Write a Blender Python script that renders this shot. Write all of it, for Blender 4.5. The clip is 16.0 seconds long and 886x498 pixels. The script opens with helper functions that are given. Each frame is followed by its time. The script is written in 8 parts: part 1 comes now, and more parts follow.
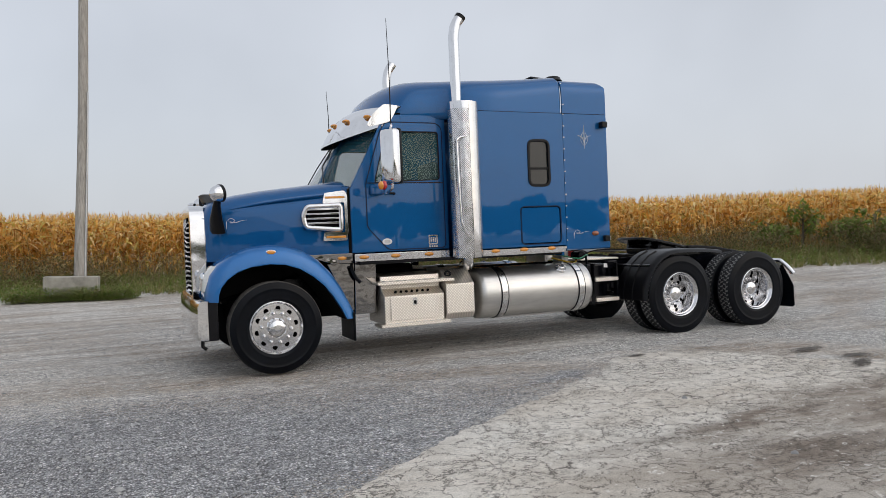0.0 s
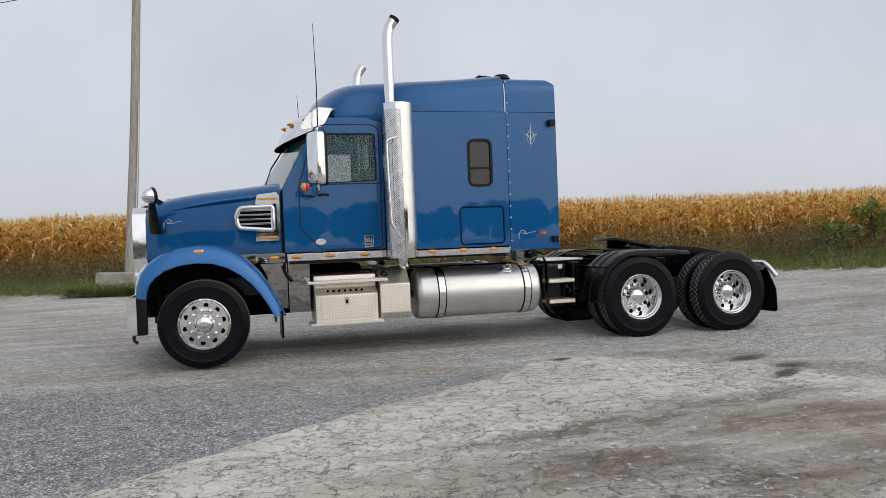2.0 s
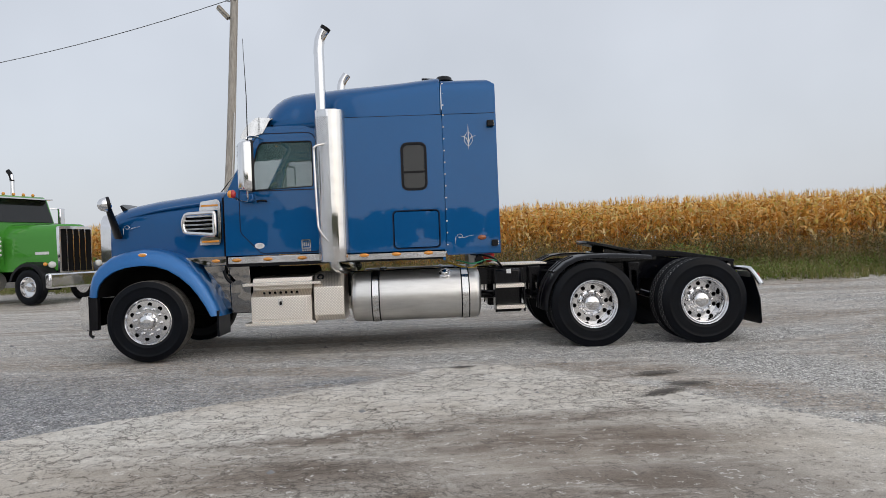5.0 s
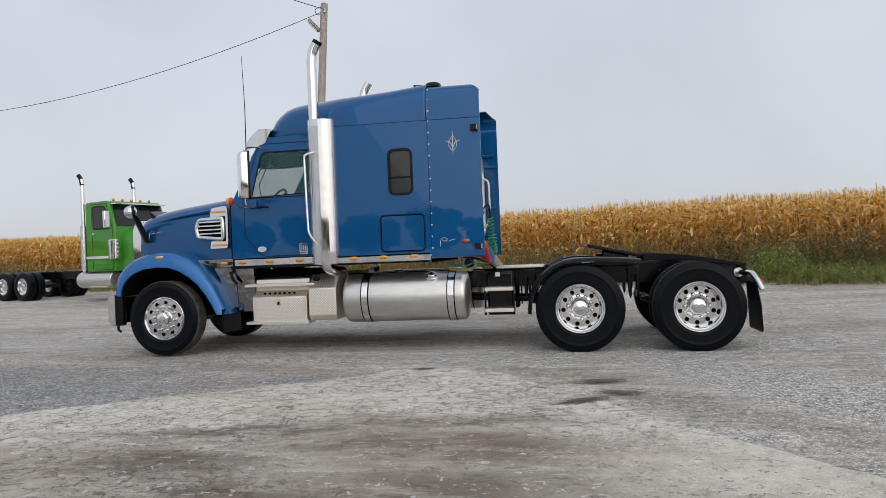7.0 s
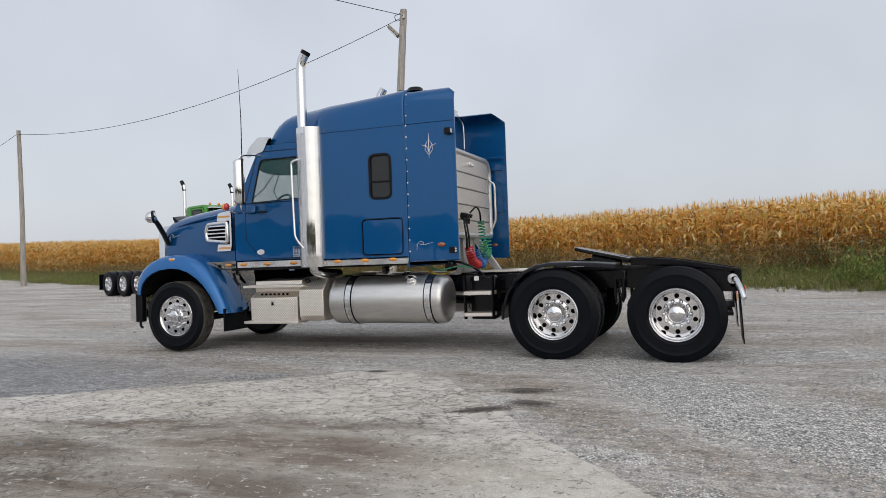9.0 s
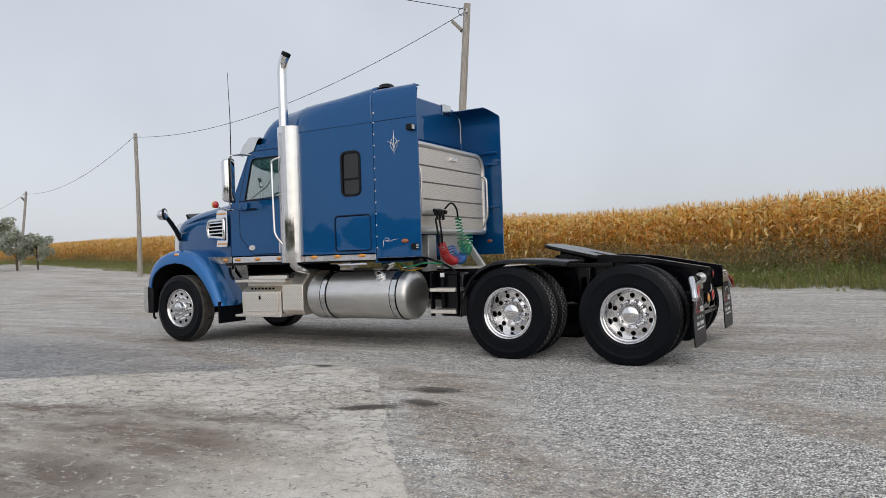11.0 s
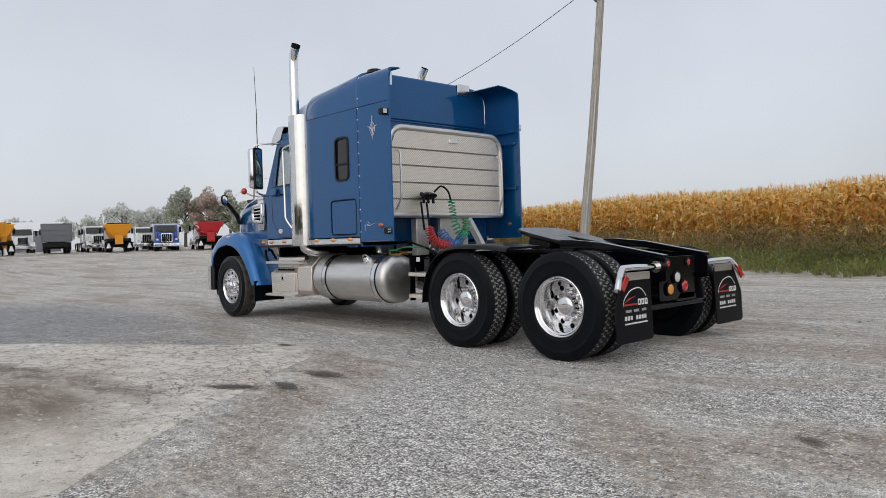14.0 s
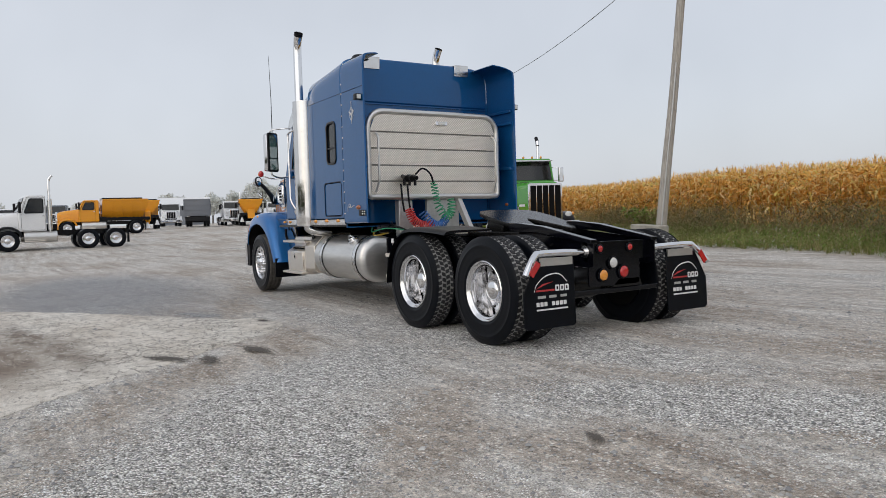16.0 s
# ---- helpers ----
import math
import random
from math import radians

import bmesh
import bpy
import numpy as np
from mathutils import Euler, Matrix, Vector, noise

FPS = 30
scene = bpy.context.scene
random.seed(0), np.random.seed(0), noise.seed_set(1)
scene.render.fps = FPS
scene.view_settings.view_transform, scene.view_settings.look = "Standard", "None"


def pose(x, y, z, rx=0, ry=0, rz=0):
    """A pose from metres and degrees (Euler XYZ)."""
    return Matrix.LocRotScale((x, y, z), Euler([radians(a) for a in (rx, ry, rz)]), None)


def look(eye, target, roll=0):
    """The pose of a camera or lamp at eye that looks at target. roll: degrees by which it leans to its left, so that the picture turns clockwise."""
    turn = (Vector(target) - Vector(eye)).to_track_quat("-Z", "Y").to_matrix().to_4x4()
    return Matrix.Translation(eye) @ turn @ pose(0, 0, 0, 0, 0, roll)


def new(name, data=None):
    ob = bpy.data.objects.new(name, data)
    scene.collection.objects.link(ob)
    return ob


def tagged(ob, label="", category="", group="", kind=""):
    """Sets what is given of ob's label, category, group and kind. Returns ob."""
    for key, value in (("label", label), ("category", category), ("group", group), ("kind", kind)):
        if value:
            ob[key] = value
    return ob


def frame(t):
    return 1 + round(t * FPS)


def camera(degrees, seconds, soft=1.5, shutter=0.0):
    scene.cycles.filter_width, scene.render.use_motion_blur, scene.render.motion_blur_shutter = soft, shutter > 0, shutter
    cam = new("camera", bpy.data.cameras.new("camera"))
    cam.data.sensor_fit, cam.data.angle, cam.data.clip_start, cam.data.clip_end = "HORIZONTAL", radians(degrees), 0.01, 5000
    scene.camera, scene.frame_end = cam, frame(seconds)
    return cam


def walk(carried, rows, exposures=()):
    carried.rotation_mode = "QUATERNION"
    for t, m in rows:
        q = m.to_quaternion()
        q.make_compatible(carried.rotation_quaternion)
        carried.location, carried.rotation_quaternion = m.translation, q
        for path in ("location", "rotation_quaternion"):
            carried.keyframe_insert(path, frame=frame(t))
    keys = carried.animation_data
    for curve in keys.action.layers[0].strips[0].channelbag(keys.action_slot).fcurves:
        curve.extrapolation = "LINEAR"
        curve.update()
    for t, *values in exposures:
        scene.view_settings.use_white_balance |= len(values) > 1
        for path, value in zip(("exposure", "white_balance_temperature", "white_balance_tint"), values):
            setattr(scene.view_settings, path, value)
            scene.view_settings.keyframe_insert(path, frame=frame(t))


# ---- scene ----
# ---------------------------------------------------------------- camera
cam = camera(62.6, 16.0, soft=0.85)
METRES, EYE, TURN = 16.613, 1.442, -23.3
BASE = pose(-1.472, -9.405, EYE, 0, 0, TURN)
ROWS = [
    (0.0, 0.0, 0.0, 0.0, -0.04, -0.91, 2.37),
    (0.5, 0.0316, 0.003, -0.0016, 1.95, -0.92, 2.38),
    (1.0, 0.0625, 0.0031, -0.0024, 4.27, -0.89, 2.34),
    (1.5, 0.0926, 0.0044, -0.0033, 6.46, -0.83, 2.3),
    (2.0, 0.1249, 0.0065, -0.0035, 7.99, -0.72, 2.28),
    (2.5, 0.157, 0.0078, -0.0031, 10.29, -0.59, 2.29),
    (3.0, 0.1868, 0.0183, -0.0047, 12.87, -0.41, 2.27),
    (3.5, 0.2167, 0.025, -0.005, 15.45, -0.32, 2.25),
    (4.0, 0.2453, 0.0352, -0.0075, 17.68, -0.23, 2.26),
    (4.5, 0.274, 0.0439, -0.0075, 19.54, -0.23, 2.27),
    (7.0, 0.4137, 0.1024, -0.0093, 32.76, 0.2, 2.3),
    (7.5, 0.4414, 0.1161, -0.0086, 35.86, 0.24, 2.29),
    (8.0, 0.466, 0.1362, -0.0103, 38.36, 0.41, 2.22),
    (10.5, 0.5744, 0.2461, -0.0118, 50.89, 0.47, 1.94),
    (11.0, 0.5919, 0.2708, -0.013, 53.01, 0.42, 1.89),
    (11.5, 0.6087, 0.2962, -0.0129, 55.79, 0.38, 1.88),
    (12.0, 0.6222, 0.3254, -0.0127, 58.66, 0.34, 1.85),
    (12.5, 0.6385, 0.3543, -0.013, 61.55, 0.35, 1.83),
    (13.0, 0.6481, 0.3845, -0.0141, 63.72, 0.23, 1.77),
    (13.5, 0.6619, 0.4128, -0.0145, 66.69, -0.15, 1.75),
    (14.0, 0.6747, 0.4419, -0.015, 70.4, -0.67, 1.71),
    (14.5, 0.6855, 0.4718, -0.0145, 72.74, -1.32, 1.69),
    (15.0, 0.6997, 0.5014, -0.0124, 75.72, -2.0, 1.66),
    (15.5, 0.7069, 0.5333, -0.0123, 78.42, -2.34, 1.68),
    (16.0, 0.7159, 0.5635, -0.0118, 81.12, -2.48, 1.71),
]
walk(cam, [(t, BASE @ pose(METRES * x, METRES * y, METRES * z, 90 + pitch, roll, yaw)) for t, x, y, z, yaw, pitch, roll in ROWS])

# ---------------------------------------------------------------- light: overcast morning
world = bpy.data.worlds.new("overcast_sky")
scene.world = world
world.use_nodes = True
wn, wl = world.node_tree.nodes, world.node_tree.links
wn.clear()
w_out = wn.new("ShaderNodeOutputWorld")
w_bg = wn.new("ShaderNodeBackground")
w_sky = wn.new("ShaderNodeTexSky")
w_sky.sky_type = "NISHITA"
w_sky.sun_disc = False
w_sky.sun_elevation = radians(32)
w_sky.sun_rotation = radians(146)
w_sky.dust_density = 4.0
w_cloud = wn.new("ShaderNodeTexNoise")
w_cloud.inputs["Scale"].default_value = 2.2
w_cloud.inputs["Detail"].default_value = 4
w_ramp = wn.new("ShaderNodeMapRange")
w_ramp.inputs["From Min"].default_value, w_ramp.inputs["From Max"].default_value = 0.3, 0.7
w_ramp.inputs["To Min"].default_value, w_ramp.inputs["To Max"].default_value = 0.88, 1.08
w_grey = wn.new("ShaderNodeMix")
w_grey.data_type = "RGBA"
w_grey.blend_type = "MULTIPLY"
w_grey.inputs["Factor"].default_value = 1.0
w_grey.inputs["A"].default_value = (5.85, 6.1, 6.58, 1)
w_mix = wn.new("ShaderNodeMix")
w_mix.data_type = "RGBA"
w_mix.inputs["Factor"].default_value = 0.8
wl.new(w_cloud.outputs["Fac"], w_ramp.inputs["Value"])
wl.new(w_ramp.outputs["Result"], w_grey.inputs["B"])
wl.new(w_sky.outputs["Color"], w_mix.inputs["A"])
wl.new(w_grey.outputs["Result"], w_mix.inputs["B"])
wl.new(w_mix.outputs["Result"], w_bg.inputs["Color"])
wl.new(w_bg.outputs["Background"], w_out.inputs["Surface"])
w_bg.inputs["Strength"].default_value = 0.125

sun = new("sun", bpy.data.lights.new("sun", "SUN"))
sun.data.energy, sun.data.angle, sun.data.color = 0.85, radians(100), (1.0, 0.97, 0.93)
sun.matrix_world = look((21, -27, 20), (3, 0, 0))

# ---------------------------------------------------------------- materials


def nodes_of(name):
    m = bpy.data.materials.new(name)
    m.use_nodes = True
    t = m.node_tree
    return m, t.nodes, t.links, t.nodes["Principled BSDF"]


def put(b, **values):
    for k, v in values.items():
        b.inputs[k.replace("_", " ")].default_value = v


def rgb(c):
    return (*c, 1)


def noise_node(n, l, scale, detail=5, rough=0.6, stretch=None, space="Object"):
    tc = n.new("ShaderNodeTexCoord")
    mp = n.new("ShaderNodeMapping")
    if stretch:
        mp.inputs["Scale"].default_value = stretch
    l.new(tc.outputs[space], mp.inputs["Vector"])
    t = n.new("ShaderNodeTexNoise")
    put(t, Scale=scale, Detail=detail, Roughness=rough)
    l.new(mp.outputs["Vector"], t.inputs["Vector"])
    return t


def ramp(n, l, src, stops):
    r = n.new("ShaderNodeValToRGB")
    e = r.color_ramp.elements
    while len(e) < len(stops):
        e.new(0.5)
    for q, (p, c) in zip(e, stops):
        q.position, q.color = p, rgb(c)
    l.new(src, r.inputs["Fac"])
    return r


def mixed(n, l, fac, a, b, mode="MIX"):
    m = n.new("ShaderNodeMix")
    m.data_type, m.blend_type = "RGBA", mode
    for sock, v in (("Factor", fac), ("A", a), ("B", b)):
        if isinstance(v, tuple):
            m.inputs[sock].default_value = rgb(v)
        elif isinstance(v, (int, float)):
            m.inputs[sock].default_value = v
        else:
            l.new(v, m.inputs[sock])
    return m.outputs["Result"]


def bump(n, l, b, height, strength, dist):
    u = n.new("ShaderNodeBump")
    put(u, Strength=strength, Distance=dist)
    l.new(height, u.inputs["Height"])
    l.new(u.outputs["Normal"], b.inputs["Normal"])


def plain(name, c, rough=0.5, metal=0.0, vary=0.12, scale=6.0, bumpy=0.0, fine=120.0, coat=0.0, stretch=None, rvary=0.15, spec=0.5):
    """A surface with two scales of variation in colour and gloss, and a fine relief."""
    m, n, l, b = nodes_of(name)
    big = noise_node(n, l, scale, 6, 0.65, stretch)
    lo, hi = tuple(v * (1 - vary) for v in c), tuple(min(1, v * (1 + vary)) for v in c)
    col = ramp(n, l, big.outputs["Fac"], [(0.3, lo), (0.7, hi)])
    l.new(col.outputs["Color"], b.inputs["Base Color"])
    small = noise_node(n, l, fine, 3, 0.6, stretch)
    mr = n.new("ShaderNodeMapRange")
    put(mr, To_Min=max(0.02, rough * (1 - rvary)), To_Max=min(1, rough * (1 + rvary)))
    l.new(small.outputs["Fac"], mr.inputs["Value"])
    l.new(mr.outputs["Result"], b.inputs["Roughness"])
    put(b, Metallic=metal, Coat_Weight=coat, Specular_IOR_Level=spec)
    if coat:
        put(b, Coat_Roughness=0.04)
    if bumpy:
        bump(n, l, b, small.outputs["Fac"], bumpy, 0.004)
    return m


def make_paint(name, c, dust=(0.20, 0.19, 0.18), metal=0.0):
    """Metallic clear-coated truck paint with a slight film of road dust and orange peel."""
    m, n, l, b = nodes_of(name)
    big = noise_node(n, l, 1.3, 5)
    flake = noise_node(n, l, 900, 2)
    c1 = ramp(n, l, flake.outputs["Fac"], [(0.35, tuple(v * 0.85 for v in c)), (0.7, tuple(min(1, v * 1.2) for v in c))])
    film = n.new("ShaderNodeMapRange")
    put(film, From_Min=0.45, From_Max=0.8, To_Min=0.0, To_Max=0.012)
    l.new(big.outputs["Fac"], film.inputs["Value"])
    l.new(mixed(n, l, film.outputs["Result"], c1.outputs["Color"], dust), b.inputs["Base Color"])
    put(b, Metallic=metal, Roughness=0.42, Specular_IOR_Level=0.0, Coat_Weight=1.0, Coat_Roughness=0.015, Coat_IOR=1.45)
    peel = noise_node(n, l, 1.8, 3, 0.45)
    bump(n, l, b, peel.outputs["Fac"], 0.2, 0.05)
    return m


def make_chrome(name, c=(0.80, 0.80, 0.81), rough=0.07, wave=0.08, wave_scale=2.2):
    m, n, l, b = nodes_of(name)
    t = noise_node(n, l, 7, 6)
    mr = n.new("ShaderNodeMapRange")
    put(mr, From_Min=0.35, From_Max=0.75, To_Min=rough * 0.6, To_Max=rough * 2.0)
    l.new(t.outputs["Fac"], mr.inputs["Value"])
    l.new(mr.outputs["Result"], b.inputs["Roughness"])
    col = ramp(n, l, t.outputs["Fac"], [(0.3, c), (0.8, tuple(v * 0.9 for v in c))])
    l.new(col.outputs["Color"], b.inputs["Base Color"])
    put(b, Metallic=1.0)
    wav = noise_node(n, l, wave_scale, 2)
    bump(n, l, b, wav.outputs["Fac"], wave, 0.05)
    return m


def make_diamond(name, scale=1.0):
    """Aluminium tread plate: short raised bars in two crossing directions."""
    m, n, l, b = nodes_of(name)
    tc = n.new("ShaderNodeTexCoord")
    sep = n.new("ShaderNodeSeparateXYZ")
    l.new(tc.outputs["Object"], sep.inputs["Vector"])

    def math_(op, a, c=None):
        q = n.new("ShaderNodeMath")
        q.operation = op
        for i, v in enumerate((a, c)):
            if v is None:
                continue
            if isinstance(v, (int, float)):
                q.inputs[i].default_value = v
            else:
                l.new(v, q.inputs[i])
        return q.outputs["Value"]
    u = math_("ADD", sep.outputs["X"], sep.outputs["Y"])
    k = 88.0 * scale
    s1 = math_("SINE", math_("MULTIPLY", math_("ADD", u, sep.outputs["Z"]), k))
    s2 = math_("SINE", math_("MULTIPLY", math_("SUBTRACT", u, sep.outputs["Z"]), k))
    h = math_("POWER", math_("ABSOLUTE", math_("MULTIPLY", s1, s2)), 0.8)
    t = noise_node(n, l, 5, 6)
    base = ramp(n, l, t.outputs["Fac"], [(0.3, (0.93, 0.86, 0.77)), (0.75, (1.0, 0.95, 0.87))])
    l.new(mixed(n, l, h, (0.66, 0.605, 0.54), base.outputs["Color"]), b.inputs["Base Color"])
    put(b, Metallic=0.85, Roughness=0.3)
    bump(n, l, b, h, 0.42, 0.006)
    return m


def make_perforated(name):
    """Chromed heat guard with rows of round holes; the object's z axis is the pipe's axis."""
    m, n, l, b = nodes_of(name)
    tc = n.new("ShaderNodeTexCoord")
    sep = n.new("ShaderNodeSeparateXYZ")
    l.new(tc.outputs["Object"], sep.inputs["Vector"])
    at = n.new("ShaderNodeMath")
    at.operation = "ARCTAN2"
    l.new(sep.outputs["Y"], at.inputs[0])
    l.new(sep.outputs["X"], at.inputs[1])
    mu = n.new("ShaderNodeMath")
    mu.operation = "MULTIPLY"
    mu.inputs[1].default_value = 0.17
    l.new(at.outputs["Value"], mu.inputs[0])
    co = n.new("ShaderNodeCombineXYZ")
    l.new(mu.outputs["Value"], co.inputs["X"])
    l.new(sep.outputs["Z"], co.inputs["Y"])
    mp = n.new("ShaderNodeMapping")
    mp.inputs["Rotation"].default_value = (0, 0, radians(45))
    l.new(co.outputs["Vector"], mp.inputs["Vector"])
    v = n.new("ShaderNodeTexVoronoi")
    v.voronoi_dimensions = "2D"
    put(v, Scale=62.0, Randomness=0.0)
    l.new(mp.outputs["Vector"], v.inputs["Vector"])
    r = ramp(n, l, v.outputs["Distance"], [(0.26, (0, 0, 0)), (0.34, (1, 1, 1))])
    l.new(mixed(n, l, r.outputs["Color"], (0.03, 0.03, 0.03), (0.82, 0.82, 0.83)), b.inputs["Base Color"])
    l.new(r.outputs["Color"], b.inputs["Metallic"])
    put(b, Roughness=0.16)
    bump(n, l, b, r.outputs["Color"], 0.6, 0.004)
    return m


def make_glass(name, tint=(0.75, 0.8, 0.8), alpha=0.25, rough=0.02):
    """A tinted pane: partly see-through, partly mirror-like."""
    m, n, l, b = nodes_of(name)
    put(b, Base_Color=rgb(tint), Roughness=rough, Alpha=alpha, IOR=1.5, Specular_IOR_Level=0.6)
    t = noise_node(n, l, 4, 3)
    mr = n.new("ShaderNodeMapRange")
    put(mr, To_Min=rough, To_Max=rough * 3)
    l.new(t.outputs["Fac"], mr.inputs["Value"])
    l.new(mr.outputs["Result"], b.inputs["Roughness"])
    return m


def make_lens(name, c):
    m, n, l, b = nodes_of(name)
    t = noise_node(n, l, 160, 2)
    col = ramp(n, l, t.outputs["Fac"], [(0.3, tuple(v * 0.7 for v in c)), (0.7, c)])
    l.new(col.outputs["Color"], b.inputs["Base Color"])
    put(b, Roughness=0.15, Coat_Weight=0.8)
    return m


def math_node(n, l, op, a, b=None):
    q = n.new("ShaderNodeMath")
    q.operation = op
    for i, v in enumerate((a, b)):
        if isinstance(v, (int, float)):
            q.inputs[i].default_value = v
        elif v is not None:
            l.new(v, q.inputs[i])
    return q.outputs["Value"]


def mapped(n, l, src, lo, hi, to_lo=0.0, to_hi=1.0):
    q = n.new("ShaderNodeMapRange")
    put(q, From_Min=lo, From_Max=hi, To_Min=to_lo, To_Max=to_hi)
    l.new(src, q.inputs["Value"])
    return q.outputs["Result"]


def warped(n, l, scale, amount):
    """Place on the ground, pushed about by a noise, so that patches get ragged rims."""
    tc = n.new("ShaderNodeTexCoord")
    w = noise_node(n, l, scale, 7, 0.68)
    sub = n.new("ShaderNodeVectorMath")
    sub.operation = "SUBTRACT"
    l.new(w.outputs["Color"], sub.inputs[0])
    sub.inputs[1].default_value = (0.5, 0.5, 0.5)
    mul = n.new("ShaderNodeVectorMath")
    mul.operation = "MULTIPLY_ADD"
    l.new(sub.outputs["Vector"], mul.inputs[0])
    mul.inputs[1].default_value = (amount * 1.5, amount, 0)
    l.new(tc.outputs["Object"], mul.inputs[2])
    return mul.outputs["Vector"]


def patches(n, l, vec, spots, edge):
    """1 inside any of the given ellipses (x, y, half length, half width, turn), 0 outside."""
    best = None
    for x, y, a, b, deg in spots:
        mp = n.new("ShaderNodeMapping")
        mp.vector_type = "TEXTURE"
        mp.inputs["Location"].default_value = (x, y, 0)
        mp.inputs["Rotation"].default_value = (0, 0, radians(deg))
        mp.inputs["Scale"].default_value = (a, b, 50)
        l.new(vec, mp.inputs["Vector"])
        ln = n.new("ShaderNodeVectorMath")
        ln.operation = "LENGTH"
        l.new(mp.outputs["Vector"], ln.inputs[0])
        best = ln.outputs["Value"] if best is None else math_node(n, l, "MINIMUM", best, ln.outputs["Value"])
    return mapped(n, l, best, 1 - edge, 1 + edge, 1.0, 0.0)


def stones(n, l, vec, scale, tones, gap=0.34):
    """Crushed stone: each cell a chip with its own tone, the shade of the dark gaps between put into the colour. Gives
    colour and height.
    """
    v = n.new("ShaderNodeTexVoronoi")
    v.voronoi_dimensions = "2D"
    put(v, Scale=scale)
    l.new(vec, v.inputs["Vector"])
    sp = n.new("ShaderNodeSeparateColor")
    l.new(v.outputs["Color"], sp.inputs["Color"])
    tone = ramp(n, l, sp.outputs["Green"], tones)
    rim = mapped(n, l, v.outputs["Distance"], 0.62, 0.34, gap, 1.0)
    c = mixed(n, l, 1.0, tone.outputs["Color"], rim, "MULTIPLY")
    return c, rim, sp.outputs["Red"]


GREY_TONES = [(0.0, (0.20, 0.19, 0.178)), (0.3, (0.53, 0.51, 0.475)), (0.7, (0.88, 0.855, 0.81)), (1.0, (1.0, 0.99, 0.97))]
BLUE_TONES = [(0.0, (0.095, 0.10, 0.112)), (0.4, (0.31, 0.32, 0.345)), (0.8, (0.55, 0.56, 0.58)), (1.0, (0.95, 0.95, 0.95))]
BROWN_TONES = [(0.0, (0.22, 0.185, 0.15)), (0.5, (0.50, 0.45, 0.395)), (1.0, (0.88, 0.84, 0.78))]
BLUE_SPOTS = ((-2.9, -3.75, 4.6, 1.85, -4), (2.55, -3.02, 0.55, 0.16, 20))
GREY_SPOTS = ((7.7, -3.55, 2.5, 0.62, -52), (9.4, -4.4, 1.6, 0.5, -48), (7.2, -0.95, 2.6, 0.5, 12), (10.4, -1.2, 1.9, 0.55, 30), (3.4, -1.75, 2.6, 0.3, -3), (7.6, -6.1, 0.5, 0.3, -45))
BROWN_SPOTS = ((6.75, -4.3, 1.9, 0.34, -50), (5.4, -2.75, 0.9, 0.3, -18), (9.1, -3.05, 1.3, 0.38, -38), (8.7, -5.3, 1.1, 0.45, -45), (10.3, -2.6, 1.2, 0.45, 20), (1.6, -2.15, 1.9, 0.3, -20), (-0.3, -1.15, 2.6, 0.35, -4), (9.1, 0.6, 1.9, 0.4, 15), (11.4, 0.4, 1.9, 0.45, 30), (9.6, -1.6, 1.7, 0.3, 24), (6.9, 2.0, 2.2, 0.4, -5))


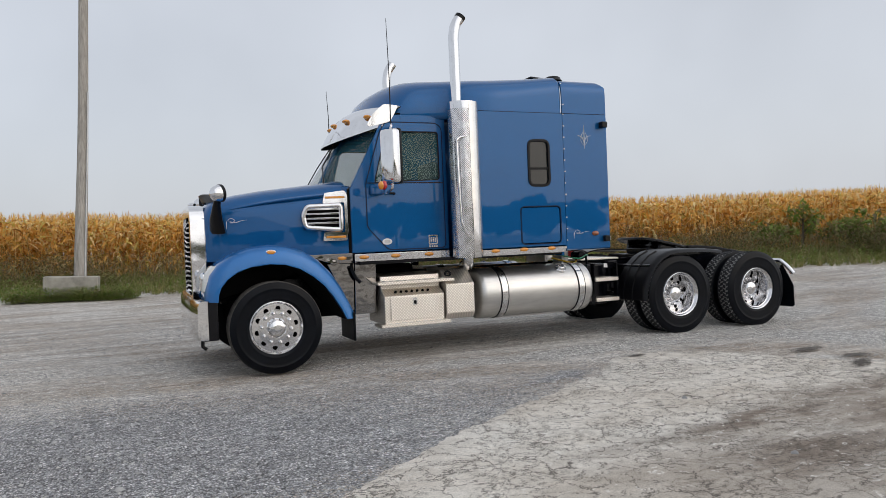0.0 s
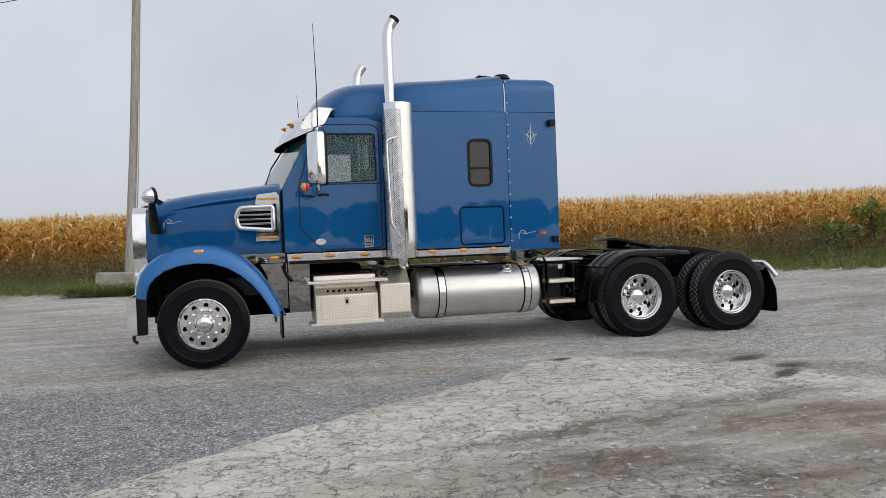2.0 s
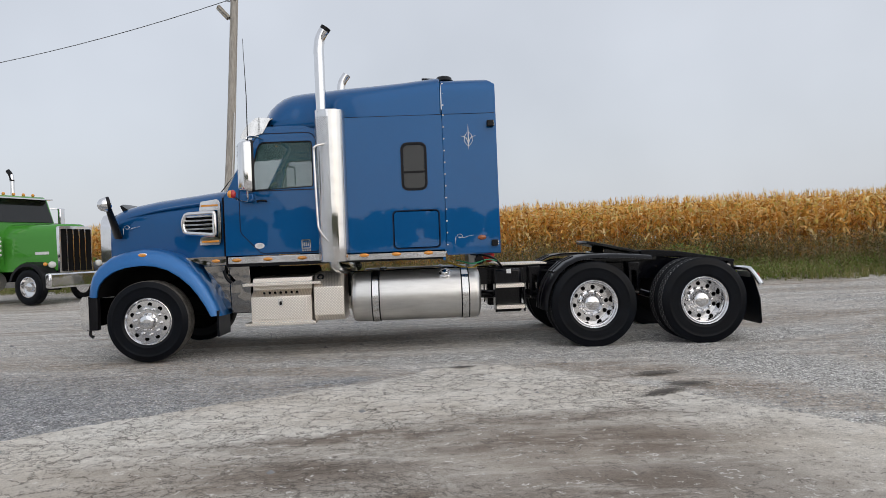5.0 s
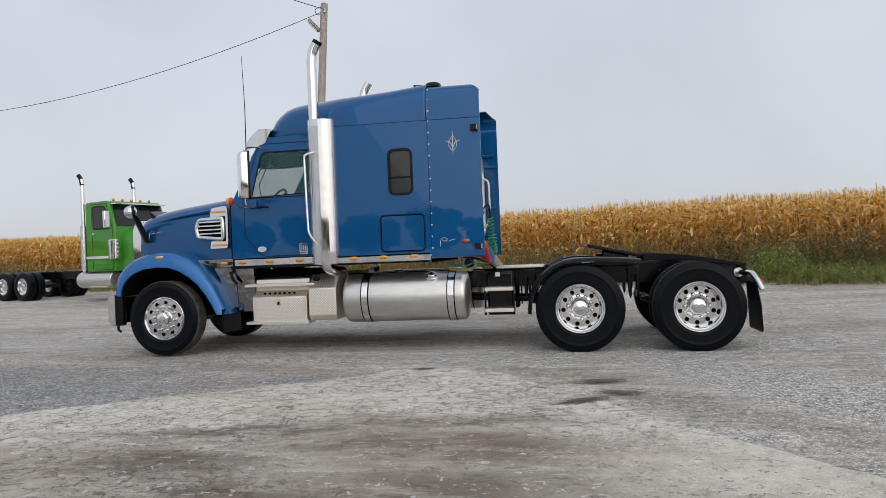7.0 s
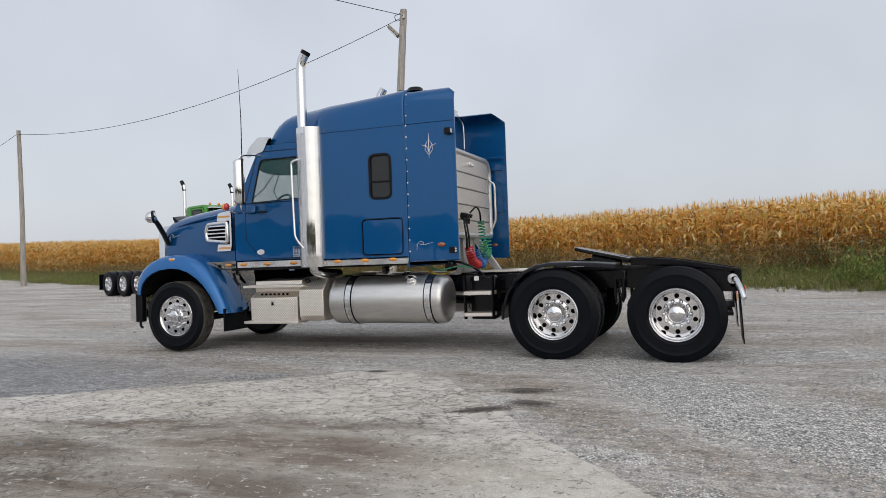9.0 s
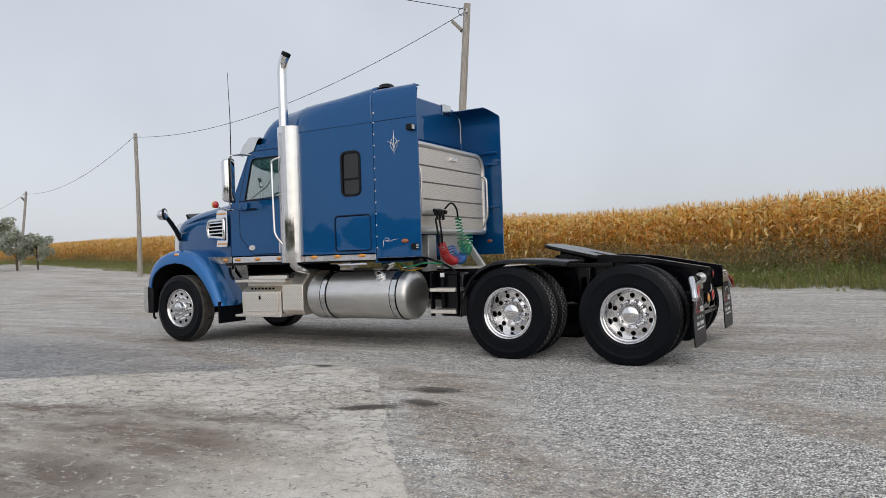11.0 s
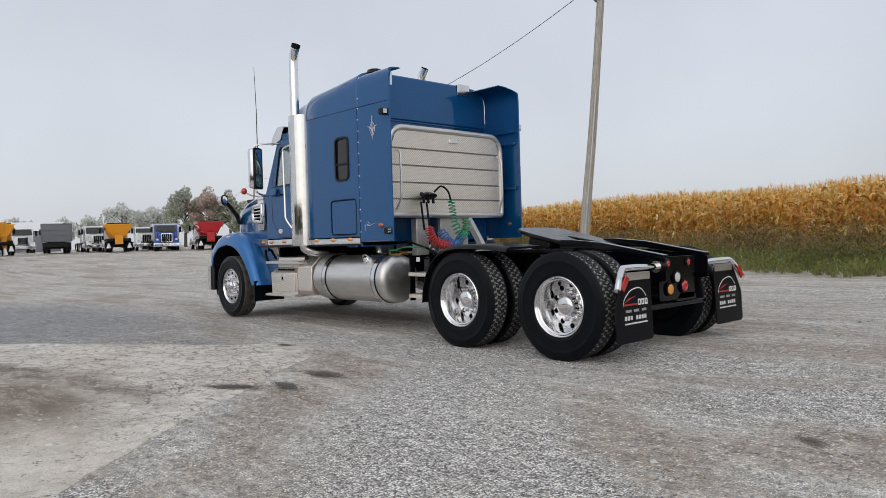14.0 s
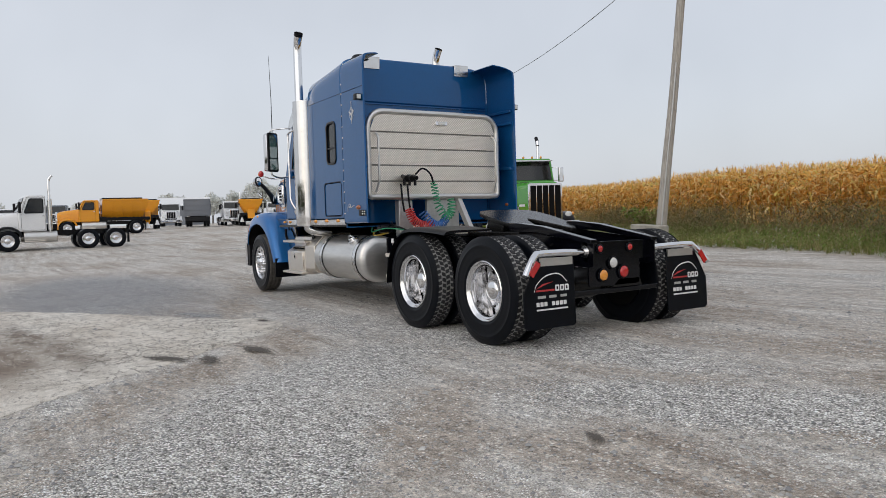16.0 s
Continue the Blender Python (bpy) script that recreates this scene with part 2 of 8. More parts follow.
def make_ground(name):
    """Yard of compacted fines with drifts of grey and blue crushed stone, bare brown earth and wheel tracks."""
    m, n, l, b = nodes_of(name)
    tc = n.new("ShaderNodeTexCoord")
    obj = tc.outputs["Object"]
    wv = warped(n, l, 1.1, 1.1)
    drift = noise_node(n, l, 0.5, 7, 0.66, (0.55, 1.7, 1))
    track = noise_node(n, l, 1.0, 8, 0.7, (0.22, 3.4, 1))
    grain = noise_node(n, l, 70, 5, 0.8)
    speck = noise_node(n, l, 24, 6, 0.8)
    # compacted fines with sparse chips
    base = ramp(n, l, track.outputs["Fac"], [(0.36, (0.36, 0.305, 0.255)), (0.48, (0.53, 0.492, 0.445)), (0.62, (0.67, 0.645, 0.605))])
    gr = ramp(n, l, grain.outputs["Fac"], [(0.28, (0.42, 0.42, 0.42)), (0.72, (1.55, 1.55, 1.55))])
    sk = ramp(n, l, speck.outputs["Fac"], [(0.3, (0.66, 0.66, 0.66)), (0.7, (1.28, 1.28, 1.28))])
    fines = mixed(n, l, 1.0, mixed(n, l, 1.0, base.outputs["Color"], gr.outputs["Color"], "MULTIPLY"), sk.outputs["Color"], "MULTIPLY")
    g_small, h_small, r_small = stones(n, l, obj, 90, GREY_TONES)
    g_big, h_big, r_big = stones(n, l, obj, 56, GREY_TONES)
    few = mapped(n, l, math_node(n, l, "SUBTRACT", mapped(n, l, drift.outputs["Fac"], 0.36, 0.62, 0.1, 0.8), r_small), -0.03, 0.03)
    fines = mixed(n, l, math_node(n, l, "MULTIPLY", few, mapped(n, l, h_small, 0.3, 0.8)), fines, g_small)
    # bare earth
    e_col, e_h, e_r = stones(n, l, obj, 48, BROWN_TONES, 0.5)
    earth0 = ramp(n, l, track.outputs["Fac"], [(0.32, (0.29, 0.232, 0.182)), (0.6, (0.50, 0.437, 0.373))])
    earth = mixed(n, l, 1.0, mixed(n, l, 1.0, earth0.outputs["Color"], gr.outputs["Color"], "MULTIPLY"), sk.outputs["Color"], "MULTIPLY")
    earth = mixed(n, l, mapped(n, l, e_r, 0.30, 0.26), earth, e_col)
    loose = noise_node(n, l, 0.33, 6, 0.62, (0.6, 1.5, 1))
    brown_at = math_node(n, l, "MAXIMUM", patches(n, l, wv, BROWN_SPOTS, 0.4), mapped(n, l, loose.outputs["Fac"], 0.50, 0.42, 0.0, 0.9))
    c = mixed(n, l, math_node(n, l, "MULTIPLY", brown_at, 0.85), fines, earth)
    # grey crushed stone
    crushed = mixed(n, l, mapped(n, l, r_big, 0.62, 0.58), g_small, g_big)
    grey_at = math_node(n, l, "MAXIMUM", patches(n, l, wv, GREY_SPOTS, 0.35), mapped(n, l, loose.outputs["Fac"], 0.57, 0.64))
    grey_at = mapped(n, l, math_node(n, l, "SUBTRACT", math_node(n, l, "MULTIPLY", grey_at, 1.15), r_small), -0.05, 0.05)
    c = mixed(n, l, grey_at, c, crushed)
    # fresh blue-grey crushed stone
    b_small, _, rb = stones(n, l, obj, 80, BLUE_TONES)
    b_big, _, rb2 = stones(n, l, obj, 52, BLUE_TONES)
    blue = mixed(n, l, mapped(n, l, rb2, 0.5, 0.46), b_small, b_big)
    blue_at = mapped(n, l, math_node(n, l, "SUBTRACT", math_node(n, l, "MULTIPLY", patches(n, l, wv, BLUE_SPOTS, 0.5), 1.1), math_node(n, l, "MULTIPLY", rb, 0.9)), -0.06, 0.06)
    c = mixed(n, l, math_node(n, l, "MULTIPLY", blue_at, 0.85), c, blue)
    clump = noise_node(n, l, 10, 8, 0.85, (0.8, 1.3, 1))
    cl = ramp(n, l, clump.outputs["Fac"], [(0.34, (0.62, 0.605, 0.59)), (0.5, (1.08, 1.08, 1.08)), (0.66, (1.6, 1.6, 1.6))])
    c = mixed(n, l, 1.0, c, cl.outputs["Color"], "MULTIPLY")
    l.new(c, b.inputs["Base Color"])
    put(b, Roughness=0.93, Specular_IOR_Level=0.2)
    bump(n, l, b, math_node(n, l, "ADD", h_small, h_big), 0.8, 0.012)
    return m


MUD_SPOTS = ((2.7, -5.95, 1.2, 0.42, 0), (3.4, -6.5, 1.2, 0.4, -4), (4.25, -5.5, 1.3, 0.36, 3), (4.95, -5.5, 0.75, 0.5, -30), (4.7, -6.35, 1.15, 0.6, -8), (4.4, -4.85, 1.0, 0.2, 5), (3.0, -5.2, 1.3, 0.16, 4))
SOUND_SPOTS = ((5.9, -6.9, 1.5, 1.9, -40), (4.4, -5.7, 1.2, 0.8, 0))


def make_pavement(name):
    """Old cracked asphalt, bleached grey-tan, with a web of dark cracks, pits and dried mud."""
    m, n, l, b = nodes_of(name)
    tc = n.new("ShaderNodeTexCoord")
    obj = tc.outputs["Object"]
    vec = warped(n, l, 2.6, 0.5)
    sound = patches(n, l, warped(n, l, 0.9, 0.8), SOUND_SPOTS, 0.3)

    def web(scale, width, lo, hi, seed_scale):
        v = n.new("ShaderNodeTexVoronoi")
        v.feature, v.voronoi_dimensions = "DISTANCE_TO_EDGE", "2D"
        put(v, Scale=scale)
        l.new(vec, v.inputs["Vector"])
        wide = noise_node(n, l, seed_scale * 6, 4)
        line_at = math_node(n, l, "LESS_THAN", v.outputs["Distance"], mapped(n, l, wide.outputs["Fac"], 0.35, 0.65, width * 0.15, width))
        where = noise_node(n, l, seed_scale, 5)
        return math_node(n, l, "MULTIPLY", line_at, mapped(n, l, where.outputs["Fac"], lo, hi))
    crack = math_node(n, l, "MAXIMUM", web(4.6, 0.045, 0.33, 0.43, 0.8), web(10.0, 0.075, 0.47, 0.55, 1.1))
    crack = math_node(n, l, "MULTIPLY", crack, mapped(n, l, sound, 0.0, 1.0, 0.78, 0.1))
    drift = noise_node(n, l, 0.6, 7, 0.65, (0.7, 1.4, 1))
    blotch = noise_node(n, l, 5.5, 7, 0.7)
    grain = noise_node(n, l, 110, 4, 0.8)
    base = ramp(n, l, drift.outputs["Fac"], [(0.34, (0.59, 0.535, 0.465)), (0.5, (0.70, 0.655, 0.59)), (0.66, (0.75, 0.72, 0.665))])
    bl = ramp(n, l, blotch.outputs["Fac"], [(0.3, (0.8, 0.79, 0.77)), (0.7, (1.13, 1.13, 1.13))])
    c = mixed(n, l, 1.0, base.outputs["Color"], bl.outputs["Color"], "MULTIPLY")
    # dried mud, drawn out by wheels
    smear = noise_node(n, l, 1.5, 8, 0.72, (0.55, 2.6, 1))
    mud_at = math_node(n, l, "MULTIPLY", patches(n, l, warped(n, l, 1.3, 0.9), MUD_SPOTS, 0.75), mapped(n, l, smear.outputs["Fac"], 0.32, 0.5, 0.4, 1.0))
    faint = mapped(n, l, smear.outputs["Fac"], 0.6, 0.75, 0.0, 0.18)
    c = mixed(n, l, math_node(n, l, "MAXIMUM", math_node(n, l, "MULTIPLY", mud_at, 0.88), faint), c, (0.17, 0.13, 0.10))
    gr = ramp(n, l, grain.outputs["Fac"], [(0.28, (0.6, 0.6, 0.6)), (0.72, (1.35, 1.35, 1.35))])
    c = mixed(n, l, 1.0, c, gr.outputs["Color"], "MULTIPLY")
    # pits where chips broke out, and a few pale chips
    pv = n.new("ShaderNodeTexVoronoi")
    pv.voronoi_dimensions = "2D"
    put(pv, Scale=30.0)
    l.new(vec, pv.inputs["Vector"])
    psep = n.new("ShaderNodeSeparateColor")
    l.new(pv.outputs["Color"], psep.inputs["Color"])
    near = mapped(n, l, pv.outputs["Distance"], 0.40, 0.28)
    pit = math_node(n, l, "MULTIPLY", near, mapped(n, l, psep.outputs["Red"], 0.16, 0.12))
    chip = math_node(n, l, "MULTIPLY", near, mapped(n, l, psep.outputs["Red"], 0.92, 0.95))
    c = mixed(n, l, math_node(n, l, "MULTIPLY", pit, 0.75), c, (0.15, 0.135, 0.12))
    c = mixed(n, l, math_node(n, l, "MULTIPLY", chip, 0.8), c, (0.80, 0.78, 0.74))
    c = mixed(n, l, crack, c, (0.10, 0.088, 0.075))
    l.new(c, b.inputs["Base Color"])
    put(b, Roughness=0.9, Specular_IOR_Level=0.2)
    low = math_node(n, l, "SUBTRACT", grain.outputs["Fac"], math_node(n, l, "ADD", crack, pit))
    bump(n, l, b, low, 0.7, 0.008)
    return m


def make_island(name, stops, rough=0.8, translucent=0.0):
    """Leaves, stones and the like: each loose piece takes its own tone."""
    m, n, l, b = nodes_of(name)
    g = n.new("ShaderNodeNewGeometry")
    r = ramp(n, l, g.outputs["Random Per Island"], stops)
    t = noise_node(n, l, 9, 4)
    k = ramp(n, l, t.outputs["Fac"], [(0.3, (0.75, 0.75, 0.75)), (0.7, (1.15, 1.15, 1.15))])
    l.new(mixed(n, l, 0.8, r.outputs["Color"], k.outputs["Color"], "MULTIPLY"), b.inputs["Base Color"])
    put(b, Roughness=rough, Specular_IOR_Level=0.25)
    if translucent:
        out = n["Material Output"]
        tr = n.new("ShaderNodeBsdfTranslucent")
        mx = n.new("ShaderNodeMixShader")
        mx.inputs["Fac"].default_value = translucent
        l.new(r.outputs["Color"], tr.inputs["Color"])
        l.new(b.outputs["BSDF"], mx.inputs[1])
        l.new(tr.outputs["BSDF"], mx.inputs[2])
        l.new(mx.outputs["Shader"], out.inputs["Surface"])
    return m


PAINT = make_paint("blue_truck_paint", (0.006, 0.088, 0.255), metal=0.5)
# truck paint again, lightened to put the fenders' highlight into the colour
PAINT_HIGHLIT = make_paint("highlit_blue_paint", (0.022, 0.145, 0.40), metal=0.5)
CHROME = make_chrome("chrome")
# base darkened to stand for the dark ground and tyre the panels mirror
TRIM = make_chrome("wavy_stainless_dark_reflection", (0.34, 0.33, 0.32), 0.05, 0.35, 3.4)
# for the rack's painted shadow lines, and for dark grey metal
DARKALU = plain("dark_and_shaded_aluminium", (0.25, 0.235, 0.21), 0.5, 0.6, 0.2, 8)
STEEL = make_chrome("polished_steel", (0.74, 0.74, 0.74), 0.14)
ALU = plain("spun_aluminium", (0.66, 0.65, 0.63), 0.34, 0.95, 0.1, 3, 0.05, 220, stretch=(1, 1, 6))
ALLOY = plain("alloy_wheel", (0.72, 0.72, 0.73), 0.13, 1.0, 0.05, 4, 0.0, 90)
TREADPLATE = make_diamond("tread_plate")
GUARD = make_chrome("polished_heat_guard", (0.70, 0.69, 0.68), 0.06, 0.22, 1.3)
PERF = make_perforated("perforated_guard")
RUBBER = plain("tyre_rubber", (0.0022, 0.0032, 0.0056), 0.34, 0, 0.4, 5, 0.08, 160, spec=0.15)
TREADMAT = plain("tyre_tread", (0.035, 0.036, 0.039), 0.8, 0, 0.4, 12, 0.3, 120, spec=0.15)
DUSTYTREAD = plain("dusty_tyre_tread", (0.085, 0.08, 0.074), 0.85, 0, 0.5, 9, 0.3, 120, spec=0.15)
GROOVE = plain("dusty_groove", (0.30, 0.298, 0.292), 0.95, 0, 0.3, 14, 0.2, 90, spec=0.1)
BLACK = plain("black_plastic", (0.005, 0.005, 0.0065), 0.3, 0, 0.3, 8, 0.08, 90, spec=0.22)
CHASSIS = plain("black_chassis_paint", (0.0022, 0.0025, 0.0045), 0.15, 0, 0.4, 5, 0.05, 70, spec=0.28)
GREASE = plain("greasy_black_steel", (0.009, 0.009, 0.009), 0.24, 0.1, 0.5, 7, 0.3, 60, spec=0.3)
SEAL = plain("dark_rubber_seal", (0.004, 0.018, 0.05), 0.45, 0, 0.2, 8, spec=0.2)
HOLE = plain("dark_cavity", (0.008, 0.008, 0.008), 0.9, spec=0.05)
GLASS = make_glass("cab_glass", (0.05, 0.14, 0.14), 0.32)
DARKGLASS = make_glass("tinted_glass", (0.012, 0.013, 0.013), 0.93)
MIRROR = make_chrome("mirror_glass", (0.9, 0.9, 0.9), 0.02)
AMBER = make_lens("amber_lens", (0.85, 0.34, 0.045))
RED = make_lens("red_lens", (0.55, 0.02, 0.02))
WHITELENS = make_lens("clear_lens", (0.75, 0.75, 0.72))
SILVER = plain("silver_vinyl", (0.7, 0.71, 0.72), 0.4)
WHITE = plain("white_vinyl", (0.72, 0.72, 0.72), 0.5)
REDVINYL = plain("red_vinyl", (0.4, 0.03, 0.03), 0.5)
INTERIOR = plain("grey_cab_trim", (0.09, 0.09, 0.095), 0.7, 0, 0.2)
HOSE_RED = plain("red_air_hose", (0.5, 0.03, 0.03), 0.35)
HOSE_GREEN = plain("green_air_hose", (0.02, 0.26, 0.12), 0.35)
HOSE_BLUE = plain("blue_air_hose", (0.03, 0.13, 0.4), 0.35)
GALV = plain("galvanised_steel", (0.5, 0.5, 0.49), 0.45, 0.7, 0.12, 20)
WOOD = plain("weathered_pole_wood", (0.35, 0.325, 0.29), 0.9, 0, 0.35, 5, 0.6, 30, stretch=(5, 5, 0.35))
CONCRETE = plain("old_concrete", (0.34, 0.32, 0.28), 0.92, 0, 0.25, 4, 0.5, 50)
CABLE = plain("black_cable", (0.02, 0.02, 0.02), 0.7)
GROUND = make_ground("gravel_yard")
PAVE = make_pavement("cracked_asphalt")
CORN = make_island("dry_corn", [(0.0, (0.42, 0.18, 0.04)), (0.2, (0.76, 0.40, 0.09)), (0.5, (0.95, 0.62, 0.18)), (0.72, (1.0, 0.85, 0.50)), (0.9, (0.74, 0.60, 0.15)), (1.0, (0.28, 0.13, 0.04))], 0.75, 0.4)
GRASS = make_island("verge_grass", [(0.0, (0.15, 0.175, 0.05)), (0.4, (0.25, 0.27, 0.085)), (0.6, (0.26, 0.24, 0.09)), (0.85, (0.38, 0.32, 0.15)), (1.0, (0.56, 0.47, 0.28))], 0.8, 0.35)
WEED = make_island("weed_leaves", [(0.0, (0.10, 0.17, 0.03)), (0.4, (0.21, 0.31, 0.06)), (0.6, (0.30, 0.34, 0.10)), (0.8, (0.33, 0.28, 0.13)), (0.97, (0.27, 0.2, 0.10)), (1.0, (0.75, 0.75, 0.65))], 0.7, 0.35)
DRYWEED = make_island("dry_weeds", [(0.0, (0.22, 0.15, 0.085)), (0.4, (0.34, 0.24, 0.13)), (0.6, (0.20, 0.22, 0.07)), (0.8, (0.28, 0.29, 0.10)), (1.0, (0.36, 0.25, 0.19))], 0.85, 0.3)
DARKWEED = make_island("dark_weeds", [(0.0, (0.07, 0.085, 0.03)), (0.4, (0.13, 0.15, 0.05)), (0.7, (0.21, 0.15, 0.08)), (1.0, (0.30, 0.22, 0.14))], 0.85, 0.3)
BUSH = make_island("bush_leaves", [(0.0, (0.10, 0.17, 0.04)), (0.5, (0.25, 0.35, 0.09)), (0.8, (0.46, 0.49, 0.15)), (1.0, (0.55, 0.45, 0.16))], 0.6, 0.4)
PEBBLE = make_island("loose_stones", [(0.0, (0.24, 0.24, 0.245)), (0.5, (0.40, 0.395, 0.385)), (0.85, (0.52, 0.51, 0.49)), (1.0, (0.66, 0.64, 0.61))], 0.9)
SOIL = plain("field_soil", (0.13, 0.1, 0.07), 0.95, 0, 0.3, 1.5, 0.5, 30)
LEAF_GREEN = make_island("green_foliage", [(0.0, (0.15, 0.18, 0.10)), (0.6, (0.22, 0.24, 0.14)), (1.0, (0.31, 0.28, 0.17))], 0.8, 0.35)
# distance haze is put into the next three foliage colours as a paler tone
LEAF_FAR_HAZE = make_island("far_hazed_foliage", [(0.0, (0.66, 0.68, 0.65)), (0.6, (0.74, 0.75, 0.71)), (1.0, (0.80, 0.78, 0.74))], 0.9, 0.5)
LEAF_HAZE = make_island("haze_lightened_green_foliage", [(0.0, (0.38, 0.42, 0.34)), (0.6, (0.50, 0.53, 0.43)), (1.0, (0.62, 0.58, 0.48))], 0.9, 0.5)
LEAF_RED_HAZE = make_island("haze_lightened_autumn_foliage", [(0.0, (0.48, 0.43, 0.37)), (0.5, (0.60, 0.49, 0.43)), (1.0, (0.70, 0.56, 0.50))], 0.8, 0.5)
BARK = plain("bark", (0.11, 0.09, 0.07), 0.9, 0, 0.3, 6, 0.5, 40)
P_GREEN = make_paint("green_truck_paint", (0.06, 0.27, 0.035))
P_WHITE = make_paint("white_truck_paint", (0.72, 0.73, 0.74))
P_YELLOW = make_paint("yellow_truck_paint", (0.72, 0.3, 0.02))
P_RED = make_paint("red_spreader_paint", (0.42, 0.02, 0.025))
P_GREY = make_paint("dark_grey_dump_paint", (0.15, 0.165, 0.19))
P_BLUE = make_paint("second_blue_paint", (0.03, 0.09, 0.33))

# ---------------------------------------------------------------- mesh helpers
I4 = Matrix.Identity(4)


def part(name, bm, material, parent=None, label="", angle=38, bevel=0.0, m=None, smooth=True):
    """Links a bmesh as one mesh object under a thing or a part."""
    bmesh.ops.recalc_face_normals(bm, faces=bm.faces)
    me = bpy.data.meshes.new(name)
    bm.to_mesh(me)
    bm.free()
    return part_from(name, me, material, parent, label, angle, bevel, m, smooth)


def part_from(name, me, material, parent=None, label="", angle=38, bevel=0.0, m=None, smooth=True):
    if not me.materials:
        me.materials.append(material)
        if smooth:
            me.shade_smooth()
            me.set_sharp_from_angle(angle=radians(angle))
    ob = new(name, me)
    if parent is not None:
        ob.parent = parent
    if m is not None:
        ob.matrix_basis = m
    if label:
        ob["label"] = label
    if bevel:
        b = ob.modifiers.new("edge", "BEVEL")
        b.width, b.segments, b.limit_method, b.angle_limit = bevel, 2, "ANGLE", radians(40)
        b.harden_normals = False
    return ob


def bm_():
    return bmesh.new()


def thing(name, label, category, group="", kind="", at=(0, 0, 0), rz=0):
    e = new(name)
    e.empty_display_size = 0.3
    e.matrix_basis = pose(*at, 0, 0, rz)
    return tagged(e, label, category, group, kind)


def box(bm, x0, x1, y0, y1, z0, z1, m=I4):
    v = [bm.verts.new(m @ Vector(p)) for p in ((x0, y0, z0), (x1, y0, z0), (x1, y1, z0), (x0, y1, z0), (x0, y0, z1), (x1, y0, z1), (x1, y1, z1), (x0, y1, z1))]
    for f in ((0, 3, 2, 1), (4, 5, 6, 7), (0, 1, 5, 4), (1, 2, 6, 5), (2, 3, 7, 6), (3, 0, 4, 7)):
        bm.faces.new([v[i] for i in f])
    return bm


def loft(bm, rings, closed=True, caps=True):
    """Skin through rings of equally many points."""
    rows = [[bm.verts.new(p) for p in r] for r in rings]
    n = len(rows[0])
    for a, b in zip(rows, rows[1:]):
        for i in range(n if closed else n - 1):
            j = (i + 1) % n
            try:
                bm.faces.new((a[i], a[j], b[j], b[i]))
            except ValueError:
                pass
    if caps and closed:
        for r in (rows[0], rows[-1]):
            try:
                bm.faces.new(r)
            except ValueError:
                pass
    return bm


def ring_at(c, t, r, seg, r2=None, phase=0.0):
    """A circle round the point c across the direction t."""
    t = Vector(t).normalized()
    a = t.orthogonal() if abs(t.z) > 0.9 else t.cross(Vector((0, 0, 1)))
    a.normalize()
    b = t.cross(a)
    r2 = r2 or r
    return [Vector(c) + a * (r * math.cos(phase + 2 * math.pi * i / seg)) + b * (r2 * math.sin(phase + 2 * math.pi * i / seg)) for i in range(seg)]


def cyl(bm, p0, p1, r, seg=20, r1=None):
    d = Vector(p1) - Vector(p0)
    return loft(bm, [ring_at(p0, d, r, seg), ring_at(p1, d, r if r1 is None else r1, seg)])


def tube(bm, pts, r, seg=10, caps=True):
    """A round bar along points; r may be one number or one for each point."""
    pts = [Vector(p) for p in pts]
    rings, up = [], None
    for i, p in enumerate(pts):
        t = (pts[min(i + 1, len(pts) - 1)] - pts[max(i - 1, 0)]).normalized()
        if up is None:
            up = t.orthogonal().normalized()
        up = (up - t * up.dot(t)).normalized()
        b = t.cross(up)
        rr = r if isinstance(r, (int, float)) else r[i]
        rings.append([p + up * (rr * math.cos(2 * math.pi * k / seg)) + b * (rr * math.sin(2 * math.pi * k / seg)) for k in range(seg)])
    return loft(bm, rings, True, caps)


def smooth_path(pts, n=6):
    """Catmull-Rom points through the given ones."""
    pts = [Vector(p) for p in pts]
    q = [pts[0] * 2 - pts[1], *pts, pts[-1] * 2 - pts[-2]]
    out = []
    for i in range(1, len(q) - 2):
        for k in range(n):
            t = k / n
            a, b, c, d = q[i - 1:i + 3]
            out.append(0.5 * ((2 * b) + (c - a) * t + (2 * a - 5 * b + 4 * c - d) * t * t + (3 * b - a - 3 * c + d) * t ** 3))
    return [*out, pts[-1]]


def lathe(bm, profile, seg=48, m=I4):
    """Turns (radius, height) points about the z axis of m."""
    rings = []
    for r, z in profile:
        rings.append([m @ Vector((r * math.cos(2 * math.pi * i / seg), r * math.sin(2 * math.pi * i / seg), z)) for i in range(seg)])
    return loft(bm, rings, True, False)


def ball(bm, c, r, seg=14, rings=8, s=(1, 1, 1)):
    bmesh.ops.create_uvsphere(bm, u_segments=seg, v_segments=rings, radius=r, matrix=Matrix.Translation(c) @ Matrix.Diagonal((*s, 1)))
    return bm


def rounded(x0, x1, y0, y1, r, seg=5):
    """A rectangle with round corners; r is one radius, or four from the lower left counter-clockwise."""
    r = (r,) * 4 if isinstance(r, (int, float)) else r
    out = []
    for (cx, cy, a0), q in zip(((x0, y0, 180), (x1, y0, 270), (x1, y1, 0), (x0, y1, 90)), r):
        ox, oy = (cx + q if cx == x0 else cx - q), (cy + q if cy == y0 else cy - q)
        for i in range(seg + 1):
            a = radians(a0 + 90 * i / seg)
            out.append((ox + q * math.cos(a), oy + q * math.sin(a)))
    return out


